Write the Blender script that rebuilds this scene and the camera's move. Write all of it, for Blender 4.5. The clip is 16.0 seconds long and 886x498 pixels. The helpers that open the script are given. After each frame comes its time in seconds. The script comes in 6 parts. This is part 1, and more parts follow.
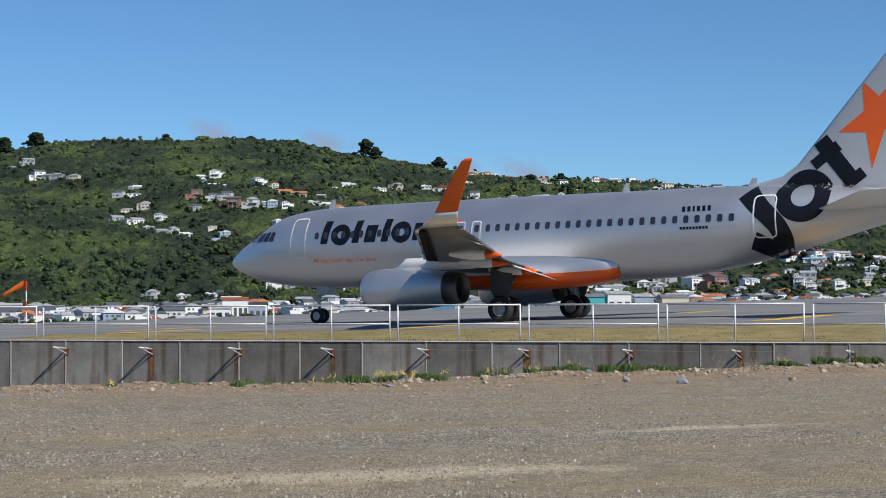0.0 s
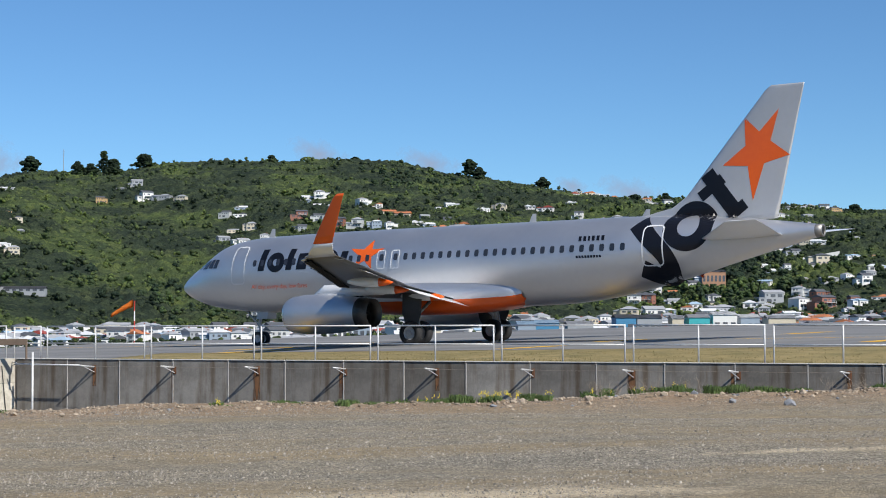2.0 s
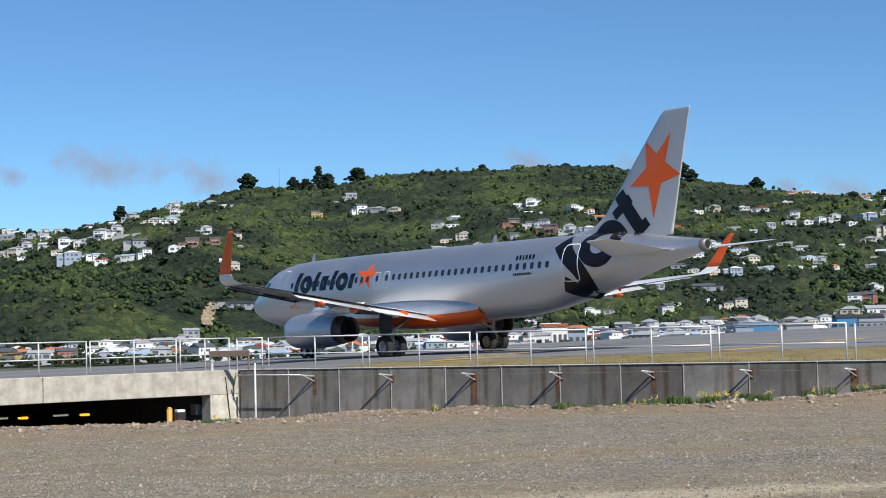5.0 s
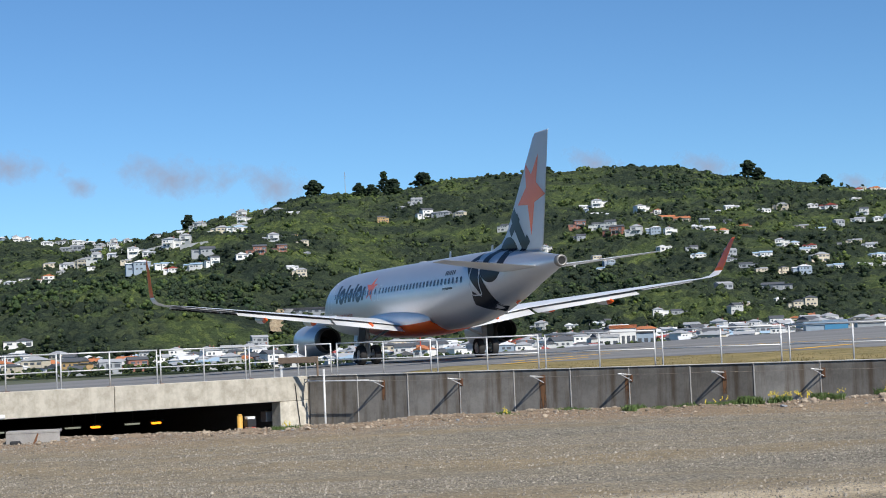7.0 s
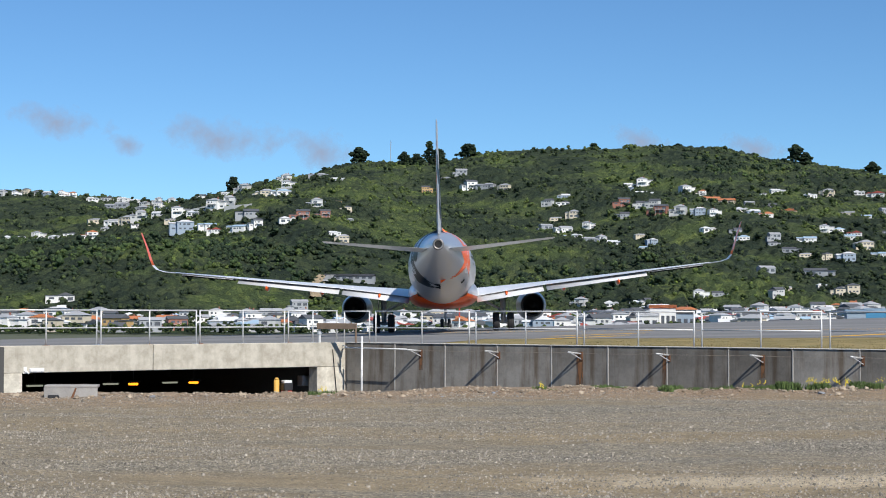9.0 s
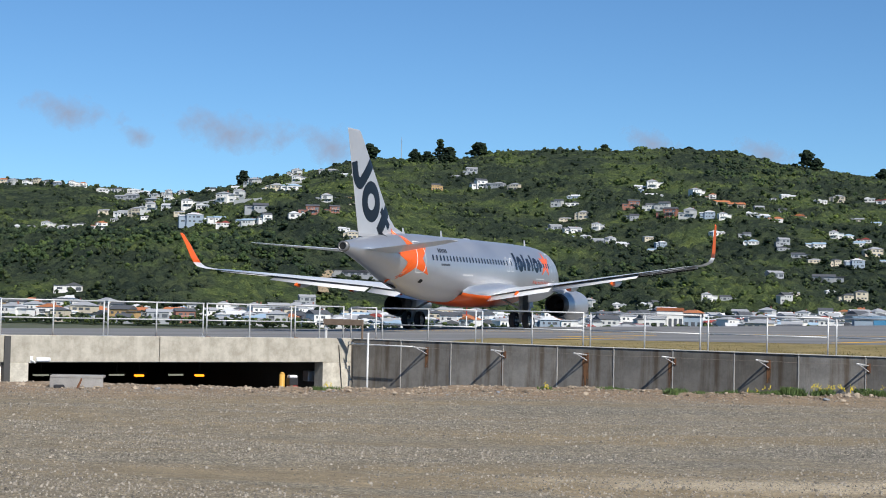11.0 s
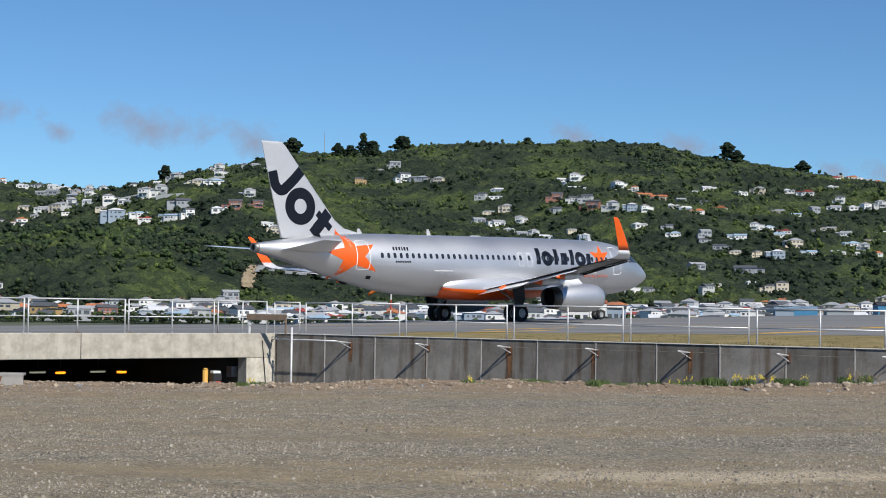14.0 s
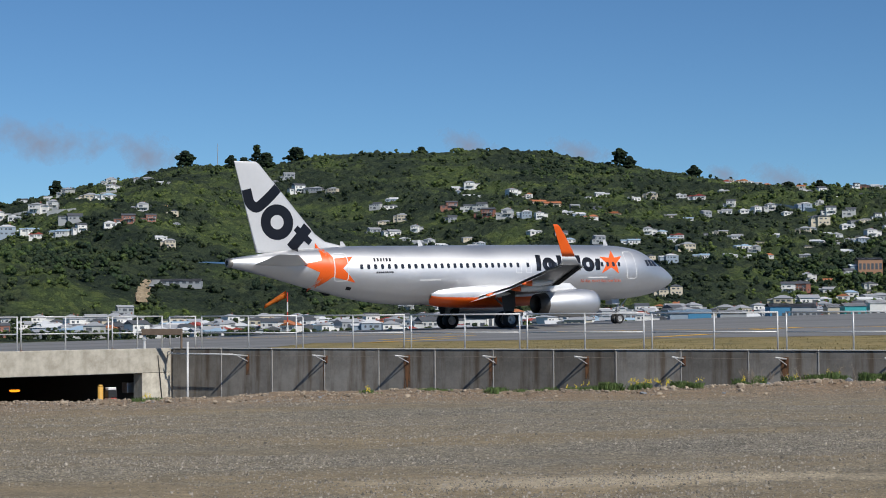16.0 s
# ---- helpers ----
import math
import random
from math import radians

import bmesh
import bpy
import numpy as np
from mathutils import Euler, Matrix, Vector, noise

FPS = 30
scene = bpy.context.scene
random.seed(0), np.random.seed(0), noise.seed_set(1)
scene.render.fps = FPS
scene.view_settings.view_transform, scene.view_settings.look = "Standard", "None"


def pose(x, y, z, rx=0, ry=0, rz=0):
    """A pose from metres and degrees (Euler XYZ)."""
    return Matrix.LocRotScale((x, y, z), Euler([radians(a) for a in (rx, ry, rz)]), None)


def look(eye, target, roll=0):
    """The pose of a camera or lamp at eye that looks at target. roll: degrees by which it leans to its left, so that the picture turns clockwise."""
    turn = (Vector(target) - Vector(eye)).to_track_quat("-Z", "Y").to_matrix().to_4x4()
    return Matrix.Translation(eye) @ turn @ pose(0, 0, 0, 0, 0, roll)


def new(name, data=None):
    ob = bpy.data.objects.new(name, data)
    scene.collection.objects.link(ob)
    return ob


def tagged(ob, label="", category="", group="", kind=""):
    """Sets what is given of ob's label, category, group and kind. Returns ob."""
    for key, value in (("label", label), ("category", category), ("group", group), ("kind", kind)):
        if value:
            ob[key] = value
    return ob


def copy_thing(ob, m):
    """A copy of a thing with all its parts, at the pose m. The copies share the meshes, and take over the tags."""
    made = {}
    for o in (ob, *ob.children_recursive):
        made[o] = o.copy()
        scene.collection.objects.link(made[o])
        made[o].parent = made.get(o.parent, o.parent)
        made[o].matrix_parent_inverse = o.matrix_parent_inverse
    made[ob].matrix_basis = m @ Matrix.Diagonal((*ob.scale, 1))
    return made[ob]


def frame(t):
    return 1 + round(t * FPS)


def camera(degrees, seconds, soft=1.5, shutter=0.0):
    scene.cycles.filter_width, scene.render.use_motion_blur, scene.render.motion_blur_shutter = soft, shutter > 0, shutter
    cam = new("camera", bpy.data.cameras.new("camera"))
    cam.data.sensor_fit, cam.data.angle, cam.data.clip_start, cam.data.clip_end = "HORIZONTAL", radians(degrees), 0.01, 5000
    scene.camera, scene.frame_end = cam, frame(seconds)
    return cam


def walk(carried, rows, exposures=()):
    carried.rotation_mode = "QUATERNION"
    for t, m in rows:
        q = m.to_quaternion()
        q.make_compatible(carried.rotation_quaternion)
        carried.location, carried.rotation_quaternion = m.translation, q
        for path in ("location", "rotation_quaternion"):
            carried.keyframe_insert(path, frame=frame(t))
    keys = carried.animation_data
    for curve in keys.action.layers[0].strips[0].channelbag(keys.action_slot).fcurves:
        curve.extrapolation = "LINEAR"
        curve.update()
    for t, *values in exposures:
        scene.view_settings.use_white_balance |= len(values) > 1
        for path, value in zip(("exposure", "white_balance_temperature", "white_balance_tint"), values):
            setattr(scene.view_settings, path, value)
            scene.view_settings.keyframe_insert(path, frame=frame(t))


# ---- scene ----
# ---- camera: it stands on the gravel and pans by hand ----
cam = camera(28.72, 16.0, soft=1.0)
EYE_Z = 1.6
PAN = [  # seconds, yaw, pitch, roll
    (0.0, -14.148, 1.814, -0.263), (0.5, -12.196, 1.762, 0.091), (1.0, -11.687, 2.362, 0.073), (1.5, -11.250, 2.439, -0.208),
    (2.0, -10.717, 2.495, -0.143), (2.5, -10.242, 2.550, -0.815), (3.0, -9.807, 2.629, -0.786), (3.5, -9.283, 2.628, -0.922),
    (4.0, -8.028, 2.556, -1.105), (4.5, -5.978, 2.608, -1.234), (5.0, -3.676, 2.826, -1.450), (7.5, -1.464, 3.020, -2.345),
    (8.0, -2.922, 2.853, -2.327), (8.5, -2.379, 2.687, -1.064), (9.0, -0.061, 2.098, 0.098), (9.5, 0.450, 2.020, 1.398),
    (12.0, -0.382, 2.039, 0.874), (12.5, -1.044, 1.913, 0.757), (13.0, -0.827, 1.788, 0.782), (13.5, -0.744, 1.785, 0.820),
    (14.0, -2.294, 1.869, 0.834), (14.5, -2.735, 1.972, 0.884), (15.0, -3.244, 2.099, 0.214), (15.5, -4.538, 2.213, -0.074),
    (16.0, -5.740, 2.202, -0.410),
]
STANCE = [  # seconds, and where the eye sways to
    (0.0, -0.015, -0.06, 1.635), (3.5, -0.03, -0.06, 1.635), (5.0, -0.02, -0.06, 1.56), (9.5, -0.02, 0.0, 1.57),
    (12.0, 0.01, -0.06, 1.575), (16.0, 0.03, -0.02, 1.575),
]


def aim(t, yaw, pitch, roll):
    x, y, z = (float(np.interp(t, [q[0] for q in STANCE], [q[k] for q in STANCE])) for k in (1, 2, 3))
    return pose(x, y, z, 0, 0, yaw) @ pose(0, 0, 0, 90 + pitch) @ pose(0, 0, 0, 0, 0, roll)


EXPOSURE = [(0.0, -0.15), (1.0, 0.0), (9.5, 0.0), (12.5, -0.15), (15.0, -0.3), (16.0, -0.45)]
walk(cam, [(t, aim(t, a, b, c)) for t, a, b, c in PAN], EXPOSURE)

# ---- daylight ----
SUN_TO = Vector((0.39, -0.62, 0.68)).normalized()
world = bpy.data.worlds.new("sky")
scene.world = world
world.use_nodes = True
wn, wl = world.node_tree.nodes, world.node_tree.links
sky = wn.new("ShaderNodeTexSky")
sky.sky_type = "NISHITA"
sky.sun_disc = False
sky.sun_elevation = math.asin(SUN_TO.z)
sky.sun_rotation = math.atan2(SUN_TO.x, SUN_TO.y)
sky.air_density, sky.dust_density, sky.ozone_density = 0.75, 0.0, 4.0
tint = wn.new("ShaderNodeMix")
tint.data_type, tint.blend_type = "RGBA", "MULTIPLY"
tint.inputs[0].default_value = 1.0
tint.inputs[7].default_value = (0.77, 1.06, 1.23, 1)
wl.new(sky.outputs[0], tint.inputs[6])
wl.new(tint.outputs[2], wn["Background"].inputs["Color"])
wn["Background"].inputs["Strength"].default_value = 0.095
sun = new("sun", bpy.data.lights.new("sun", "SUN"))
sun.data.energy, sun.data.angle, sun.data.color = 5.5, radians(0.53), (1.0, 0.955, 0.88)
sun.matrix_world = look(SUN_TO * 900, (0, 0, 0))


# ---- materials ----
def nodes_of(name):
    m = bpy.data.materials.new(name)
    m.use_nodes = True
    return m, m.node_tree.nodes, m.node_tree.links, m.node_tree.nodes["Principled BSDF"]


def noise_node(n, l, coord, scale, detail=4.0, rough=0.6):
    t = n.new("ShaderNodeTexNoise")
    t.inputs["Scale"].default_value, t.inputs["Detail"].default_value, t.inputs["Roughness"].default_value = scale, detail, rough
    l.new(coord, t.inputs["Vector"])
    return t.outputs["Fac"]


def ramp(n, l, fac, *stops):
    r = n.new("ShaderNodeValToRGB")
    e = r.color_ramp.elements
    while len(e) < len(stops):
        e.new(0.5)
    for k, (p, c) in zip(e, stops):
        k.position, k.color = p, (*c, 1) if len(c) == 3 else c
    l.new(fac, r.inputs["Fac"])
    return r.outputs["Color"]


def mix(n, l, fac, a, b, blend="MIX"):
    m = n.new("ShaderNodeMix")
    m.data_type, m.blend_type = "RGBA", blend
    for sock, v in (("Factor", fac), ("A", a), ("B", b)):
        s = [i for i in m.inputs if i.name == sock and (i.type == "RGBA" or sock == "Factor" and i.type == "VALUE")][0]
        if isinstance(v, (int, float)):
            s.default_value = v
        elif isinstance(v, tuple):
            s.default_value = (*v, 1)
        else:
            l.new(v, s)
    return [o for o in m.outputs if o.type == "RGBA"][0]


def bump(n, l, bs, height, strength, distance):
    b = n.new("ShaderNodeBump")
    b.inputs["Strength"].default_value, b.inputs["Distance"].default_value = strength, distance
    l.new(height, b.inputs["Height"])
    l.new(b.outputs["Normal"], bs.inputs["Normal"])


def surface(name, dark, light, scale=1.0, rough=0.6, metal=0.0, relief=0.2, depth=0.01, coat=0.0, vary=0.0, island=False, spec=0.5):
    """A plain surface: mottled at two scales, with fine relief."""
    m, n, l, bs = nodes_of(name)
    co = n.new("ShaderNodeTexCoord").outputs["Object"]
    big, fine = noise_node(n, l, co, scale), noise_node(n, l, co, scale * 14, 3.0)
    col = ramp(n, l, big, (0.3, dark), (0.7, light))
    col = mix(n, l, 0.35, col, ramp(n, l, fine, (0.3, dark), (0.7, light)))
    if vary:
        rnd = n.new("ShaderNodeNewGeometry").outputs["Random Per Island"] if island else n.new("ShaderNodeObjectInfo").outputs["Random"]
        col = mix(n, l, vary, col, ramp(n, l, rnd, (0.0, (0.3, 0.3, 0.3)), (1.0, (1.6, 1.6, 1.6))), "MULTIPLY")
    l.new(col, bs.inputs["Base Color"])
    r = n.new("ShaderNodeMapRange")
    r.inputs["To Min"].default_value, r.inputs["To Max"].default_value = max(0.03, rough * 0.8), min(1, rough * 1.2)
    l.new(big, r.inputs["Value"])
    l.new(r.outputs[0], bs.inputs["Roughness"])
    bs.inputs["Metallic"].default_value, bs.inputs["Coat Weight"].default_value = metal, coat
    bs.inputs["Coat Roughness"].default_value = 0.08
    bs.inputs["Specular IOR Level"].default_value = spec
    if relief:
        bump(n, l, bs, fine, relief, depth)
    return m


def gravel_material():
    m, n, l, bs = nodes_of("gravel")
    co = n.new("ShaderNodeTexCoord").outputs["Object"]
    lane = n.new("ShaderNodeMapping")
    lane.inputs["Scale"].default_value, lane.inputs["Rotation"].default_value = (0.20, 1.0, 1.0), (0, 0, radians(5))
    l.new(co, lane.inputs["Vector"])
    patch_n, spots = noise_node(n, l, lane.outputs[0], 0.42, 6.0, 0.7), noise_node(n, l, co, 1.7, 6.0, 0.75)
    col = ramp(n, l, patch_n, (0.34, (0.205, 0.186, 0.150)), (0.46, (0.234, 0.205, 0.154)), (0.57, (0.250, 0.203, 0.134)), (0.72, (0.30, 0.238, 0.148)))
    bank = n.new("ShaderNodeVectorMath")          # brown earth mixed in towards the yard's far edge
    bank.operation = "DOT_PRODUCT"
    bank.inputs[1].default_value = (-0.14, 1.0, 0.0)
    l.new(co, bank.inputs[0])
    wobble = n.new("ShaderNodeMath")
    wobble.operation = "MULTIPLY_ADD"
    wobble.inputs[1].default_value = 5.0
    l.new(spots, wobble.inputs[0])
    l.new(bank.outputs["Value"], wobble.inputs[2])
    earth = n.new("ShaderNodeMapRange")
    earth.inputs["From Min"].default_value, earth.inputs["From Max"].default_value, earth.inputs["To Max"].default_value = 31.8, 35.4, 0.9
    l.new(wobble.outputs[0], earth.inputs["Value"])
    col = mix(n, l, earth.outputs[0], col, (0.27, 0.19, 0.122))
    col = mix(n, l, 0.6, col, ramp(n, l, spots, (0.28, (0.55, 0.55, 0.55)), (0.5, (1.0, 1.0, 1.0)), (0.75, (1.5, 1.45, 1.38))), "MULTIPLY")
    for sx, sy, wx, wy in ((3.5, 16.5, 2.9, 0.58), (8.8, 20.7, 1.6, 0.28)):      # pale sand worn through the stones
        place = n.new("ShaderNodeMapping")
        place.vector_type = "POINT"
        place.inputs["Location"].default_value, place.inputs["Scale"].default_value = (-sx / wx, -sy / wy, 0), (1 / wx, 1 / wy, 0)
        l.new(co, place.inputs["Vector"])
        far_off = n.new("ShaderNodeVectorMath")
        far_off.operation = "LENGTH"
        l.new(place.outputs[0], far_off.inputs[0])
        rough_edge = n.new("ShaderNodeMath")
        rough_edge.operation = "MULTIPLY_ADD"
        rough_edge.inputs[1].default_value = -1.6
        l.new(spots, rough_edge.inputs[0])
        l.new(far_off.outputs["Value"], rough_edge.inputs[2])
        cover = n.new("ShaderNodeMapRange")
        cover.inputs["From Min"].default_value, cover.inputs["From Max"].default_value, cover.inputs["To Max"].default_value = 0.25, -0.35, 0.85
        l.new(rough_edge.outputs[0], cover.inputs["Value"])
        col = mix(n, l, cover.outputs[0], col, (0.46, 0.385, 0.275))
    stone = n.new("ShaderNodeTexVoronoi")
    stone.inputs["Scale"].default_value, stone.inputs["Randomness"].default_value = 38.0, 1.0
    l.new(co, stone.inputs["Vector"])
    tone = n.new("ShaderNodeSeparateColor")
    l.new(stone.outputs["Color"], tone.inputs[0])
    chips = ramp(n, l, tone.outputs[0], (0.0, (0.35, 0.35, 0.36)), (0.30, (0.88, 0.88, 0.88)), (0.75, (1.15, 1.14, 1.12)), (0.93, (1.9, 1.86, 1.8)))
    loose = n.new("ShaderNodeMapRange")           # loose stones lie between the compacted wheel lanes
    loose.inputs["From Min"].default_value, loose.inputs["From Max"].default_value = 0.40, 0.58
    loose.inputs["To Min"].default_value, loose.inputs["To Max"].default_value = 1.0, 0.35
    l.new(patch_n, loose.inputs["Value"])
    col = mix(n, l, loose.outputs[0], col, chips, "MULTIPLY")
    l.new(col, bs.inputs["Base Color"])
    bs.inputs["Roughness"].default_value, bs.inputs["Specular IOR Level"].default_value = 0.92, 0.2
    lumpy = n.new("ShaderNodeMath")
    lumpy.operation = "MULTIPLY_ADD"
    lumpy.inputs[1].default_value = -1.4
    l.new(stone.outputs["Distance"], lumpy.inputs[0])
    l.new(spots, lumpy.inputs[2])
    bump(n, l, bs, lumpy.outputs[0], 0.7, 0.02)
    return m


def concrete_material(name, dark, light, streak, drip=0.5, blotch=0.9):
    """Cast concrete: cloudy, with runs of dirt down the face."""
    m, n, l, bs = nodes_of(name)
    co = n.new("ShaderNodeTexCoord").outputs["Object"]
    run = n.new("ShaderNodeMapping")
    run.inputs["Scale"].default_value = (2.2, 2.2, 0.22)
    l.new(co, run.inputs["Vector"])
    runs, cloud, fine = noise_node(n, l, run.outputs[0], 1.6, 5.0), noise_node(n, l, co, blotch, 6.0, 0.7), noise_node(n, l, co, 40, 3.0)
    col = ramp(n, l, cloud, (0.36, dark), (0.6, light))
    fac = n.new("ShaderNodeMapRange")
    fac.inputs["From Min"].default_value, fac.inputs["From Max"].default_value, fac.inputs["To Max"].default_value = 0.5, 0.72, drip
    l.new(runs, fac.inputs["Value"])
    col = mix(n, l, fac.outputs[0], col, streak)
    col = mix(n, l, 0.25, col, ramp(n, l, fine, (0.3, (0.6, 0.6, 0.6)), (0.7, (1.3, 1.3, 1.3))), "MULTIPLY")
    oi = n.new("ShaderNodeObjectInfo").outputs["Random"]
    col = mix(n, l, 0.75, col, ramp(n, l, oi, (0.0, (0.52, 0.50, 0.47)), (0.5, (0.85, 0.84, 0.82)), (1.0, (1.32, 1.31, 1.28))), "MULTIPLY")
    l.new(col, bs.inputs["Base Color"])
    bs.inputs["Roughness"].default_value = 0.85
    bump(n, l, bs, fine, 0.25, 0.01)
    return m


def foliage_material(name, dark, mid, light, field=0.02, cell=0.0):
    """Leaves: tone changes by clump, by stand of trees and by leaf."""
    m, n, l, bs = nodes_of(name)
    co = n.new("ShaderNodeTexCoord").outputs["Object"]
    stand, leaf = noise_node(n, l, co, field * 2.2, 4.0), noise_node(n, l, co, 0.95, 5.0, 0.85)
    isl = n.new("ShaderNodeNewGeometry").outputs["Random Per Island"]
    if cell:        # a closed canopy: each crown has its own tone
        crowns = n.new("ShaderNodeTexVoronoi")
        crowns.inputs["Scale"].default_value = cell
        l.new(co, crowns.inputs["Vector"])
        split = n.new("ShaderNodeSeparateColor")
        l.new(crowns.outputs["Color"], split.inputs[0])
        isl = split.outputs[0]
    col = ramp(n, l, isl, (0.0, dark), (0.6, mid), (1.0, light))
    col = mix(n, l, 0.75, col, ramp(n, l, stand, (0.40, (0.60, 0.67, 0.74)), (0.5, (1.0, 1.03, 1.0)), (0.59, (1.8, 1.86, 1.12))), "MULTIPLY")
    col = mix(n, l, 0.8, col, ramp(n, l, leaf, (0.38, (0.38, 0.43, 0.50)), (0.62, (1.75, 1.75, 1.60))), "MULTIPLY")
    l.new(col, bs.inputs["Base Color"])
    bs.inputs["Roughness"].default_value, bs.inputs["Specular IOR Level"].default_value = 0.8, 0.15
    bump(n, l, bs, leaf, 1.0, 1.0)
    thin, both = n.new("ShaderNodeBsdfTranslucent"), n.new("ShaderNodeMixShader")
    l.new(col, thin.inputs["Color"])
    both.inputs[0].default_value = 0.48
    l.new(bs.outputs[0], both.inputs[1])
    l.new(thin.outputs[0], both.inputs[2])
    l.new(both.outputs[0], n["Material Output"].inputs["Surface"])
    return m


def stain_material():
    """Rust that has run down a wall, thinning out downwards and to its sides."""
    m, n, l, bs = nodes_of("rust_stain")
    co = n.new("ShaderNodeTexCoord")
    run = n.new("ShaderNodeMapping")
    run.inputs["Scale"].default_value = (14, 14, 1.3)
    l.new(co.outputs["Object"], run.inputs["Vector"])
    streaks = noise_node(n, l, run.outputs[0], 1.0, 4.0)
    sep = n.new("ShaderNodeSeparateXYZ")
    l.new(co.outputs["Generated"], sep.inputs[0])
    side = n.new("ShaderNodeMath")
    side.operation = "PINGPONG"
    side.inputs[1].default_value = 0.5
    l.new(sep.outputs["X"], side.inputs[0])
    down = n.new("ShaderNodeMath")
    down.operation = "MULTIPLY"
    l.new(side.outputs[0], down.inputs[0])
    l.new(sep.outputs["Z"], down.inputs[1])
    amount = n.new("ShaderNodeMath")
    amount.operation = "MULTIPLY_ADD"
    l.new(down.outputs[0], amount.inputs[0])
    amount.inputs[1].default_value = 1.8
    l.new(streaks, amount.inputs[2])
    alpha = n.new("ShaderNodeMapRange")
    alpha.inputs["From Min"].default_value, alpha.inputs["From Max"].default_value, alpha.inputs["To Max"].default_value = 0.38, 0.72, 0.96
    l.new(amount.outputs[0], alpha.inputs["Value"])
    l.new(alpha.outputs[0], bs.inputs["Alpha"])
    l.new(ramp(n, l, streaks, (0.3, (0.10, 0.045, 0.02)), (0.7, (0.26, 0.13, 0.06))), bs.inputs["Base Color"])
    bs.inputs["Roughness"].default_value = 0.9
    return m


def asphalt_material():
    m, n, l, bs = nodes_of("asphalt")
    co = n.new("ShaderNodeTexCoord").outputs["Object"]
    lane = n.new("ShaderNodeMapping")
    lane.inputs["Rotation"].default_value, lane.inputs["Scale"].default_value = (0, 0, radians(45)), (0.05, 0.5, 1.0)
    l.new(co, lane.inputs["Vector"])
    bands, fine = noise_node(n, l, lane.outputs[0], 0.5, 3.0), noise_node(n, l, co, 25, 3.0)
    col = ramp(n, l, bands, (0.35, (0.150, 0.148, 0.146)), (0.65, (0.225, 0.220, 0.212)))
    col = mix(n, l, 0.4, col, ramp(n, l, fine, (0.3, (0.6, 0.6, 0.6)), (0.7, (1.35, 1.35, 1.35))), "MULTIPLY")
    l.new(col, bs.inputs["Base Color"])
    bs.inputs["Roughness"].default_value = 0.85
    bump(n, l, bs, fine, 0.2, 0.01)
    return m


def glow(name, colour, strength):
    m, n, l, bs = nodes_of(name)
    bs.inputs["Base Color"].default_value = (*colour, 1)
    bs.inputs["Emission Color"].default_value, bs.inputs["Emission Strength"].default_value = (*colour, 1), strength
    return m


GRAVEL = gravel_material()
ASPHALT = asphalt_material()
PANEL = concrete_material("wall_concrete", (0.165, 0.155, 0.140), (0.29, 0.272, 0.245), (0.110, 0.080, 0.053), 0.95)
PALE = concrete_material("bridge_concrete", (0.54, 0.50, 0.42), (0.80, 0.76, 0.66), (0.36, 0.33, 0.26), 0.35, 2.4)
# Near-black base: the gloom of the underpass is put into the colour.
DARKCON = surface("gloom_dark_concrete", (0.05, 0.05, 0.05), (0.09, 0.088, 0.085), 0.5, 0.9)
SAND = surface("bare_sand", (0.30, 0.24, 0.16), (0.46, 0.38, 0.27), 1.5, 0.95, 0, 0.4, 0.02, spec=0.2)
STAIN = stain_material()
RUST = surface("rust", (0.09, 0.035, 0.015), (0.22, 0.10, 0.05), 6, 0.9)
GALV = surface("galvanised_steel", (0.50, 0.51, 0.52), (0.66, 0.67, 0.68), 5, 0.42, 0.7, 0.1, 0.002)
RAIL = surface("painted_rail", (0.50, 0.51, 0.51), (0.74, 0.74, 0.73), 4, 0.45, 0.2, 0.1, 0.002)
GRASS = surface("dry_grass", (0.13, 0.118, 0.045), (0.38, 0.29, 0.14), 0.7, 0.95, 0, 0.9, 0.05, spec=0.15)
BLADE = surface("grass_blades", (0.12, 0.11, 0.04), (0.27, 0.215, 0.10), 0.5, 0.9, 0, 0, vary=0.5, island=True, spec=0.2)
DIRT = surface("bare_earth", (0.17, 0.12, 0.078), (0.34, 0.255, 0.17), 1.4, 0.95, 0, 0.8, 0.04, spec=0.2)
LAND = surface("town_ground", (0.05, 0.065, 0.028), (0.12, 0.125, 0.075), 0.05, 0.95, 0, 0.4, 0.3)
# SCRUB and LEAVES carry raised blue: distance haze put into their greens.
SCRUB = foliage_material("hill_canopy", (0.056, 0.076, 0.056), (0.080, 0.105, 0.066), (0.118, 0.142, 0.076), 0.008, 0.24)
LEAVES = foliage_material("woodland_leaves", (0.058, 0.080, 0.058), (0.084, 0.112, 0.068), (0.165, 0.205, 0.090), 0.008)
EVERGREEN = foliage_material("evergreen_leaves", (0.056, 0.086, 0.060), (0.078, 0.112, 0.070), (0.112, 0.150, 0.080), 0.012)
PINE = foliage_material("pine_needles", (0.034, 0.052, 0.036), (0.048, 0.070, 0.044), (0.062, 0.088, 0.050), 0.05)
WEED = surface("weed_leaves", (0.06, 0.105, 0.028), (0.13, 0.19, 0.055), 3, 0.8, 0, 0, vary=0.5, island=True)
FLOWER = surface("yellow_petals", (0.65, 0.50, 0.03), (0.80, 0.66, 0.08), 8, 0.7, 0, 0)
STONE = surface("rubble_stone", (0.20, 0.155, 0.112), (0.42, 0.35, 0.265), 3, 0.9, 0, 0.5, 0.02, vary=0.55, island=True)
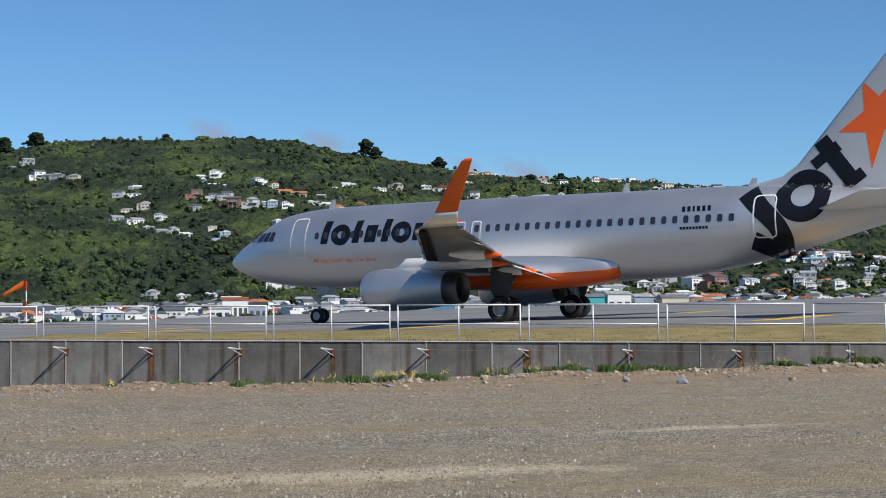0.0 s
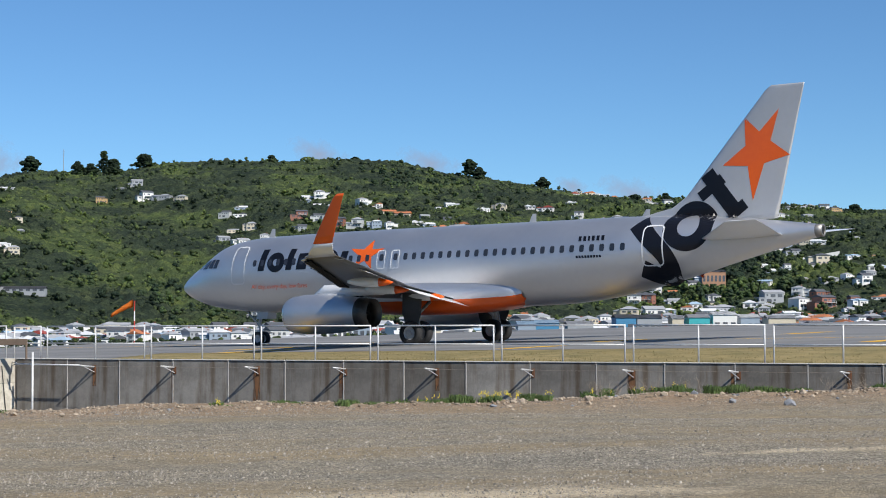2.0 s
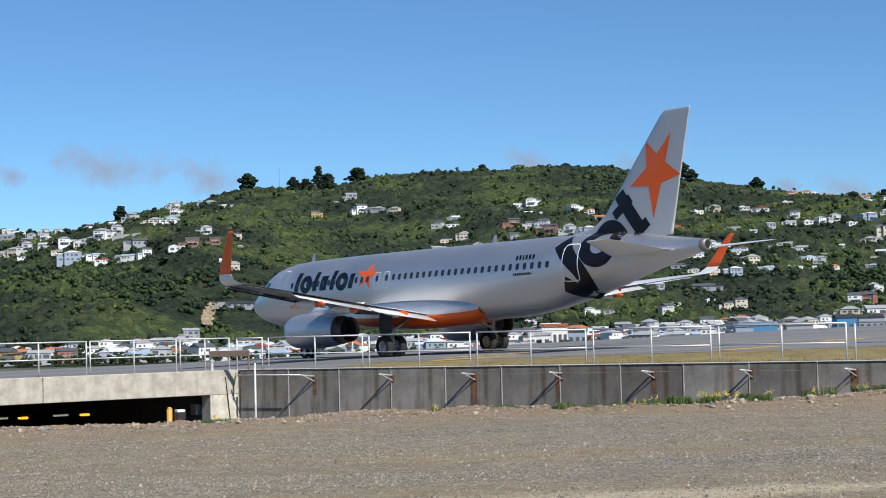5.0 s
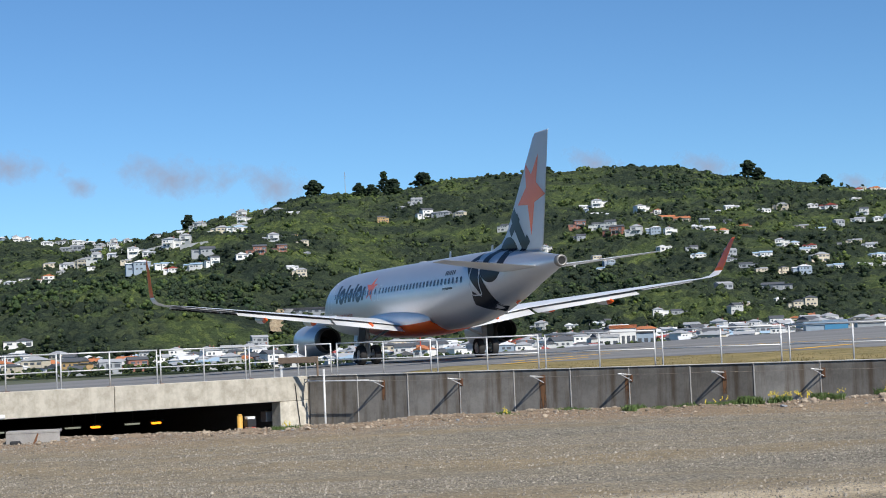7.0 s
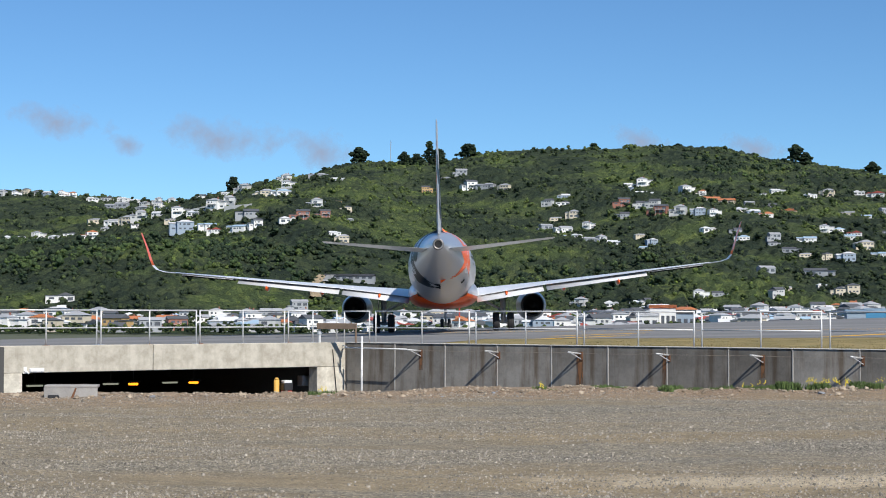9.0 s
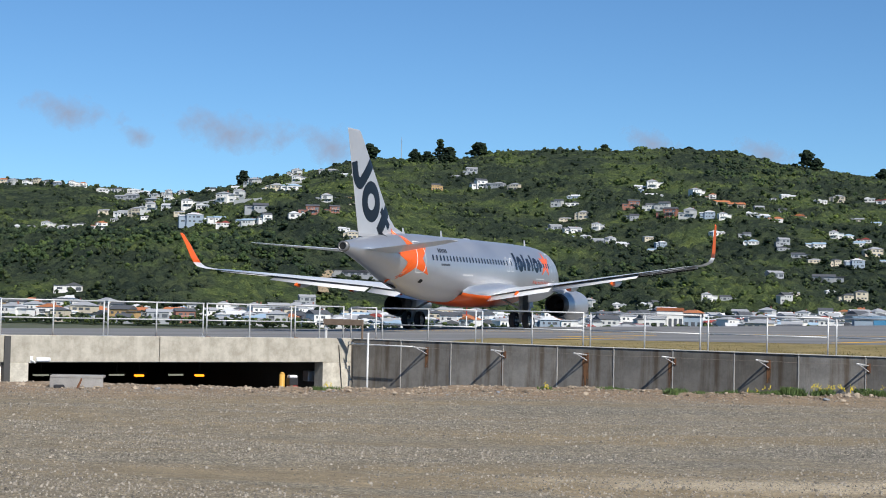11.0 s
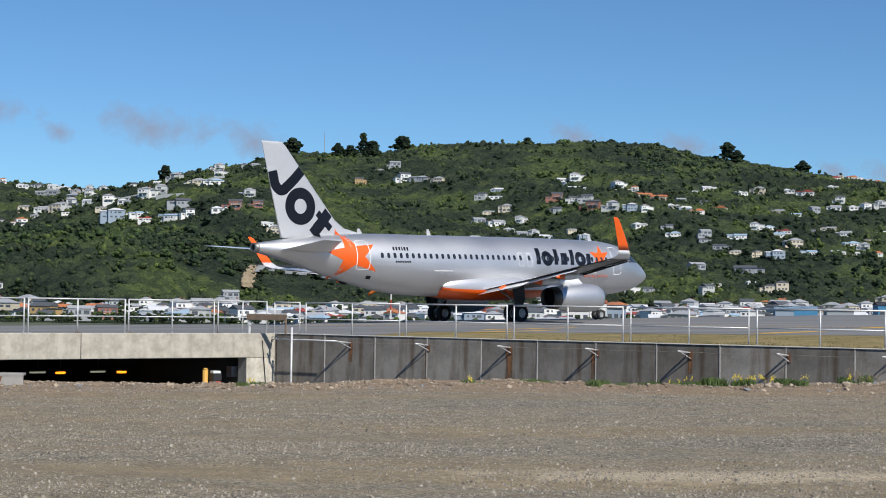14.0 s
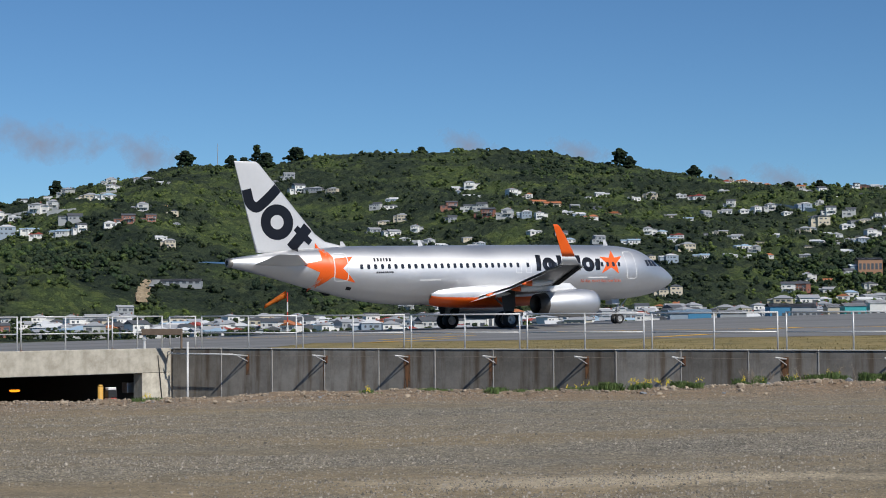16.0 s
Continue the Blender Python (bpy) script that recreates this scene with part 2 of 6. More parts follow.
STONE_GREY = surface("grey_stone", (0.17, 0.18, 0.19), (0.30, 0.31, 0.33), 4, 0.85, 0, 0.5, 0.02)
BARK = surface("bark", (0.06, 0.045, 0.035), (0.13, 0.10, 0.08), 2, 0.95)
PEBBLE = surface("loose_stones", (0.165, 0.146, 0.12), (0.34, 0.305, 0.255), 6, 0.9, 0, 0, vary=0.85, island=True, spec=0.25)
YELLOW = surface("yellow_marking", (0.66, 0.36, 0.02), (0.80, 0.48, 0.04), 1.5, 0.8, 0, 0.1)
YELLOW_PLASTIC = surface("yellow_plastic", (0.50, 0.27, 0.05), (0.72, 0.42, 0.09), 3, 0.5, 0, 0)
BLACK = surface("black_plastic", (0.015, 0.015, 0.016), (0.03, 0.03, 0.032), 3, 0.5, 0, 0.1)
RED = surface("red_plastic", (0.45, 0.04, 0.03), (0.6, 0.07, 0.05), 3, 0.5, 0, 0)
TIMBER = surface("weathered_timber", (0.13, 0.09, 0.065), (0.24, 0.18, 0.13), 4, 0.85)
WHITE = surface("white_enamel", (0.74, 0.74, 0.73), (0.82, 0.82, 0.81), 3, 0.45, 0, 0)
SODIUM = glow("sodium_lamp_glow", (1.0, 0.30, 0.015), 2.6)
EDGE_STRIP = surface("pale_edge_strip", (0.40, 0.38, 0.35), (0.55, 0.53, 0.49), 3, 0.9)
TWIG = surface("dead_twigs", (0.20, 0.16, 0.12), (0.34, 0.29, 0.23), 3, 0.9)
TUBE = glow("tunnel_tube_glow", (0.75, 0.8, 0.62), 0.35)


# ---- building helpers ----
def part(name, bm, material, parent=None, label="", smooth=False):
    """Links a bmesh as one mesh object, under a thing or a part."""
    me = bpy.data.meshes.new(name)
    bmesh.ops.recalc_face_normals(bm, faces=bm.faces)
    bm.to_mesh(me)
    bm.free()
    me.materials.append(material)
    if smooth:
        me.polygons.foreach_set("use_smooth", [True] * len(me.polygons))
    ob = new(name, me)
    if parent is not None:
        ob.parent = parent
    if label:
        ob["label"] = label
    return ob


def box(bm, x, y, z, sx, sy, sz, turn=0.0, bevel=0.0):
    """A box with its centre at x, y and its foot at z."""
    g = bmesh.ops.create_cube(bm, size=1.0, matrix=pose(x, y, z + sz / 2, 0, 0, turn) @ Matrix.Diagonal((sx, sy, sz, 1)))
    if bevel:
        edges = list({e for v in g["verts"] for e in v.link_edges})
        bmesh.ops.bevel(bm, geom=edges, offset=bevel, segments=1, affect="EDGES")


def tube(bm, a, b, r0, r1=None, seg=8, caps=True):
    """A round bar from a to b."""
    a, b = Vector(a), Vector(b)
    r1 = r0 if r1 is None else r1
    turn = (b - a).to_track_quat("Z", "Y").to_matrix().to_4x4()
    bmesh.ops.create_cone(bm, cap_ends=caps, segments=seg, radius1=r0, radius2=max(r1, 1e-4), depth=(b - a).length,
                          matrix=Matrix.Translation((a + b) / 2) @ turn)


def sheet(bm, rows, closed=False):
    """Faces between rows of points."""
    vs = [[bm.verts.new(p) for p in r] for r in rows]
    for a, b in zip(vs, vs[1:]):
        k = len(a)
        for i in range(k if closed else k - 1):
            q = (a[i], a[(i + 1) % k], b[(i + 1) % k], b[i])
            if len({(round(v.co.x, 5), round(v.co.y, 5), round(v.co.z, 5)) for v in q}) > 2:
                bm.faces.new(q)
    return vs


def rock(bm, x, y, z, r, rng, flat=0.65):
    m = pose(x, y, z, 0, 0, rng.uniform(0, 360)) @ Matrix.Diagonal((r * rng.uniform(0.8, 1.35), r * rng.uniform(0.7, 1.1), r * flat, 1))
    g = bmesh.ops.create_icosphere(bm, subdivisions=1, radius=1.0, matrix=m)
    for v in g["verts"]:
        v.co += Vector((rng.uniform(-1, 1), rng.uniform(-1, 1), rng.uniform(-1, 1))) * r * 0.2


def spline(ts, vs, t):
    """Smooth course through the values vs at the times ts."""
    k = max(0, min(len(ts) - 2, int(np.searchsorted(ts, t, "right")) - 1))

    def slope(i):
        if i == 0:
            return (vs[1] - vs[0]) / (ts[1] - ts[0])
        if i == len(ts) - 1:
            return (vs[-1] - vs[-2]) / (ts[-1] - ts[-2])
        a, b = ts[i] - ts[i - 1], ts[i + 1] - ts[i]
        return ((vs[i] - vs[i - 1]) / a * b + (vs[i + 1] - vs[i]) / b * a) / (a + b)
    h = ts[k + 1] - ts[k]
    u = (t - ts[k]) / h
    return ((1 + 2 * u) * (1 - u) ** 2 * vs[k] + u * (1 - u) ** 2 * h * slope(k)
            + u * u * (3 - 2 * u) * vs[k + 1] + u * u * (u - 1) * h * slope(k + 1))


def solid(name, verts, faces, material, smooth=False):
    """One mesh object out of arrays."""
    me = bpy.data.meshes.new(name)
    me.from_pydata(verts, [], faces)
    me.materials.append(material)
    if smooth:
        me.polygons.foreach_set("use_smooth", [True] * len(me.polygons))
    return new(name, me)
# ---- the lie of the land ----
WALL_0, WALL_D = Vector((-0.83, 55.24)), Vector((0.83127, -0.55587))      # the retaining wall's line
WALL_N = Vector((WALL_D.y, -WALL_D.x))                                    # its face looks this way
CORNER, BRIDGE_END = Vector((-3.15, 56.8)), Vector((-12.55, 49.5))
BRIDGE_D = (BRIDGE_END - CORNER).normalized()
BRIDGE_N = Vector((-BRIDGE_D.y, BRIDGE_D.x))
WALL_TOP, BRIDGE_TOP, ROAD_Z = 0.56, 0.585, -2.6
SLOPE, FIELD_Z = 0.02045, 0.324                                           # the airfield falls off to the west


def on_wall(s, out=0.0, z=0.0):
    p = WALL_0 + WALL_D * s + WALL_N * out
    return Vector((p.x, p.y, z))


def on_bridge(s, out=0.0, z=0.0):
    p = CORNER + BRIDGE_D * s + BRIDGE_N * out
    return Vector((p.x, p.y, z))


def field(x):
    return FIELD_Z + SLOPE * x


RIDGE_X = [-700, -386, -336, -297, -218, -184, -154, -110, -90, -71, -31, -2, 42, 106, 180, 244, 273, 342, 381, 408, 440, 483, 519, 657, 713, 1000]
RIDGE_Z = [1.4 + q for q in (103.2, 101.9, 100.0, 97.2, 94.0, 103.8, 111, 118.7, 124.1, 128, 127.6, 128.6, 136.1, 140.9, 142.1, 141.1, 134.3, 123.9, 119.5,
           117.6, 111.4, 111.8, 109.5, 103.9, 104.9, 106.9)]
LAND_Z, FOOT = -4.7, 3.0                                                   # the flat by the shore and its rise to the hill


def hill(x, y):
    """Height of the hill across the bay."""
    base = 760 + 40 * math.sin(x / 130) + 25 * math.sin(x / 47 + 1)
    u = (y - base) / (1500 - base)
    east = 3.2 * min(1.0, max(0.0, (x - 60) / 100))
    near = min(1.0, max(0.0, (y - 540) / (base - 540)))
    if u <= 0:
        return LAND_Z + (FOOT + east) * near * near * (3 - 2 * near)
    g = u * (1.12 - 0.12 * u) if u < 1 else 1 - 0.25 * (u - 1)
    fold = math.sin(x / 58 + 2.2 * math.sin(y / 170)) * math.sin(y / 95 + x / 210) * 7 + math.sin(x / 23 + y / 41) * 2.2
    fold *= 1.35
    return LAND_Z + FOOT * max(0.0, 1 - u) + east * max(0.0, 1 - 3.5 * u) + (float(np.interp(x, RIDGE_X, RIDGE_Z)) - LAND_Z) * g + fold * (max(0, 4 * u * (1 - u)) if u < 1 else 0)


def gravel_edge(x):
    return 34.6 + 0.14 * x + 0.5 * math.sin(x * 0.7) + 0.25 * math.sin(x * 2.3 + 1)


def gravel_z(x, y):
    e = gravel_edge(x) - y
    z = 0.03 * math.sin(x * 0.35 + y * 0.22) + 0.02 * math.sin(y * 1.1 + 0.3 * x)
    if y > 5:
        z += 0.03 * noise.noise((x * 0.8, y * 0.8, 0)) + 0.015 * noise.noise((x * 3, y * 3, 5))
    heap = math.exp(-((e - 1.5) / 1.6) ** 2)
    z += heap * (-0.005 + 0.07 * noise.noise((x * 0.9, 3, 1)) + 0.17 / (1 + math.exp(-(x - 8) * 0.8)))
    if e < 0:
        z += e * 0.9
    return z


def build_ground():
    # far land, one sheet out to the horizon
    bm = bmesh.new()
    xs = [-4600, -2500, -1200, -700, -300, 0, 300, 700, 1200, 2500, 4600]
    ys = [-4600, -2500, -1000, -300, 0, 300, 760, 1500, 2500, 4600]
    sheet(bm, [[(x, y, LAND_Z - 0.3) for x in xs] for y in ys])
    tagged(part("ground", bm, LAND), "flat green and grey land of the town", "ground", kind="structure")
    # the gravel yard
    bm = bmesh.new()
    xs = np.concatenate([np.linspace(-60, -16, 12), np.linspace(-15, 26, 206), np.linspace(28, 60, 9)])
    us = np.concatenate([np.linspace(0, 0.48, 14), np.linspace(0.485, 1.0, 150)])
    rows = []
    for u in us:
        r = []
        for x in xs:
            e = gravel_edge(x)
            y = -40 + u * (e + 3.4 + 40)
            r.append((x, y, max(gravel_z(x, y), ROAD_Z - 0.1)))
        rows.append(r)
    sheet(bm, rows)
    tagged(part("gravel_ground", bm, GRAVEL, smooth=True), "grey-brown gravel yard with paler worn tracks", "ground", kind="structure")
    # brown earth and rubble along the yard's far edge
    bm = bmesh.new()
    rows = []
    for k in range(9):
        r = []
        for x in np.linspace(-12, 24, 240):
            u = k / 8
            e = gravel_edge(x)
            y = e + 0.25 - (1.5 + 0.5 * noise.noise((x * 0.6, 0, 9)) + (0.7 if x > 9 else 0)) * u
            z = gravel_z(x, y) + 0.02 * (1 - u) + (0.05 * abs(noise.noise((x * 2.2, y * 2.2, 4))) if 0.1 < u < 0.9 else 0) - (0.03 if u > 0.95 else 0)
            r.append((x, y, z))
        rows.append(r)
    sheet(bm, rows)
    tagged(part("earth_bank", bm, DIRT), "rough brown earth bank at the gravel's edge", "bank", kind="structure")
    # sunken road before the wall
    bm = bmesh.new()
    sheet(bm, [[(x, y, ROAD_Z) for x in np.linspace(-70, 70, 8)] for y in (30, 40, 52, 100)])
    tagged(part("road", bm, DARKCON), "dark asphalt road in a cutting", "road", kind="structure")


def build_airfield():
    near = [(-62, 11.1), (-12.55, 49.5), (-3.15, 56.8)] + [tuple(on_wall(q, -0.05)[:2]) for q in (2.7, 12.4, 24.0, 38.0, 62.0)]
    edge = [(-62, 11.6), (-12.45, 50.0), (-3.0, 57.6), (2.0, 78.0), (15.0, 65.0), (28.0, 52.0), (40.0, 40.0), (60.0, 20.0)]
    back = [(-120, 112), (-32, 112), (-8, 114), (3, 131), (22, 141), (42, 158), (90, 160), (170, 162)]

    def along(poly, n):
        out = []
        for a, b in zip(poly, poly[1:]):
            out += [Vector(a).lerp(Vector(b), k / n) for k in range(n)]
        return out + [Vector(poly[-1])]
    n = 6
    f, e, b = along(near, n), along(edge, n), along(back, n)
    # grass verge between the wall and the tarmac
    bm = bmesh.new()
    rows = []
    for k in range(13):
        u = k / 12
        r = []
        for p, q in zip(f, e):
            w = p.lerp(q, u * 1.05)
            d = (w - p).length
            k2 = min(1.0, d / 9.0)
            k2 = k2 * k2 * (3 - 2 * k2)
            z = (WALL_TOP - 0.06) * (1 - k2) + (field(w.x) + 0.010) * k2 + 0.04 * noise.noise((w.x * 0.3, w.y * 0.3, 2)) * (1 if 0.1 < u < 0.85 else 0)
            r.append((w.x, w.y, z))
        rows.append(r)
    sheet(bm, rows)
    tagged(part("grass_verge", bm, GRASS, smooth=True), "dry yellow-green mown grass verge", "grass", kind="structure")
    # tarmac
    bm = bmesh.new()
    rows = [[(*(p.lerp(q, u)), field(p.lerp(q, u).x) + 0.02) for p, q in zip(e, b)] for u in np.linspace(0, 1, 9)]
    rows.append([(q.x + 1, q.y + 26, LAND_Z - 0.4) for q in b])
    sheet(bm, rows)
    tagged(part("taxiway", bm, ASPHALT), "grey asphalt taxiway with faint tyre bands", "taxiway", kind="structure")
    # painted stripes across the shoulder
    for x, y, ln, wd in ((6.3, 76.6, 6.0, 0.9), (16.7, 68.9, 5.0, 0.9), (31.6, 65.6, 9.8, 0.9), (37.5, 90.0, 6.6, 0.9), (50.0, 78.0, 9.0, 0.9), (24.0, 80.5, 5.0, 0.8), (7.7, 84.0, 7.5, 0.7)):
        bm = bmesh.new()
        c, d, w = Vector((x, y)), Vector((0.68, 0.733)), Vector((-0.733, 0.68))
        pts = [c + d * (i * ln / 2) + w * (j * wd / 2) for i, j in ((-1, -1), (1, -1), (1, 1), (-1, 1))]
        bm.faces.new([bm.verts.new((p.x, p.y, field(p.x) + 0.03)) for p in pts])
        tagged(part("taxiway_marking", bm, YELLOW), "worn yellow painted stripe on the asphalt", "marking", "taxiway stripes", "structure")
    # guide line of the turn
    bm = bmesh.new()
    rows = []
    for k in range(41):
        u = k / 40
        x = 34 - 40 * u + 8 * math.sin(u * 3) * u
        y = 71 + 36 * u
        rows.append([(x, y, field(x) + 0.03), (x + 0.26, y + 0.30, field(x + 0.26) + 0.03)])
    sheet(bm, rows)
    tagged(part("taxiway_marking", bm, YELLOW), "thin yellow guide line on the asphalt", "marking", "taxiway stripes", "structure")


build_ground()
build_airfield()


# ---- retaining wall, bridge and railings ----
def build_wall():
    bm = bmesh.new()
    a, b = on_wall(-2.6, -0.12), on_wall(46, -0.12)
    back_a, back_b = on_wall(-2.6, -0.5), on_wall(46, -0.5)
    for z0, z1 in ((ROAD_Z, WALL_TOP - 0.02),):
        lo = [bm.verts.new((p.x, p.y, z0)) for p in (a, b, back_b, back_a)]
        hi = [bm.verts.new((p.x, p.y, z1)) for p in (a, b, back_b, back_a)]
        for i in range(4):
            bm.faces.new((lo[i], lo[(i + 1) % 4], hi[(i + 1) % 4], hi[i]))
        bm.faces.new(hi)
    wall = tagged(part("wall_retaining", bm, PANEL), "grey precast concrete retaining wall with rust-stained brackets", "wall", kind="structure")
    turn = math.degrees(math.atan2(WALL_D.y, WALL_D.x))
    # precast panels with open joints
    pm = bmesh.new()
    box(pm, 0, 0, ROAD_Z, 1.91, 0.12, WALL_TOP - ROAD_Z, bevel=0.012)
    me = bpy.data.meshes.new("panel")
    pm.to_mesh(me)
    pm.free()
    me.materials.append(PANEL)
    for j in range(-1, 24):
        s = -0.80 + 1.935 * j + 0.967
        p = new("panel", me)
        p.parent = wall
        p.matrix_basis = Matrix.Translation(on_wall(s, -0.06 + 0.004 * ((j * 7) % 3))) @ pose(0, 0, 0, 0, 0, turn)
    fm = bmesh.new()
    box(fm, 0, 0, ROAD_Z, 0.10, 0.12, WALL_TOP - ROAD_Z)
    filler = part("end_panel", fm, PANEL, wall)
    filler.matrix_basis = Matrix.Translation(on_wall(-2.79, -0.075)) @ pose(0, 0, 0, 0, 0, turn)
    # pale strips along the joints
    sm = bmesh.new()
    box(sm, 0, 0, ROAD_Z, 0.03, 0.02, WALL_TOP - ROAD_Z - 0.01)
    me = bpy.data.meshes.new("joint_seal")
    sm.to_mesh(me)
    sm.free()
    me.materials.append(EDGE_STRIP)
    for j in range(0, 24):
        p = new("joint_seal", me)
        p.parent = wall
        p.matrix_basis = Matrix.Translation(on_wall(-0.80 + 1.935 * j, 0.008)) @ pose(0, 0, 0, 0, 0, turn)


def build_coping():
    """Pale rounded top edge of the wall, cast panel by panel."""
    turn = math.degrees(math.atan2(WALL_D.y, WALL_D.x))
    bm = bmesh.new()
    box(bm, 0, 0, WALL_TOP, 1.92, 0.16, 0.035, bevel=0.012)
    me = bpy.data.meshes.new("coping")
    bm.to_mesh(me)
    bm.free()
    me.materials.append(EDGE_STRIP)
    wall = bpy.data.objects["wall_retaining"]
    for j in range(-1, 24):
        p = new("coping", me)
        p.parent = wall
        p.matrix_basis = Matrix.Translation(on_wall(-0.80 + 1.935 * j + 0.967, -0.05)) @ pose(0, 0, 0, 0, 0, turn)


def build_bracket(k):
    """A galvanised arm bolted to the wall, with a rust run under its plate."""
    s = 0.20 + 2.91 * k
    root = new("wall_bracket")
    root.matrix_basis = Matrix.Translation(on_wall(s, 0.0, 0.34)) @ pose(0, 0, 0, 0, 0, math.degrees(math.atan2(WALL_D.y, WALL_D.x)))
    bm = bmesh.new()
    tube(bm, (0.0, 0.0, 0.0), (-0.12, -0.58, 0.05), 0.026, seg=8)
    part("arm", bm, RAIL, root, "", True)
    bm = bmesh.new()
    tube(bm, (0.02, 0.0, -0.17), (-0.09, -0.44, 0.02), 0.016, seg=6)
    part("brace", bm, RAIL, root)
    bm = bmesh.new()
    box(bm, 0.02, -0.014, -0.20, 0.07 + 0.015 * (k * 5 % 3), 0.024, 0.20 + 0.03 * (k * 7 % 3))
    part("plate", bm, RUST, root, "rusted steel plate")
    bm = bmesh.new()
    w0, w1, deep = 0.06 + 0.05 * (k * 5 % 4), 0.08 + 0.07 * (k * 3 % 3), 0.6 + 0.25 * (k * 7 % 4)
    sheet(bm, [[(-w0, -0.006, z), (w1, -0.006, z)] for z in (-deep, -deep / 2, 0.05)])
    part("rust_run", bm, STAIN, root, "brown rust stain running down the wall")
    return tagged(root, "galvanised bracket with a rust stain on the concrete wall", "bracket", "wall brackets")


def build_wire():
    """Barbed strand between the bracket tips."""
    g = random.Random(6)
    turn = math.degrees(math.atan2(WALL_D.y, WALL_D.x))
    m = pose(0, 0, 0, 0, 0, turn)
    for k in range(13):
        a, b = on_wall(0.20 + 2.91 * k, 0, 0.34) + m @ Vector((-0.12, -0.58, 0.05)), on_wall(0.20 + 2.91 * (k + 1), 0, 0.34) + m @ Vector((-0.12, -0.58, 0.05))
        bm = bmesh.new()
        last = a
        for i in range(1, 25):
            u = i / 24
            p = a.lerp(b, u) - Vector((0, 0, 0.12 * u * (1 - u))) + Vector((0, 0, g.uniform(-0.006, 0.006) if i < 24 else 0))
            tube(bm, last, p, 0.004, seg=5)
            tube(bm, p - Vector((0.01, 0.01, 0.016)), p + Vector((0.01, 0.01, 0.016)), 0.002, seg=4)
            last = p
        tagged(part("wire_strand", bm, TWIG), "thin barbed wire strand strung between the wall brackets", "wire", "wall wires")


def build_railing(at, length, height, posts, label, group):
    """One panel of two-rail tubular fence; at maps a run along it to a place."""
    root = new("railing")
    a, b = at(0.0), at(length)
    root.matrix_basis = Matrix.Translation(a) @ pose(0, 0, 0, 0, 0, math.degrees(math.atan2(b.y - a.y, b.x - a.x)))
    for z, r in ((height, 0.023), (height * 0.5, 0.019)):
        bm = bmesh.new()
        tube(bm, (-0.02, 0, z), (length + 0.02, 0, z), r, seg=8)
        part("rail", bm, RAIL, root, "", True)
    for x in posts:
        bm = bmesh.new()
        tube(bm, (x, 0, 0), (x, 0, height), 0.024, seg=8)
        post = part("post", bm, RAIL, root, "", True)
        bm = bmesh.new()
        box(bm, x, 0, 0.0, 0.17, 0.17, 0.02, bevel=0.004)
        part("foot_plate", bm, RUST if (int(x * 7) % 2) else GALV, post)
    return tagged(root, label, "railing", group)


build_wall()
build_coping()
build_wire()
for k in range(-1, 14):
    if k >= 0:
        build_bracket(k)
for j in range(-1, 10):
    s0 = 2.14 + 3.868 * j
    build_railing(lambda s, s0=s0: on_wall(s0 + s, -0.22, WALL_TOP - 0.02), 3.62, 1.06, (0.0, 1.82, 3.62),
                  "grey tubular steel railing panel with two rails on the wall top", "airfield railings")


def build_bridge():
    root = new("underpass_bridge")
    turn = math.degrees(math.atan2(BRIDGE_D.y, BRIDGE_D.x))
    root.matrix_basis = Matrix.Translation((CORNER.x, CORNER.y, 0)) @ pose(0, 0, 0, 0, 0, turn)
    # local x runs away from the corner, local y points towards the yard
    soffit = -0.20
    for x0, x1 in ((0.0, 7.05), (7.07, 14.6)):
        bm = bmesh.new()
        box(bm, (x0 + x1) / 2, -0.25, soffit, x1 - x0, 0.5, BRIDGE_TOP - soffit, bevel=0.015)
        part("parapet_beam", bm, PALE, root, "pale stained concrete beam")
    for x0, x1 in ((0.0, 1.10), (11.28, 11.86)):
        bm = bmesh.new()
        box(bm, (x0 + x1) / 2, -0.26, ROAD_Z, x1 - x0, 0.5, soffit - ROAD_Z - 0.004, bevel=0.01)
        part("abutment", bm, PALE, root, "pale concrete end pier")
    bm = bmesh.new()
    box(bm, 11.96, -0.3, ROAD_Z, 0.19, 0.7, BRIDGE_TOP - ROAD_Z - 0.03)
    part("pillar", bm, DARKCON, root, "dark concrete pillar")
    bm = bmesh.new()
    box(bm, 18.2, -0.4, ROAD_Z, 12.3, 0.5, BRIDGE_TOP - ROAD_Z - 0.05)
    part("wing_wall", bm, PALE, root)
    # the tunnel: roof slab, side walls, end wall, floor, coloured near-black for its gloom
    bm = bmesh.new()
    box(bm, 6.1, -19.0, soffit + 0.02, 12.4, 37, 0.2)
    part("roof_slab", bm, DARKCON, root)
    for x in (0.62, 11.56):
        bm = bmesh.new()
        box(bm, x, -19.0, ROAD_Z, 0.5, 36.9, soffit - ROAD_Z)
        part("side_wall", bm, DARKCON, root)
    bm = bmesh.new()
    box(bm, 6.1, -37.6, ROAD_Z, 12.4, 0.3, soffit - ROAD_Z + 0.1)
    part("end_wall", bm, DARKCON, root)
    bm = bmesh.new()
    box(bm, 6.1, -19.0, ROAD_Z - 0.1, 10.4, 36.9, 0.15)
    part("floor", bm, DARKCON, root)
    tagged(root, "pale concrete underpass bridge with a dark tunnel mouth", "bridge", kind="structure")


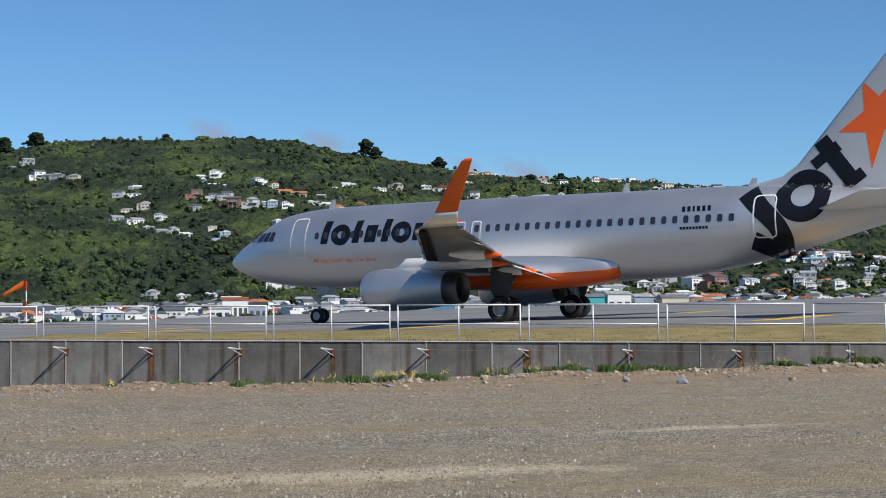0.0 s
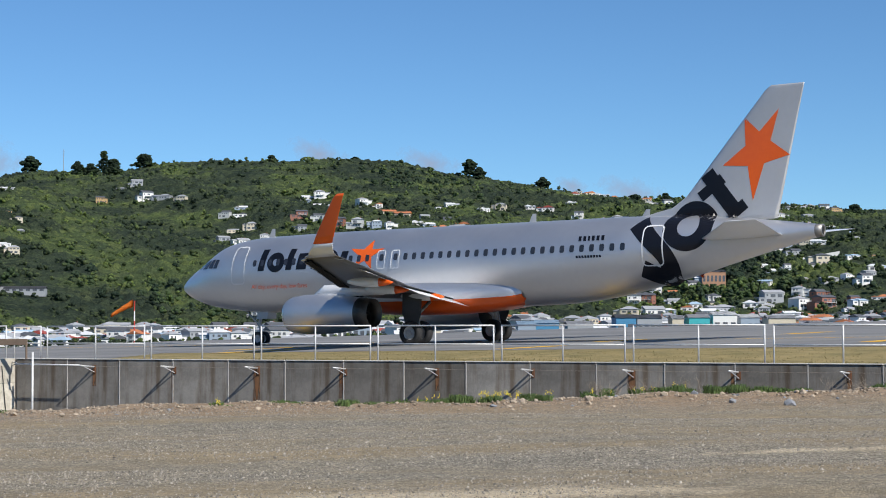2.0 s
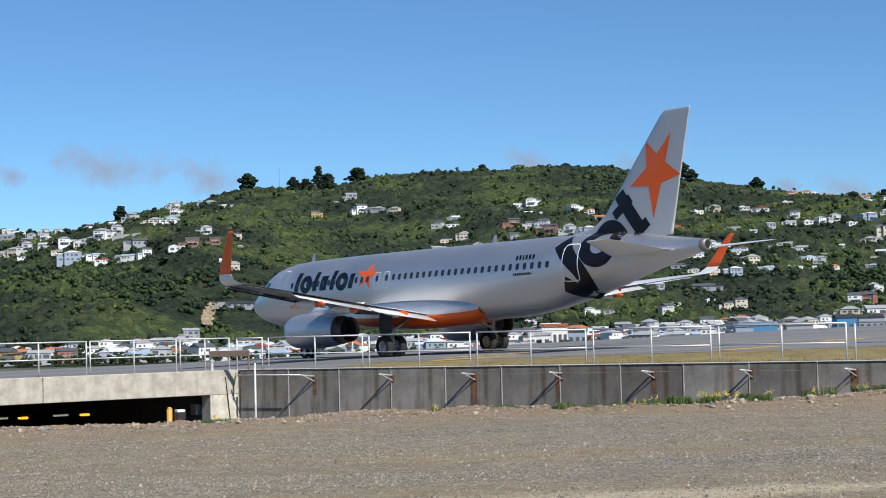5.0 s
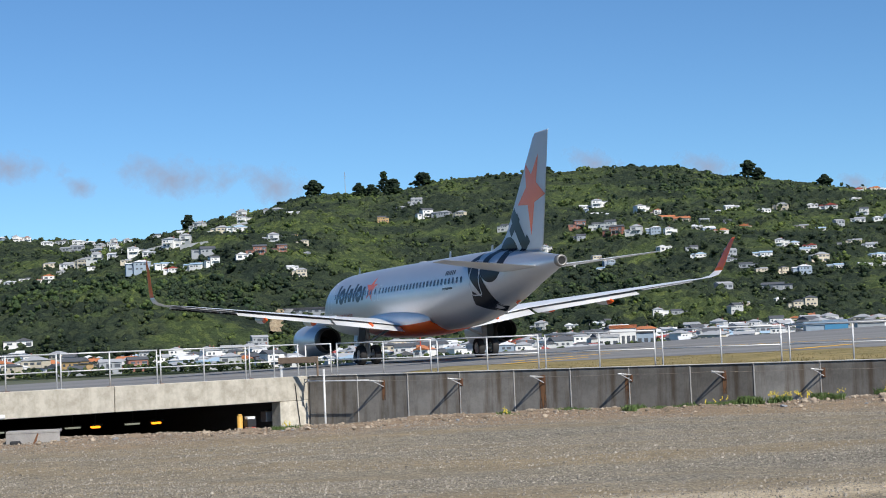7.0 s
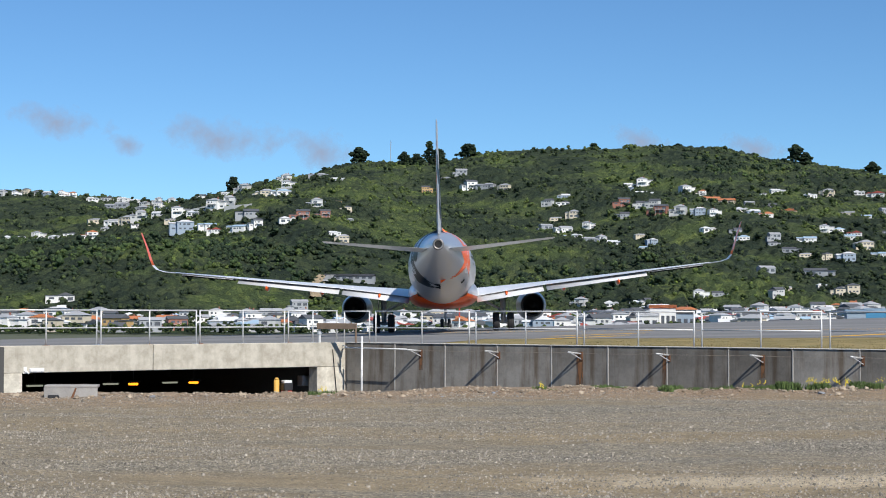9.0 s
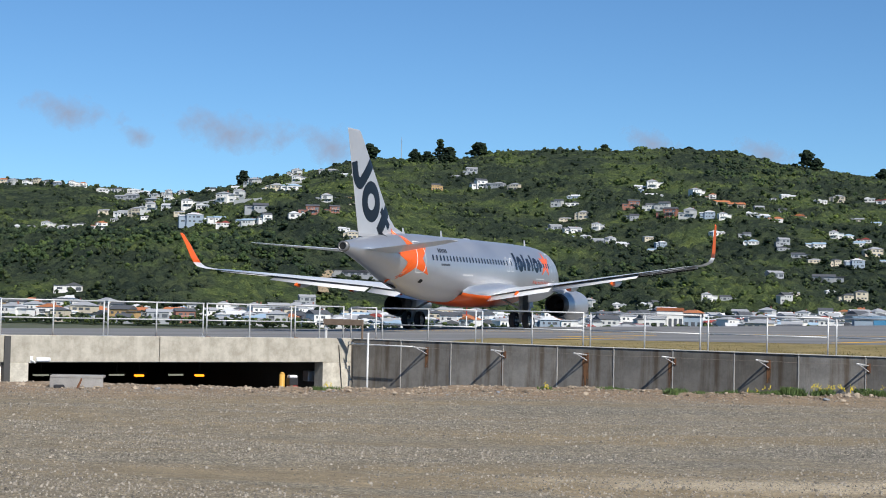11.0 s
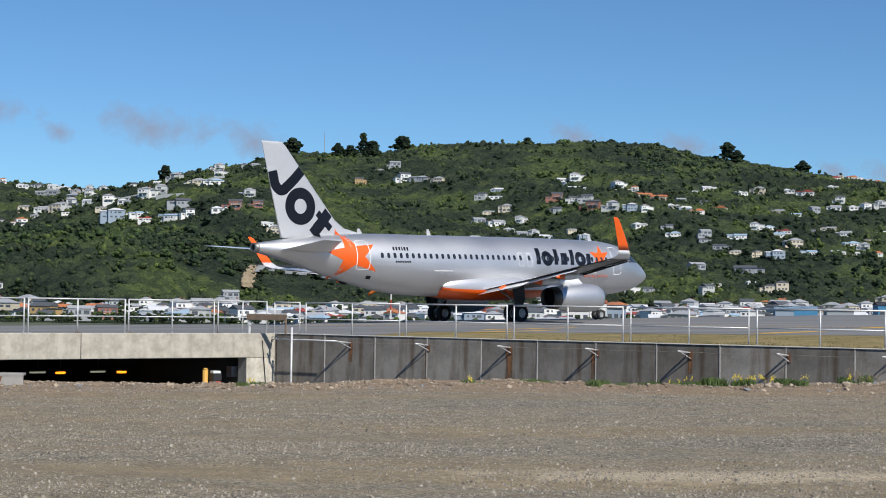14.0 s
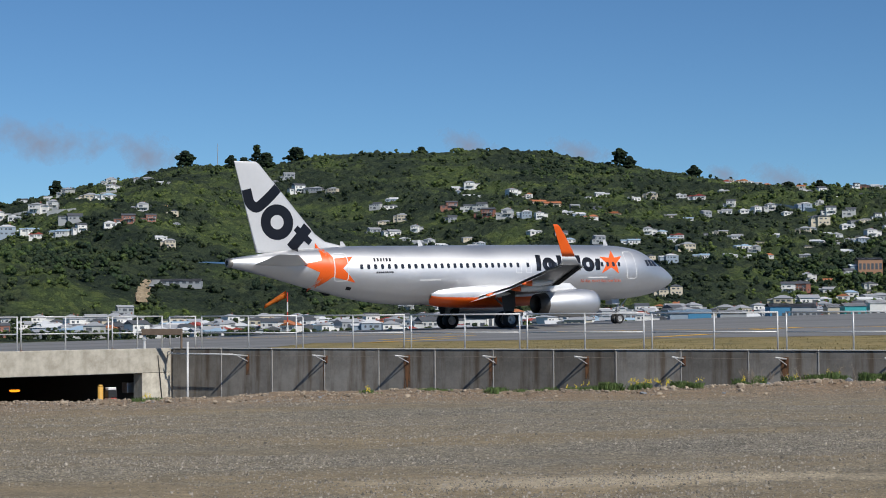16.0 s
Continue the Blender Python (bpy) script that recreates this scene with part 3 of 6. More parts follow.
build_bridge()
for s0, ln in ((0.2, 1.88), (2.23, 3.1), (5.46, 3.24), (8.84, 3.24), (12.2, 3.3)):
    build_railing(lambda s, s0=s0: on_bridge(s0 + s, -0.22, BRIDGE_TOP - 0.01), ln, 1.04, (0.0, ln / 2, ln),
                  "grey tubular steel railing panel with two rails on the bridge parapet", "bridge railings")
build_railing(lambda s: on_wall(-3.0 + s, -0.22, WALL_TOP - 0.02), 1.02, 1.06, (0.0, 1.02),
              "short grey steel railing panel at the bridge corner", "airfield railings")


def inside(bearing, z, deep):
    """A place in the tunnel, seen under that bearing from the yard, deep metres behind its mouth."""
    d = Vector((math.sin(radians(bearing)), math.cos(radians(bearing))))
    k = CORNER.dot(BRIDGE_N) / d.dot(BRIDGE_N)
    p = d * (k + deep)
    return Vector((p.x, p.y, z))


def build_tunnel_lamps():
    for bearing in (-10.08, -8.14):
        root = new("tunnel_lamp")
        root.matrix_basis = Matrix.Translation(inside(bearing, -0.86, 6.0)) @ pose(0, 0, 0, 0, 0, 37)
        bm = bmesh.new()
        box(bm, 0, 0, 0.06, 0.44, 0.3, 0.08, bevel=0.02)
        tube(bm, (0, 0, 0.14), (0, 0, 0.66), 0.02, seg=6)
        part("housing", bm, BLACK, root)
        bm = bmesh.new()
        box(bm, 0, 0, -0.02, 0.30, 0.22, 0.078, bevel=0.03)
        part("lens", bm, SODIUM, root, "glowing amber lens")
        tagged(root, "glowing orange sodium lamp hung in the tunnel", "lamp", "tunnel lamps")
    for bearing in (-13.2, -10.8, -8.9):
        root = new("tunnel_light")
        root.matrix_basis = Matrix.Translation(inside(bearing, -0.93, 7.5)) @ pose(0, 0, 0, 0, 0, 37)
        bm = bmesh.new()
        box(bm, 0, 0, 0.08, 0.62, 0.2, 0.05, bevel=0.01)
        tube(bm, (0, 0, 0.13), (0, 0, 0.73), 0.02, seg=6)
        part("housing", bm, BLACK, root)
        bm = bmesh.new()
        box(bm, 0, 0, 0.02, 0.52, 0.16, 0.058, bevel=0.01)
        part("diffuser", bm, TUBE, root)
        tagged(root, "dim pale tube light hung in the tunnel", "light", "tunnel tubes")


build_tunnel_lamps()
# ---- houses on the hill and at its foot: x, y, width and, where it can be told, the kind ----
EAST_SLOPE = [
    (393, 1461, 11.7, 5), (175, 1241, 11.2, 0), (328, 1231, 7.9, 1), (296, 1229, 9.2, 1), (185, 1225, 6.6, 15), (275, 1225, 9.8, 7),
    (308, 1217, 11.8, 5), (234, 1211, 8.8, 1), (225, 1203, 4.3, 2), (255, 1201, 9.0, 1), (187, 1195, 12.3, 3), (323, 1187, 9.2, 2),
    (195, 1181, 13.0, 3), (315, 1169, 9.1, 0), (326, 1167, 8.7, 1), (334, 1163, 9.3, 0), (344, 1163, 9.3, 12), (207, 1161, 7.5, 4),
    (221, 1153, 8.9, 11), (296, 1153, 8.3, 4), (350, 1147, 7.4, 1), (265, 1121, 9.3, 7),
]
EAST_SLOPE_B = [
    (226, 1119, 10.8, 3), (274, 1113, 7.9, 9), (187, 1085, 8.4, 1), (196, 1081, 8.4, 6), (149, 1075, 11.1, 12), (160, 1069, 8.3, 6),
    (202, 1069, 9.0, 15), (167, 1063, 8.2, 0), (279, 1045, 8.9, 7), (267, 1037, 5.4, 11), (158, 1033, 8.7, 1), (308, 1031, 6.9, 6),
    (283, 1027, 8.6, 0), (236, 1025, 7.3, 9), (175, 1021, 7.2, 11), (226, 1019, 8.5, 0), (244, 1015, 7.9, 5), (291, 1009, 5.5, 14),
    (176, 1005, 7.8, 9), (236, 999, 8.8, 9), (192, 997, 7.7, 4), (278, 993, 8.7, 9),
]
EAST_SLOPE_C = [
    (211, 989, 8.9, 9), (189, 987, 6.4, 11), (282, 983, 7.6, 12), (195, 969, 8.8, 11), (238, 969, 9.4, 7), (284, 965, 7.7, 15),
    (271, 963, 5.0, 1), (258, 957, 6.8, 1), (202, 955, 6.4, 7), (243, 949, 8.0, 9), (211, 945, 6.7, 14), (221, 939, 9.1, 6),
    (195, 901, 14.0, 11), (165, 879, 9.6, 4),
]
WEST_SPUR = [
    (-264, 1483, 7.7, 1), (-133, 1481, 15.4, 12), (-205, 1478, 10.5, 2), (-299, 1469, 9.5, 1), (-182, 1457, 8.5, 1), (-166, 1457, 14.3, 12),
    (-262, 1419, 12.0, 4), (-269, 1405, 9.1, 4), (-97, 1401, 13.6, 4), (-118, 1321, 10.3, 0), (-78, 1275, 9.1, 1), (-127, 1259, 12.2, 7),
    (-114, 1253, 13.0, 9), (-236, 1187, 9.2, 7), (-202, 1173, 11.4, 12), (-220, 1163, 9.8, 0), (-188, 1151, 8.4, 0), (-223, 1151, 4.5, 12),
    (-206, 1139, 9.7, 7), (-69, 1139, 5.0, 8), (-229, 1133, 9.5, 15), (-196, 1131, 11.7, 12),
]
WEST_SPUR_B = [
    (-174, 1119, 5.2, 2), (-184, 1119, 8.0, 1), (-195, 1111, 5.8, 2), (-167, 1093, 11.3, 0), (-73, 1093, 6.4, 13), (-168, 1079, 6.3, 7),
    (-132, 1079, 10.5, 12), (-155, 1075, 8.9, 1), (-141, 1075, 12.5, 0), (-76, 1053, 10.2, 12), (-57, 1051, 7.5, 14), (-154, 1039, 12.8, 6),
    (-145, 1033, 4.6, 1), (-113, 1027, 14.6, 11), (-137, 1025, 8.6, 9), (-68, 1009, 7.6, 10), (-131, 1007, 7.8, 5), (-53, 1007, 5.2, 4),
    (-80, 1001, 9.7, 10), (-116, 997, 9.7, 9), (-106, 995, 8.5, 2), (-90, 993, 10.3, 1),
]
WEST_SPUR_C = [
    (-60, 957, 5.6, 1), (-53, 941, 7.3, 7),
]
OTHER_STREETS = [
    (-367, 1444, 9.6), (-357, 1448, 8.3), (-288, 1148, 11.2), (-281, 1152, 10.7), (-273, 1168, 8.8), (-259, 1156, 8.7),
    (-11, 1244, 8.0), (-163, 752, 10.9), (-62, 756, 8.1), (-126, 660, 7.2), (-102, 696, 7.6), (-68, 592, 6.4),
    (-116, 660, 5.8), (-104, 660, 6.3), (15, 1296, 9.5), (21, 1236, 12.2), (34, 1228, 11.1), (72, 1152, 7.9),
    (86, 1116, 8.2), (92, 1088, 8.0), (78, 1088, 10.3), (83, 1068, 6.9),
]
OTHER_STREETS_B = [
    (89, 1040, 7.6), (97, 1048, 8.1), (102, 1036, 8.9), (149, 1284, 12.2), (135, 1172, 11.7), (118, 1116, 9.2),
    (116, 1092, 9.0), (136, 1100, 9.5), (138, 1084, 10.3), (121, 1048, 6.3), (126, 1028, 6.2), (197, 828, 9.1),
    (184, 840, 3.3), (165, 824, 3.2), (157, 808, 7.8), (100, 796, 15.5), (109, 792, 8.6), (122, 820, 7.8),
    (131, 820, 6.4), (67, 828, 7.9), (80, 824, 7.1), (92, 820, 7.1),
]
OTHER_STREETS_C = [
    (98, 824, 5.3), (188, 816, 7.2), (428, 1356, 9.0), (451, 1380, 12.1), (364, 1148, 9.6), (375, 1128, 10.4),
    (385, 1116, 9.4), (364, 1112, 13.0), (374, 1096, 9.2), (346, 1092, 9.1), (348, 988, 9.2), (323, 912, 15.4),
    (446, 1300, 10.4), (466, 1320, 9.5), (459, 1276, 8.1), (356, 1060, 8.9), (262, 856, 10.7), (272, 868, 8.3),
    (285, 860, 9.0), (293, 852, 9.0), (246, 812, 10.8), (263, 828, 17.3),
]
OTHER_STREETS_D = [
    (293, 832, 10.5), (185, 780, 25.5), (525, 1356, 8.9), (541, 1368, 10.3), (557, 1368, 9.0), (611, 1468, 8.2),
    (628, 1468, 17.5), (491, 1264, 12.0), (503, 1260, 10.3), (463, 1248, 10.1), (547, 1308, 9.5), (419, 1088, 12.8),
    (429, 1080, 11.3), (433, 1044, 9.6), (420, 1028, 9.5), (439, 1040, 8.6), (381, 1068, 10.4), (385, 1028, 7.4),
    (396, 1024, 9.4), (403, 1020, 9.4), (395, 928, 13.8), (371, 920, 6.0),
]
OTHER_STREETS_E = [
    (380, 880, 8.8), (364, 860, 10.0), (304, 840, 13.6), (323, 852, 11.1), (345, 840, 12.4), (357, 836, 12.5),
    (338, 860, 12.7),
]
KNOWN = EAST_SLOPE + EAST_SLOPE_B + EAST_SLOPE_C + WEST_SPUR + WEST_SPUR_B + WEST_SPUR_C
STREETS = OTHER_STREETS + OTHER_STREETS_B + OTHER_STREETS_C + OTHER_STREETS_D + OTHER_STREETS_E


def paint(name, c, rough=0.6):
    return surface(name, tuple(v * 0.88 for v in c), c, 0.6, rough, 0, 0.1, 0.01)


W_WHITE, W_CREAM, W_GREY = paint("white_weatherboard", (0.80, 0.79, 0.76)), paint("cream_render", (0.62, 0.55, 0.42)), paint("grey_weatherboard", (0.34, 0.36, 0.38))
W_BLUE, W_BRICK, W_SAND = paint("blue_grey_weatherboard", (0.30, 0.37, 0.45)), paint("red_brick", (0.30, 0.13, 0.09)), paint("ochre_render", (0.55, 0.36, 0.16))
R_GREY, R_DARK, R_TILE = paint("grey_iron_roof", (0.36, 0.37, 0.39)), paint("dark_roof", (0.10, 0.105, 0.115)), paint("orange_tile_roof", (0.52, 0.19, 0.08))
R_RED, R_WHITE, R_SKY = paint("red_iron_roof", (0.38, 0.08, 0.06)), paint("pale_roof", (0.66, 0.67, 0.68)), paint("pale_blue_roof", (0.35, 0.48, 0.60))
B_TEAL, B_BLUE = paint("teal_cladding", (0.05, 0.42, 0.45)), paint("bright_blue_cladding", (0.06, 0.24, 0.42))
W_OLD = paint("old_sandstone_brick", (0.40, 0.22, 0.13))
W_PALE = paint("pale_grey_weatherboard", (0.52, 0.53, 0.52))
PANE = surface("dark_window_glass", (0.07, 0.08, 0.095), (0.13, 0.14, 0.16), 1, 0.12, 0, 0)

KINDS = [  # walls, roof, words for both
    (W_WHITE, R_GREY, "white weatherboard", "grey iron"), (W_WHITE, R_WHITE, "white", "pale iron"), (W_WHITE, R_DARK, "white", "dark"),
    (W_CREAM, R_TILE, "cream", "orange tiled"), (W_GREY, R_GREY, "grey weatherboard", "grey iron"), (W_WHITE, R_RED, "white", "red iron"),
    (W_BLUE, R_WHITE, "blue-grey", "pale iron"), (W_CREAM, R_GREY, "cream", "grey iron"), (W_SAND, R_DARK, "ochre", "dark"),
    (W_WHITE, R_SKY, "white", "pale blue"), (W_BRICK, R_DARK, "red brick", "dark"), (W_GREY, R_DARK, "grey", "dark"),
    (W_PALE, R_GREY, "pale grey", "grey iron"), (W_PALE, R_DARK, "pale grey", "dark"), (W_CREAM, R_DARK, "cream", "dark"), (W_WHITE, R_TILE, "white", "orange tiled"),
]
FORMS = {"gable": "front-gabled", "long": "gabled", "hip": "hipped", "flat": "flat"}
MADE = {}


def put_roof(bm, form, x, y, w, d, h, rise):
    o = 0.4
    x0, x1, y0, y1 = x - w / 2 - o, x + w / 2 + o, y - d / 2 - o, y + d / 2 + o
    if form == "flat":
        box(bm, x, y, h, w + 2 * o, d + 2 * o, 0.28)
        return
    e = [(x0, y0, h), (x1, y0, h), (x1, y1, h), (x0, y1, h)]
    if form == "gable":
        r, faces = [(x, y0, h + rise), (x, y1, h + rise)], ((0, 4, 5, 3), (4, 1, 2, 5), (0, 1, 4), (2, 3, 5), (3, 2, 1, 0))
    elif form == "long":
        r, faces = [(x0, y, h + rise), (x1, y, h + rise)], ((0, 1, 5, 4), (3, 4, 5, 2), (0, 4, 3), (1, 2, 5), (3, 2, 1, 0))
    else:
        q = max(0.5, w / 2 - d / 2)
        r, faces = [(x - q, y, h + rise), (x + q, y, h + rise)], ((0, 1, 5, 4), (1, 2, 5), (2, 3, 4, 5), (3, 0, 4), (3, 2, 1, 0))
    v = [bm.verts.new(p) for p in e + r]
    for f in faces:
        bm.faces.new([v[i] for i in f])


def build_house(style, low):
    """A main block with a lower wing, eaves, windows and, on some, a deck."""
    g = random.Random(style * 2 + low)
    walls, roof, said, top = KINDS[style]
    form = g.choice(("hip", "long", "long", "hip", "flat" if style in (1, 8, 12) else "gable"))
    storeys = 1 if low else g.choice((1, 2, 2))
    root = new("house")
    w, d, h = g.uniform(7.5, 10.5), g.uniform(6.0, 7.5), 2.6 * storeys + 0.2
    side = g.choice((-1, 1))
    ww, wd, wh = g.uniform(3.5, 6.0), d * 0.75, 2.7 if storeys == 1 else g.choice((2.7, 4.4))
    wx, wy = side * (w / 2 + ww / 2 - 0.4), g.choice((-1.2, 0.8))
    bm = bmesh.new()
    box(bm, 0, 0, -3.0, w, d, h + 3.0)
    box(bm, wx, wy, -3.0, ww, wd, wh + 3.0)
    part("wall", bm, walls, root)
    bm = bmesh.new()
    put_roof(bm, form, 0, 0, w, d, h, g.uniform(1.2, 1.9))
    put_roof(bm, g.choice(("flat", "long", "gable")), wx, wy, ww, wd, wh, 0.9)
    part("roof", bm, roof, root)
    if form != "flat" and style % 3 == 0:
        bm = bmesh.new()
        box(bm, w * 0.22, d * 0.15, h + 0.4, 0.6, 0.6, 1.7)
        part("chimney", bm, W_BRICK, root)
    for st in range(storeys):
        x = -w / 2 + g.uniform(0.8, 1.4)
        while x < w / 2 - 1.0:
            span = g.choice((0.8, 1.2, 1.9, 2.6))
            if x + span < w / 2 - 0.4:
                bm = bmesh.new()
                box(bm, x + span / 2, -d / 2 - 0.01, (0.9 if span < 2.5 else 0.3) + 2.6 * st, span, 0.08, 1.0 if span < 2.5 else 1.7)
                part("window", bm, PANE, root)
            x += span + g.uniform(0.7, 1.8)
    bm = bmesh.new()
    box(bm, wx, wy - wd / 2 - 0.01, 0.9, ww * 0.45, 0.08, 1.0)
    part("window", bm, PANE, root)
    bm = bmesh.new()
    box(bm, (w / 2 + 0.01) * -side, 0.3, 0.9, 0.08, 1.6, 1.0)
    part("window", bm, PANE, root)
    if storeys == 2 and g.random() < 0.6:
        bm = bmesh.new()
        box(bm, 0.3, -d / 2 - 0.8, 2.5, w * 0.7, 1.6, 0.16)
        for u in (-0.35, 0.0, 0.35):
            box(bm, 0.3 + u * w * 0.95, -d / 2 - 1.5, -2.0, 0.12, 0.1, 5.4)
        box(bm, 0.3, -d / 2 - 1.55, 3.4, w * 0.7, 0.06, 0.08)
        part("balcony", bm, W_PALE, root)
    return tagged(root, "%s house with a %s %s roof and side wing" % (said, FORMS[form], top), "house", "hillside houses")


def place_house(style, x, y, width, turn, sink=0.2, low=0):
    global PLACED
    PLACED += 1
    m = Matrix.Translation((x, y, hill(x, y) - sink)) @ pose(0, 0, 0, 0, 0, turn)
    key = (style, low)
    k = max(0.42, min(1.1, width / 12.0))
    if PLACED > 300:                              # too many to count: joined below
        REST.append((key, m @ Matrix.Diagonal((k, k, 0.16 + 0.78 * k, 1))))
        return
    if key in MADE:
        ob = copy_thing(MADE[key], m)
    else:
        ob = MADE[key] = build_house(style, low)
        ob.matrix_basis = m
    ob.scale = (k, k, 0.16 + 0.78 * k)
    return ob


HOMES = []
PLACED, REST = 0, []
ODDS = (9, 8, 6, 3, 5, 2, 4, 5, 1, 2, 2, 3, 6, 4, 3, 2)
TOWN_ODDS = (12, 9, 7, 2, 3, 4, 3, 4, 1, 4, 1, 3, 5, 4, 2, 3)
rng = random.Random(11)


def pick():
    return rng.choices(range(16), ODDS)[0]


def free(x, y, gap=9, deep=13):
    return not any(abs(x - a) < gap and abs(y - b) < deep for a, b, c in HOMES)


for x, y, w, kind in KNOWN:
    place_house(kind, x, y, w, rng.uniform(-25, 25), 0.3 if x > 0 else -0.3, int(w < 6.5 or rng.random() < 0.3))
    HOMES.append((x, y, w))
for x, y, w in STREETS:
    place_house(pick(), x, y, w, rng.uniform(-30, 30), low=int(rng.random() < 0.45))
    HOMES.append((x, y, w))
# neighbours that close up the rows along the spurs
for x, y, w in STREETS:
    crowd = 0.7 if x > 330 and y > 1000 else 0.3
    for _ in range(3):
        if y > 850 and rng.random() < crowd:
            x2, y2 = x + rng.choice((-1, 1)) * rng.uniform(7, 12), y + rng.uniform(-16, 16)
            if free(x2, y2, 6.5, 12) and not (-0.21 < x2 / y2 < -0.03 or 0.13 < x2 / y2 < 0.31) and hill(x2, y2) < 0.95 * float(np.interp(x2, RIDGE_X, RIDGE_Z)):
                place_house(pick(), x2, y2, rng.uniform(6.5, 9), rng.uniform(-30, 30), 0.9, int(rng.random() < 0.6))
                HOMES.append((x2, y2, 7.0))
# small houses scattered between the streets
for _ in range(260):
    y = rng.choice((rng.uniform(770, 850), rng.uniform(960, 1250)))
    x = y * rng.uniform(0.31, 0.55)
    if free(x, y, 7.5, 13):
        w = rng.uniform(5.5, 8.5)
        place_house(pick(), x, y, w, rng.uniform(-35, 35), 1.0, int(rng.random() < 0.6))
        HOMES.append((x, y, w))
# rows along the crest of the far spurs
for x0, x1, y0 in ((-378, -205, 1462), (392, 470, 1470), (500, 640, 1440)):
    x = x0
    while x < x1:
        y = y0 + rng.uniform(-14, 10)
        if free(x, y, 6, 25):
            w = rng.uniform(7, 10)
            place_house(pick(), x, y, w, rng.uniform(-25, 25), -2.0, int(rng.random() < 0.5))
            HOMES.append((x, y, w))
        x += rng.uniform(7, 12)
# low houses packed on the flat by the shore
for k in range(1900):
    y = rng.uniform(600, 765) if k < 1300 else rng.uniform(540, 640)
    x = y * rng.uniform(-0.29, 0.56)
    if 560 <= k < 700:
        y = rng.uniform(735, 900)
        x = y * rng.uniform(0.30, 0.56)
    if (66 < x < 100 and y < 640) or (118 < x < 256 and y < 630) or (x < 0 and rng.random() < 0.62) or (x < 0 and y > 725) or not free(x, y, 6.0, 8):
        continue
    w = rng.uniform(7.4, 10.2)
    place_house(rng.choices(range(16), TOWN_ODDS)[0], x, y, w, rng.uniform(-40, 40), 0.0, int(rng.random() < 0.5))
    HOMES.append((x, y, w))


def join_rest():
    """The remaining houses of the town as one mesh."""
    verts, faces, mats, index = [], [], [], []
    for key, m in REST:
        if key not in MADE:
            key = next(k for k in MADE if k[1] == key[1])
        for ob in MADE[key].children:
            me, base = ob.data, len(verts)
            if me.materials[0] not in mats:
                mats.append(me.materials[0])
            verts += [m @ ob.matrix_basis @ v.co for v in me.vertices]
            faces += [[base + i for i in p.vertices] for p in me.polygons]
            index += [mats.index(me.materials[0])] * len(me.polygons)
    me = bpy.data.meshes.new("town_houses")
    me.from_pydata(verts, [], faces)
    for q in mats:
        me.materials.append(q)
    me.polygons.foreach_set("material_index", index)
    tagged(new("town_houses", me), "closely built low houses with pale walls and mixed roofs", "houses", kind="stuff")


join_rest()


def build_shed(x, y, w, d, h, walls, roof, label, openings):
    """A long low commercial building with a row of openings."""
    if y < 620:
        w, h = w * 0.84, h * 0.8
    root = new("warehouse")
    root.matrix_basis = pose(x, y, LAND_Z + (2.2 if x > 175 else 0.4), 0, 0, -8)
    bm = bmesh.new()
    box(bm, 0, 0, -2, w, d, h + 2)
    part("wall", bm, walls, root)
    bm = bmesh.new()
    rows = [[(sx * (w / 2 + 0.3), sy * (d / 2 + 0.3), h + (1.2 if sy == 0 else -0.05)) for sy in (-1, 0, 1)] for sx in (-1, 1)]
    sheet(bm, rows)
    bmesh.ops.solidify(bm, geom=bm.faces[:], thickness=0.2)
    part("roof", bm, roof, root)
    for i in range(openings):
        bm = bmesh.new()
        box(bm, -w / 2 + (i + 0.5) * w / openings, -d / 2 - 0.02, 0.6, w / openings * 0.6, 0.12, h * 0.55)
        part("window", bm, PANE, root)
    HOMES.append((x, y, w))
    return tagged(root, label, "warehouse", "shore buildings")


build_shed(143.4, 600, 7.5, 10, 7.4, W_BLUE, R_SKY, "pale blue boat shed by the shore", 2)
build_shed(151.4, 602, 9.6, 10, 7.9, B_BLUE, R_SKY, "blue clad shed with a pale blue roof", 3)
build_shed(164, 604, 11, 10, 7.4, W_GREY, R_GREY, "grey workshop with an iron roof", 3)
build_shed(179.6, 600, 8.4, 12, 8.0, B_BLUE, R_DARK, "bright blue clad shed with a dark roof", 2)
build_shed(189.6, 604, 10.6, 12, 7.8, W_GREY, R_DARK, "long grey shed with a dark roof", 4)
build_shed(198.6, 598, 5.0, 9, 7.6, W_CREAM, R_GREY, "small cream shed beside the workshops", 1)
build_shed(207.2, 600, 9.0, 10, 8.0, B_TEAL, R_GREY, "teal clad workshop building by the shore", 3)
build_shed(217.4, 602, 10.4, 12, 9.2, W_WHITE, R_WHITE, "white clad warehouse with a pale roof", 3)
build_shed(227.2, 602, 8.2, 10, 8.0, W_BLUE, R_WHITE, "pale blue workshop building", 3)
build_shed(241, 606, 12, 10, 7.6, W_CREAM, R_GREY, "cream workshop building with a grey roof", 4)
build_shed(82, 640, 9.5, 8, 7.6, W_WHITE, R_TILE, "white three-storey block of flats with an orange roof", 5)
build_shed(75.6, 634, 8.0, 8, 4.6, W_WHITE, R_WHITE, "white low block beside the flats", 3)
build_shed(90.4, 640, 7.0, 8, 5.6, W_BLUE, R_DARK, "blue-grey two-storey block beside the flats", 3)
build_shed(324, 912, 13, 10, 6.0, W_OLD, R_DARK, "old brick mansion among dark trees", 6).location.z = hill(324, 912) + 1.5


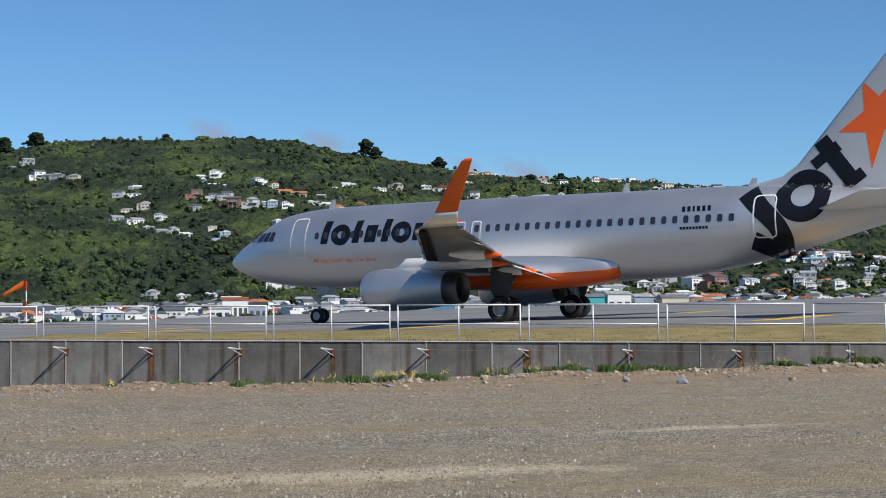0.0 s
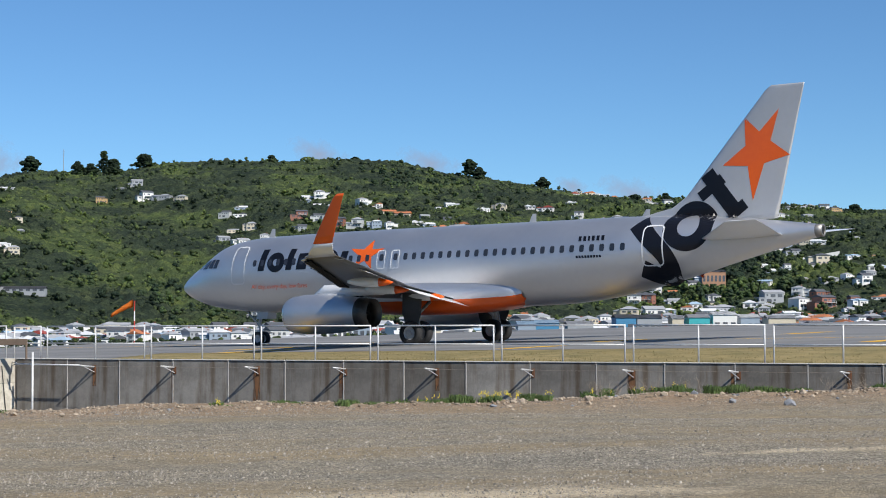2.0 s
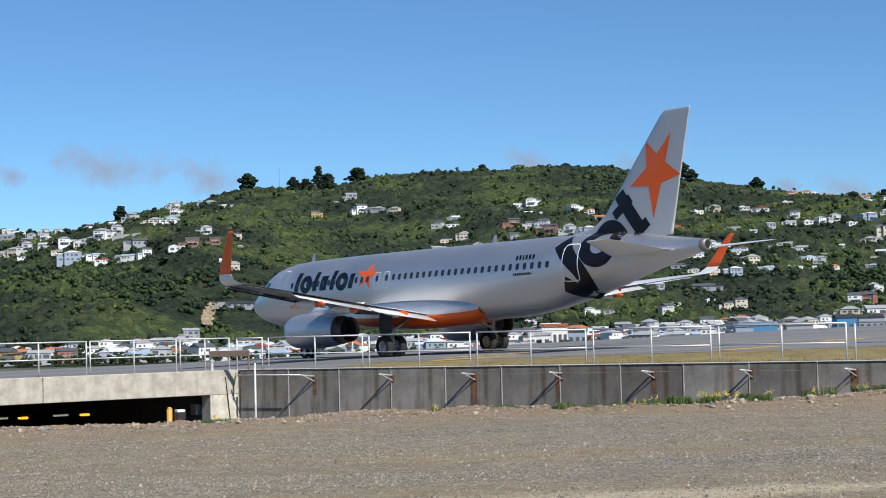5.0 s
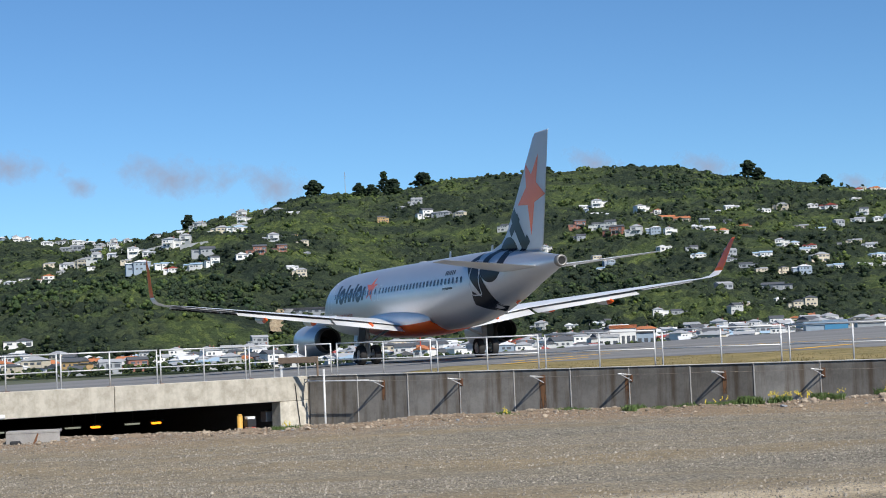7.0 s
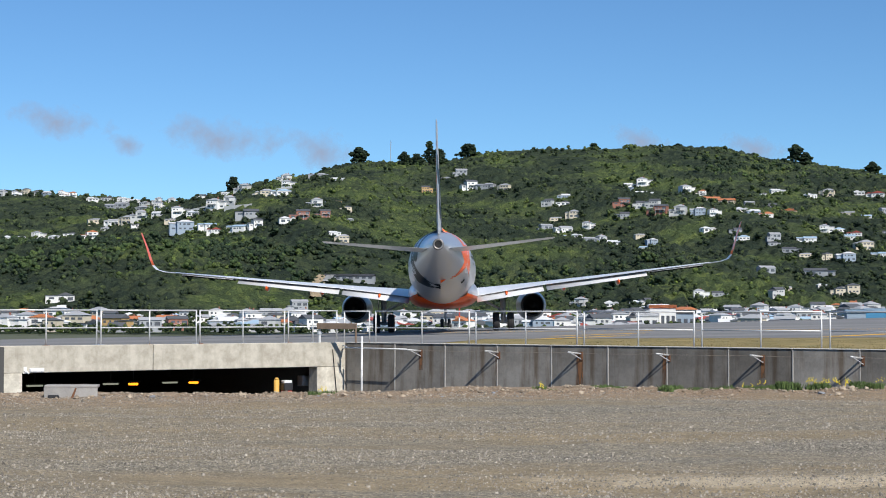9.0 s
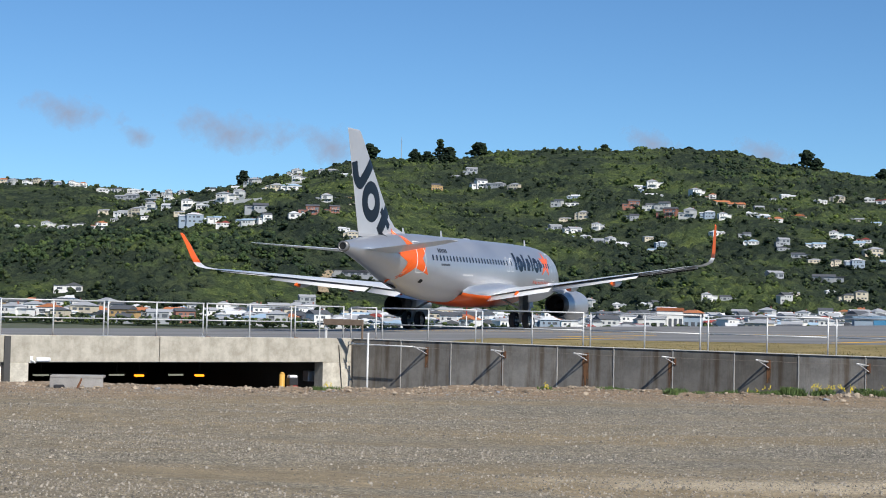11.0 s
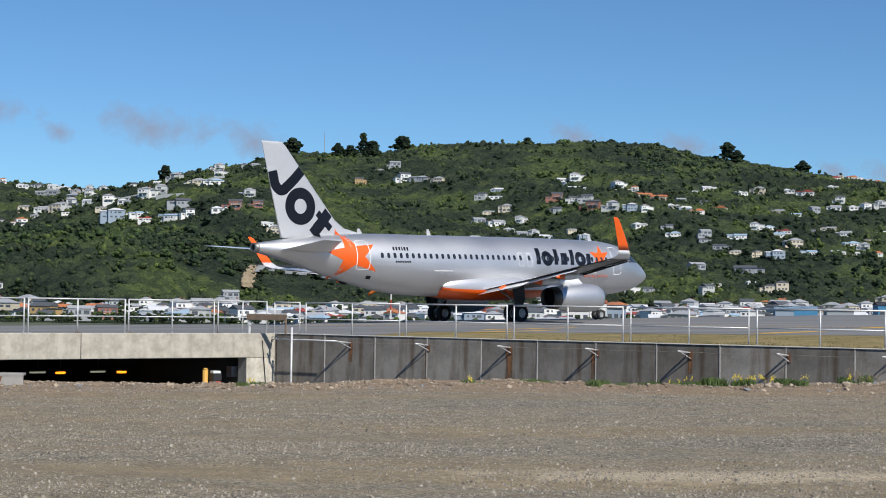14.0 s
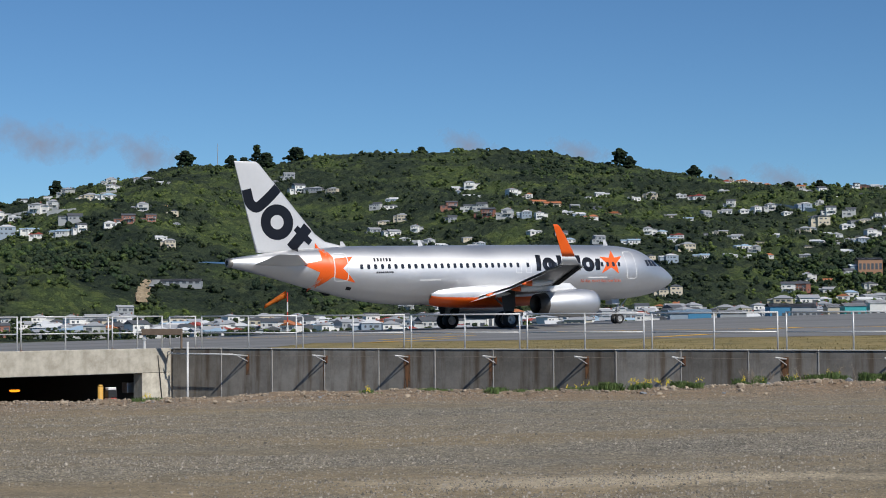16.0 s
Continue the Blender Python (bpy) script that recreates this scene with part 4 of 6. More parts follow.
CLAY = surface("bare_clay", (0.20, 0.15, 0.09), (0.46, 0.37, 0.25), 0.22, 0.95, 0, 0.8, 0.3, spec=0.2)
for k in range(7):
    HOMES.append((-55.5 - 0.7 * k, 792 + 13 * k, 4.5))


HOMES += [(-56, 850, 13), (-47, 850, 13), (-38, 850, 13)]


def arrays(name, verts, tris, material, smooth=False):
    """One mesh out of big arrays."""
    me = bpy.data.meshes.new(name)
    me.vertices.add(len(verts))
    me.vertices.foreach_set("co", np.asarray(verts, np.float32).ravel())
    me.loops.add(len(tris) * 3)
    me.loops.foreach_set("vertex_index", np.asarray(tris, np.int32).ravel())
    me.polygons.add(len(tris))
    me.polygons.foreach_set("loop_start", np.arange(0, len(tris) * 3, 3, dtype=np.int32))
    me.polygons.foreach_set("loop_total", np.full(len(tris), 3, np.int32))
    if smooth:
        me.polygons.foreach_set("use_smooth", np.ones(len(tris), bool))
    me.update(calc_edges=True)
    me.materials.append(material)
    return new(name, me)


def ball(level):
    bm = bmesh.new()
    bmesh.ops.create_icosphere(bm, subdivisions=level, radius=1.0)
    v = np.array([p.co[:] for p in bm.verts])
    f = np.array([[p.index for p in q.verts] for q in bm.faces])
    bm.free()
    return v, f


def lumps(centres, sizes, seed, level=2):
    """Uneven leaf clumps: one crumpled ball for each centre."""
    g = np.random.default_rng(seed)
    bv, bf = ball(level + 1)
    n, k = len(centres), len(bv)
    kinds = [bv * (1 + g.uniform(-0.42, 0.38, (k, 1))) for _ in range(16)]
    base = np.stack([kinds[i] for i in g.integers(0, 16, n)])
    a = g.uniform(0, 2 * math.pi, n)
    c, s = np.cos(a)[:, None], np.sin(a)[:, None]
    x, y = base[..., 0] * c - base[..., 1] * s, base[..., 0] * s + base[..., 1] * c
    v = np.stack([x, y, base[..., 2]], -1) * sizes[:, None, :] + centres[:, None, :]
    f = bf[None] + (np.arange(n) * k)[:, None, None]
    return v.reshape(-1, 3), f.reshape(-1, 3)


def build_hill():
    """The hill with its closed canopy: crowns side by side, lower where scrub and gardens are."""
    xs = np.concatenate([np.arange(-760, -500, 20.0), np.arange(-500, 880, 1.6), np.arange(890, 1010, 20.0)])
    ys = np.concatenate([np.arange(505, 690, 12.0), np.arange(690, 1524, 3.0), [1540, 1600, 1700, 1900, 2300]])
    gx, gy = np.meshgrid(xs, ys)
    g = np.random.default_rng(17)
    gx = gx + g.uniform(-0.5, 0.5, gx.shape)
    z = np.array([[hill(x, y) for x in r] for r, y in zip(gx, ys)])
    wood = np.array([[noise.noise((x * 0.011, y * 0.008, 3.0)) + 0.35 * noise.noise((x * 0.04, y * 0.03, 7.0)) for x in r] for r, y in zip(gx, ys)])

    def crowns(size, seed):
        # dome height of the nearest crown on a jittered grid, and that crown's own height
        q = np.random.default_rng(seed)
        jit, tall = q.uniform(0.1, 0.9, (700, 900, 2)), q.uniform(0.3, 1.0, (700, 900))
        cx, cy = np.floor((gx + 1000) / size).astype(int), np.floor(gy / size).astype(int)
        best = np.zeros_like(gx)
        for i in (-1, 0, 1):
            for j in (-1, 0, 1):
                ix, iy = (cx + i) % 900, (cy + j) % 700
                px, py = (cx + i + jit[iy, ix, 0]) * size - 1000, (cy + j + jit[iy, ix, 1]) * size
                d2 = ((gx - px) ** 2 + (gy - py) ** 2) / (size * 0.78) ** 2
                best = np.maximum(best, tall[iy, ix] * np.sqrt(np.maximum(0, 1 - d2)))
        return best
    high = np.clip((wood + 0.20) / 0.25, 0, 1)
    bump_z = high * 4.6 * crowns(5.4, 3) + (1 - high) * 1.9 * crowns(3.2, 4) + g.uniform(-0.6, 0.6, gx.shape) * (0.6 + high)
    clear = np.ones_like(gx)
    for hx, hy, w in HOMES:
        side = np.abs(gx - hx) < w * 0.5 + 2.5
        near = side & (hy - gy < 9) & (hy - gy > -6)
        clear[near] = 0.12
        yard = side & (hy - gy < 20) & (hy - gy >= 9)
        clear[yard] = np.minimum(clear[yard], 0.45)
    bump_z *= clear * np.clip((gy - 715) / 40, 0, 1)
    n, m = gx.shape
    v = np.stack([gx, gy, z + bump_z - 0.15], -1).reshape(-1, 3)
    k = (np.arange(n - 1)[:, None] * m + np.arange(m - 1)[None]).reshape(-1)
    f = np.concatenate([np.stack([k, k + 1, k + m + 1], 1), np.stack([k, k + m + 1, k + m], 1)])
    tagged(arrays("hill", v, f, SCRUB), "long green hill under a canopy of scrub and woodland", "hill", kind="structure")


build_hill()


def build_reflection_ridge():
    """Unseen added ridge, low and wooded, closing west, south and east; darkens fuselage reflections."""
    bm = bmesh.new()
    rows = []
    for k in range(8):
        u = k / 7
        r = []
        for i in range(64):
            a = radians(-62 - 236 * i / 63)
            d = 430 + 330 * u + 60 * noise.noise((i * 0.12, 2.0, 4.0))
            up = LAND_Z - 0.5 + (64 + 22 * noise.noise((i * 0.17, 0.0, 9.0))) * math.sin(min(1.0, u * 1.25) * math.pi / 2) + 3 * noise.noise((i * 0.9, u * 5, 1.0)) * (1 if k else 0)
            r.append((math.sin(a) * d, math.cos(a) * d, up))
        rows.append(r)
    sheet(bm, rows)
    tagged(part("hill", bm, SCRUB, smooth=True), "unseen low green wooded ridge, added to darken reflections in the airliner", "hill", kind="structure")


build_reflection_ridge()


def build_woods():
    """Crowns and bushes made of small leaf clumps."""
    g = np.random.default_rng(5)
    hx = np.array([(h[0], h[1], h[2]) for h in HOMES], float)
    cs, ss = [], []
    for kind, total in (("tree", 7400), ("bush", 12500), ("street", 2300)):
        count = tries = 0
        while count < total and tries < total * 5:
            tries += 1
            y = 640 + 880 * g.random() ** 0.9
            x = y * g.uniform(-0.33, 0.58)
            wood = noise.noise((x * 0.011, y * 0.008, 3.0)) + 0.35 * noise.noise((x * 0.04, y * 0.03, 7.0))
            if kind == "street":
                y = g.uniform(330, 760)
                x = y * g.uniform(-0.31, 0.56)
            if kind == "street" and y < 480:
                continue
            if kind == "tree" and wood < -0.10 and g.random() < 0.6:
                continue
            if kind != "street" and y < 760 and g.random() < 0.75:
                continue
            dx, dy = np.abs(hx[:, 0] - x), hx[:, 1] - y
            if np.any((dx < hx[:, 2] * 0.42 + 0.8) & (dy < 10) & (dy > -5)):
                continue
            z = hill(x, y)
            count += 1
            if kind != "bush":
                r = g.uniform(1.2, 3.1) * (0.5 if kind == "street" else 1.0)
                h = r * g.uniform(1.2, 1.9)
                n = 7 if kind == "tree" else 6
                a, u = g.uniform(0, 6.283, n), g.random(n)
                q = np.sqrt(1 - u * 0.85) * r * g.uniform(0.35, 0.8, n)
                cs.append(np.stack([x + np.cos(a) * q, y + np.sin(a) * q, z + h * (0.35 + 0.65 * u)], 1))
                k = r * g.uniform(0.28, 0.50, n)
            else:
                r = g.uniform(0.6, 1.5)
                n = 3
                cs.append(np.stack([x + g.uniform(-1.6, 1.6, n) * r, y + g.uniform(-1.6, 1.6, n) * r, np.full(n, z) + r * g.uniform(0.1, 0.45, n)], 1))
                k = r * g.uniform(0.6, 1.1, n)
            ss.append(np.stack([k * g.uniform(0.9, 1.25, n), k, k * g.uniform(0.75, 1.1, n)], 1))
    for x, y, w in HOMES:                         # garden shrubs before and beside the houses
        for _ in range(4 if y > 800 else 1):
            x2, y2, n = x + g.uniform(-0.75, 0.75) * w, y - g.uniform(5.5, 9.0), 4
            r = g.uniform(0.9, 1.9)
            cs.append(np.stack([x2 + g.uniform(-0.8, 0.8, n) * r, y2 + g.uniform(-0.8, 0.8, n) * r, hill(x2, y2) + r * g.uniform(0.2, 1.2, n)], 1))
            k = r * g.uniform(0.4, 0.7, n)
            ss.append(np.stack([k * g.uniform(0.9, 1.25, n), k, k * g.uniform(0.75, 1.1, n)], 1))
    v, f = lumps(np.concatenate(cs), np.concatenate(ss), 8, 0)
    tagged(arrays("woodland", v, f, LEAVES), "mixed green woodland and scrub covering the hill", "woodland", kind="stuff")


build_woods()


def build_grove():
    """Tall dark evergreens on the lower slopes."""
    g = np.random.default_rng(12)
    hx = np.array(HOMES, float)
    cs, ss = [], []
    for cx, cy, sx, sy, total in ((330, 905, 60, 60, 330), (-150, 880, 90, 60, 330), (-250, 1010, 60, 60, 120), (60, 870, 60, 50, 130), (240, 1330, 60, 70, 90), (420, 1180, 50, 60, 110)):
        for _ in range(total):
            x, y = g.normal(cx, sx * 0.6), g.normal(cy, sy * 0.6)
            dx, dy = np.abs(hx[:, 0] - x), hx[:, 1] - y
            if np.any((dx < hx[:, 2] * 0.5 + 2.5) & (dy < 16) & (dy > -4)) or y < 765:
                continue
            z, r, n = hill(x, y), g.uniform(1.9, 3.6), 13
            h = r * g.uniform(1.5, 2.3)
            a, u = g.uniform(0, 6.283, n), g.random(n)
            q = np.sqrt(1 - u * 0.85) * r * g.uniform(0.3, 0.85, n)
            cs.append(np.stack([x + np.cos(a) * q, y + np.sin(a) * q, z + h * (0.25 + 0.75 * u)], 1))
            k = r * g.uniform(0.25, 0.45, n)
            ss.append(np.stack([k * 1.1, k, k * g.uniform(0.7, 1.1, n)], 1))
    v, f = lumps(np.concatenate(cs), np.concatenate(ss), 9, 0)
    tagged(arrays("evergreen_grove", v, f, EVERGREEN), "dark evergreen trees on the lower slopes", "woodland", kind="stuff")


build_grove()


def build_pine(x, y, tall, wide, seed):
    """A dark spreading pine on the skyline."""
    g = random.Random(seed)
    root = new("pine_tree")
    root.matrix_basis = Matrix.Translation((x, y, hill(x, y) - 0.5))
    bm = bmesh.new()
    tube(bm, (0, 0, 0), (0.3, 0, tall * 0.75), 0.45, 0.2, 8)
    for k in range(5):
        a = k * 2.4 + g.random()
        tube(bm, (0.1, 0, tall * (0.35 + 0.08 * k)), (math.cos(a) * wide * 0.35, math.sin(a) * wide * 0.35, tall * (0.55 + 0.08 * k)), 0.16, 0.06, 6)
    part("trunk", bm, BARK, root)
    cs, ss = [], []
    for k in range(190):
        a, u = g.uniform(0, 6.28), g.random()
        r = wide * 0.66 * math.sqrt(g.random()) * (0.75 + 0.25 * math.sin(u * 9 + seed)) * math.sqrt(1.06 - u)
        cs.append((math.cos(a) * r, math.sin(a) * r, tall * (0.28 + 0.68 * u)))
        q = wide * g.uniform(0.06, 0.105)
        ss.append((q * 1.3, q * 1.3, q * 0.8))
    v, f = lumps(np.array(cs), np.array(ss), seed, 0)
    crown = arrays("crown", v, f, PINE)
    crown.parent = root
    return tagged(root, "dark spreading pine tree on the hilltop", "tree", "skyline pines")


for i, (x, y, tall, wide) in enumerate(((-71, 1492, 16, 17), (-177, 1470, 15, 13), (-10, 1440, 24, 11), (-2, 1425, 17, 15), (24, 1500, 14, 17),
                                        (306, 1490, 19, 15), (314, 1488, 13, 14), (371, 1485, 13, 14), (-150, 1480, 6, 6), (-100, 1480, 6, 8), (132, 1495, 7, 9), (205, 1495, 6, 9),
                                        (-30, 1390, 14, 11), (-20, 1400, 12, 13), (470, 1440, 10, 12), (640, 1430, 10, 16), (430, 1400, 9, 13))):
    build_pine(x, y, tall, wide, i + 3)


def build_mast():
    root = new("radio_mast")
    root.matrix_basis = Matrix.Translation((-44, 1500, hill(-44, 1500)))
    bm = bmesh.new()
    tube(bm, (0, 0, 0), (0, 0, 22), 0.40, 0.22, 6)
    part("mast_pole", bm, GALV, root)
    bm = bmesh.new()
    for z in (16, 18, 20):
        tube(bm, (-0.9, 0, z), (0.9, 0, z), 0.09, 0.09, 6)
    part("aerials", bm, GALV, root)
    tagged(root, "thin grey radio mast on the hilltop", "mast")


build_mast()


def build_clearing():
    """Bare clay cut, a short ramp and a long low building over the shore."""
    bm = bmesh.new()
    rows = []
    for k in range(31):
        u = k / 30
        y = 786 + 62 * u
        mid, half = -57.5 - 1.5 * u + 1.5 * noise.noise((0.0, y * 0.1, 8.0)), 1.5 + 2.6 * math.sin(math.pi * min(1, u * 0.9 + 0.1)) + 0.9 * noise.noise((0.0, y * 0.1, 3.0))
        rows.append([(mid + half * v + 0.5 * noise.noise((v * 4, y * 0.2, 6.0)), y + 1.0 * noise.noise((v * 3, y * 0.2, 2.0)),
                      hill(mid + half * v, y) + (1.5 if abs(v) < 0.8 else 0.6 if abs(v) < 0.99 else -1.6) + 0.5 * noise.noise((v * 3.5, y * 0.3, 1.0))) for v in np.linspace(-1, 1, 17)])
    sheet(bm, rows)
    tagged(part("clay_bank", bm, CLAY), "bare orange-brown clay bank cut into the hill", "bank", kind="structure")
    bm = bmesh.new()
    sheet(bm, [[(x + 0.05 * (y - 806), y, hill(-56, y) + 2.2) for x in (-58.0, -56, -54.2)] for y in (828, 834, 840, 846)])
    bmesh.ops.solidify(bm, geom=bm.faces[:], thickness=0.5)
    tagged(part("concrete_ramp", bm, W_PALE), "pale concrete ramp up the clay bank", "ramp", kind="structure")
    build_shed(-47, 850, 29, 6, 1.8, W_GREY, R_DARK, "long low grey building above the clay bank", 9).location.z = hill(-47, 847) + 0.6


build_clearing()


def build_terrace(points, tall):
    """A pale retaining wall stepping along the slope."""
    bm = bmesh.new()
    line = [(x, y, hill(x, y) + 2.2) for x, y in points]
    pts = []
    for a, b in zip(line, line[1:]):
        for k in range(6):
            x, y = a[0] + (b[0] - a[0]) * k / 6, a[1] + (b[1] - a[1]) * k / 6
            pts.append((x, y, a[2] + (b[2] - a[2]) * k / 6 + rng.uniform(-0.1, 0.1)))
    pts.append(line[-1])
    sheet(bm, [[(x, y + o, z + h) for x, y, z in pts] for o, h in ((0, -4.0), (0, tall), (0.5, tall), (0.5, -4.0))])
    tagged(part("terrace_wall", bm, W_PALE), "pale concrete retaining wall along a hillside street", "wall", "hillside terraces", "structure")


for points, tall in ((((-160, 1086), (-144, 1078), (-128, 1068)), 0.6), (((-133, 1094), (-124, 1150), (-112, 1200)), 0.8), (((-133, 1058), (-115, 1050)), 1.4),
                     (((-153, 1296), (-130, 1290), (-111, 1284)), 0.8), (((349, 1166), (368, 1136)), 0.6), (((406, 992), (442, 1010)), 0.6)):
    build_terrace(points, tall)


def build_windsock():
    root = new("windsock")
    root.matrix_basis = Matrix.Translation((2.1, 200, LAND_Z))
    top = 9.1
    for i in range(8):
        bm = bmesh.new()
        tube(bm, (0, 0, top * i / 8), (0, 0, top * (i + 1) / 8), 0.075, seg=8)
        part("pole_band", bm, RED if i % 2 else WHITE, root)
    bm = bmesh.new()
    rows = []
    for k in range(9):
        u = k / 8
        c = Vector((-0.15 - 2.5 * u, 0, top - 0.25 - 1.25 * u - 0.2 * u * u))
        r = 0.42 * (1 - 0.55 * u) + 0.02 * math.sin(k * 2)
        rows.append([(c.x, c.y + r * math.cos(a), c.z + r * math.sin(a)) for a in np.linspace(0, 2 * math.pi, 13)[:-1]])
    sheet(bm, rows, True)
    bmesh.ops.solidify(bm, geom=bm.faces[:], thickness=0.02)
    part("sock", bm, surface("orange_cloth", (0.75, 0.20, 0.02), (0.88, 0.28, 0.04), 2, 0.8, 0, 0.2), root, "faded orange cloth sock", True)
    tagged(root, "orange windsock on a red and white pole", "windsock")


build_windsock()


# ---- thin broken cloud behind the hill ----
def cloud_material():
    m, n, l, bs = nodes_of("thin_cloud")
    n.remove(bs)
    co = n.new("ShaderNodeTexCoord")
    puff = noise_node(n, l, co.outputs["Object"], 0.011, 6.0, 0.62)
    away = n.new("ShaderNodeVectorMath")
    away.operation = "LENGTH"
    shift = n.new("ShaderNodeMapping")
    shift.inputs["Location"].default_value, shift.inputs["Scale"].default_value = (-1, -1, 0), (2, 2, 0)
    l.new(co.outputs["Generated"], shift.inputs["Vector"])
    l.new(shift.outputs[0], away.inputs[0])
    fade = n.new("ShaderNodeMapRange")
    fade.inputs["From Min"].default_value, fade.inputs["From Max"].default_value = 1.0, 0.1
    l.new(away.outputs["Value"], fade.inputs["Value"])
    both = n.new("ShaderNodeMath")
    both.operation = "MULTIPLY_ADD"
    l.new(fade.outputs[0], both.inputs[0])
    both.inputs[1].default_value, both.inputs[2].default_value = 0.42, -0.28
    add = n.new("ShaderNodeMath")
    add.operation = "ADD"
    l.new(both.outputs[0], add.inputs[0])
    l.new(puff, add.inputs[1])
    dens = n.new("ShaderNodeMapRange")
    dens.inputs["From Min"].default_value, dens.inputs["From Max"].default_value, dens.inputs["To Max"].default_value = 0.36, 0.72, 0.85
    l.new(add.outputs[0], dens.inputs["Value"])
    em, tr, mx = n.new("ShaderNodeEmission"), n.new("ShaderNodeBsdfTransparent"), n.new("ShaderNodeMixShader")
    em.inputs["Color"].default_value, em.inputs["Strength"].default_value = (0.33, 0.39, 0.53, 1), 1.0
    l.new(dens.outputs[0], mx.inputs[0])
    l.new(tr.outputs[0], mx.inputs[1])
    l.new(em.outputs[0], mx.inputs[2])
    l.new(mx.outputs[0], n["Material Output"].inputs["Surface"])
    return m


CLOUD = cloud_material()
for bearing, lift, wide, high in ((-12.6, 6.2, 300, 120), (-7.4, 5.75, 420, 150), (-4.0, 5.4, 240, 150), (-10.3, 5.5, 130, 80), (10.3, 5.4, 210, 100), (17.0, 4.35, 230, 120), (6.6, 5.7, 190, 110), (15.0, 4.6, 120, 70)):
    a, far = radians(bearing), 4200
    m = Matrix.Translation((far * math.sin(a), far * math.cos(a), EYE_Z + far * math.tan(radians(lift)))) @ pose(0, 0, 0, 90, 0, -bearing)
    me = bpy.data.meshes.new("cloud")
    me.from_pydata([(-wide / 2, -high / 2, 0), (wide / 2, -high / 2, 0), (wide / 2, high / 2, 0), (-wide / 2, high / 2, 0)], [], [(0, 1, 2, 3)])
    me.materials.append(CLOUD)
    ob = new("cloud", me)
    ob.matrix_basis = m
    ob.visible_shadow = False
    tagged(ob, "thin grey-mauve wisp of distant cloud", "cloud", "distant clouds", "structure")
# ---- the airliner: x forward, y to port, z up from the tarmac, origin between the main wheels ----
SILVER = surface("silver_paint", (0.655, 0.655, 0.665), (0.71, 0.71, 0.72), 0.25, 0.52, 0.93, 0.02, 0.002, coat=0.3)
WINGPAINT = surface("pale_wing_paint", (0.76, 0.77, 0.775), (0.84, 0.845, 0.85), 0.4, 0.32, 0.15, 0.02, 0.002, coat=0.2)
FINPAINT = surface("silver_white_fin_paint", (0.56, 0.562, 0.57), (0.62, 0.622, 0.63), 0.3, 0.6, 0.6, 0.02, 0.002, coat=0.1)
ORANGE = surface("orange_livery", (0.82, 0.105, 0.006), (0.90, 0.135, 0.009), 0.4, 0.38, 0, 0.02, 0.002, coat=0.3)
INK = surface("dark_livery", (0.005, 0.006, 0.010), (0.010, 0.011, 0.017), 0.5, 0.35, 0, 0.02, 0.002, spec=0.3)
REDPAINT = surface("red_lettering", (0.50, 0.10, 0.05), (0.60, 0.14, 0.07), 2, 0.5, 0, 0)
TRIM = surface("white_outline", (0.72, 0.72, 0.72), (0.8, 0.8, 0.8), 2, 0.4, 0, 0)
CABIN = surface("cabin_glass", (0.02, 0.025, 0.035), (0.045, 0.05, 0.065), 2, 0.12, 0, 0)
BARE = surface("bare_metal", (0.55, 0.55, 0.55), (0.68, 0.68, 0.67), 1, 0.28, 0.9, 0.02, 0.002)
NOZZLE = surface("burnt_nozzle_metal", (0.07, 0.065, 0.06), (0.15, 0.14, 0.13), 2, 0.45, 0.8, 0.05, 0.002)
# Grey lower paint, toned darker than its own grey to carry shade.
UNDERSIDE = surface("grey_shaded_underside", (0.13, 0.132, 0.135), (0.18, 0.182, 0.185), 0.4, 0.4, 0.1, 0.02, 0.002)
BURNT = surface("burnt_metal", (0.22, 0.21, 0.20), (0.34, 0.33, 0.31), 3, 0.5, 0.8, 0.02, 0.002)
# Near-black colour stands in for shade in holes, ducts and slat coves.
HOLLOW_SHADE = surface("shaded_inside", (0.008, 0.008, 0.008), (0.02, 0.02, 0.02), 2, 0.8, 0, 0)
TYRE = surface("tyre_rubber", (0.012, 0.012, 0.013), (0.03, 0.03, 0.031), 4, 0.85, 0, 0.3, 0.01)
HUB = surface("wheel_hub", (0.42, 0.42, 0.42), (0.58, 0.58, 0.58), 5, 0.4, 0.5, 0.05, 0.002)
GEAR = surface("grey_gear_paint", (0.33, 0.34, 0.35), (0.46, 0.47, 0.48), 3, 0.5, 0.2, 0.05, 0.002)

MAIN = 17.8      # metres from the nose to the main wheels
NOSE = -0.38
TOP_S = [NOSE, 0.05, 0.8, 1.6, 2.3, 3.1, 4.5, 6.0, 7.5, 24.0, 28.0, 30.9, 33.8, 36.95]
TOP_Z = [3.27, 3.74, 4.22, 4.62, 5.08, 5.47, 5.76, 5.88, 5.91, 5.91, 5.89, 5.78, 5.52, 5.12]
BOT_S = [NOSE, 0.05, 0.8, 1.9, 3.0, 4.5, 6.0, 7.5, 22.5, 25.0, 27.0, 29.0, 30.9, 33.8, 36.95]
BOT_Z = [3.27, 2.86, 2.52, 2.2, 2.01, 1.86, 1.79, 1.77, 1.77, 1.86, 2.09, 2.48, 2.93, 3.72, 4.50]
HALF_S = [NOSE, 0.05, 0.8, 1.9, 3.0, 4.5, 6.0, 7.5, 25.0, 27.0, 29.0, 30.9, 33.8, 36.95]
HALF_Y = [0.0, 0.43, 0.85, 1.28, 1.58, 1.85, 1.95, 1.975, 1.975, 1.90, 1.72, 1.42, 0.88, 0.30]


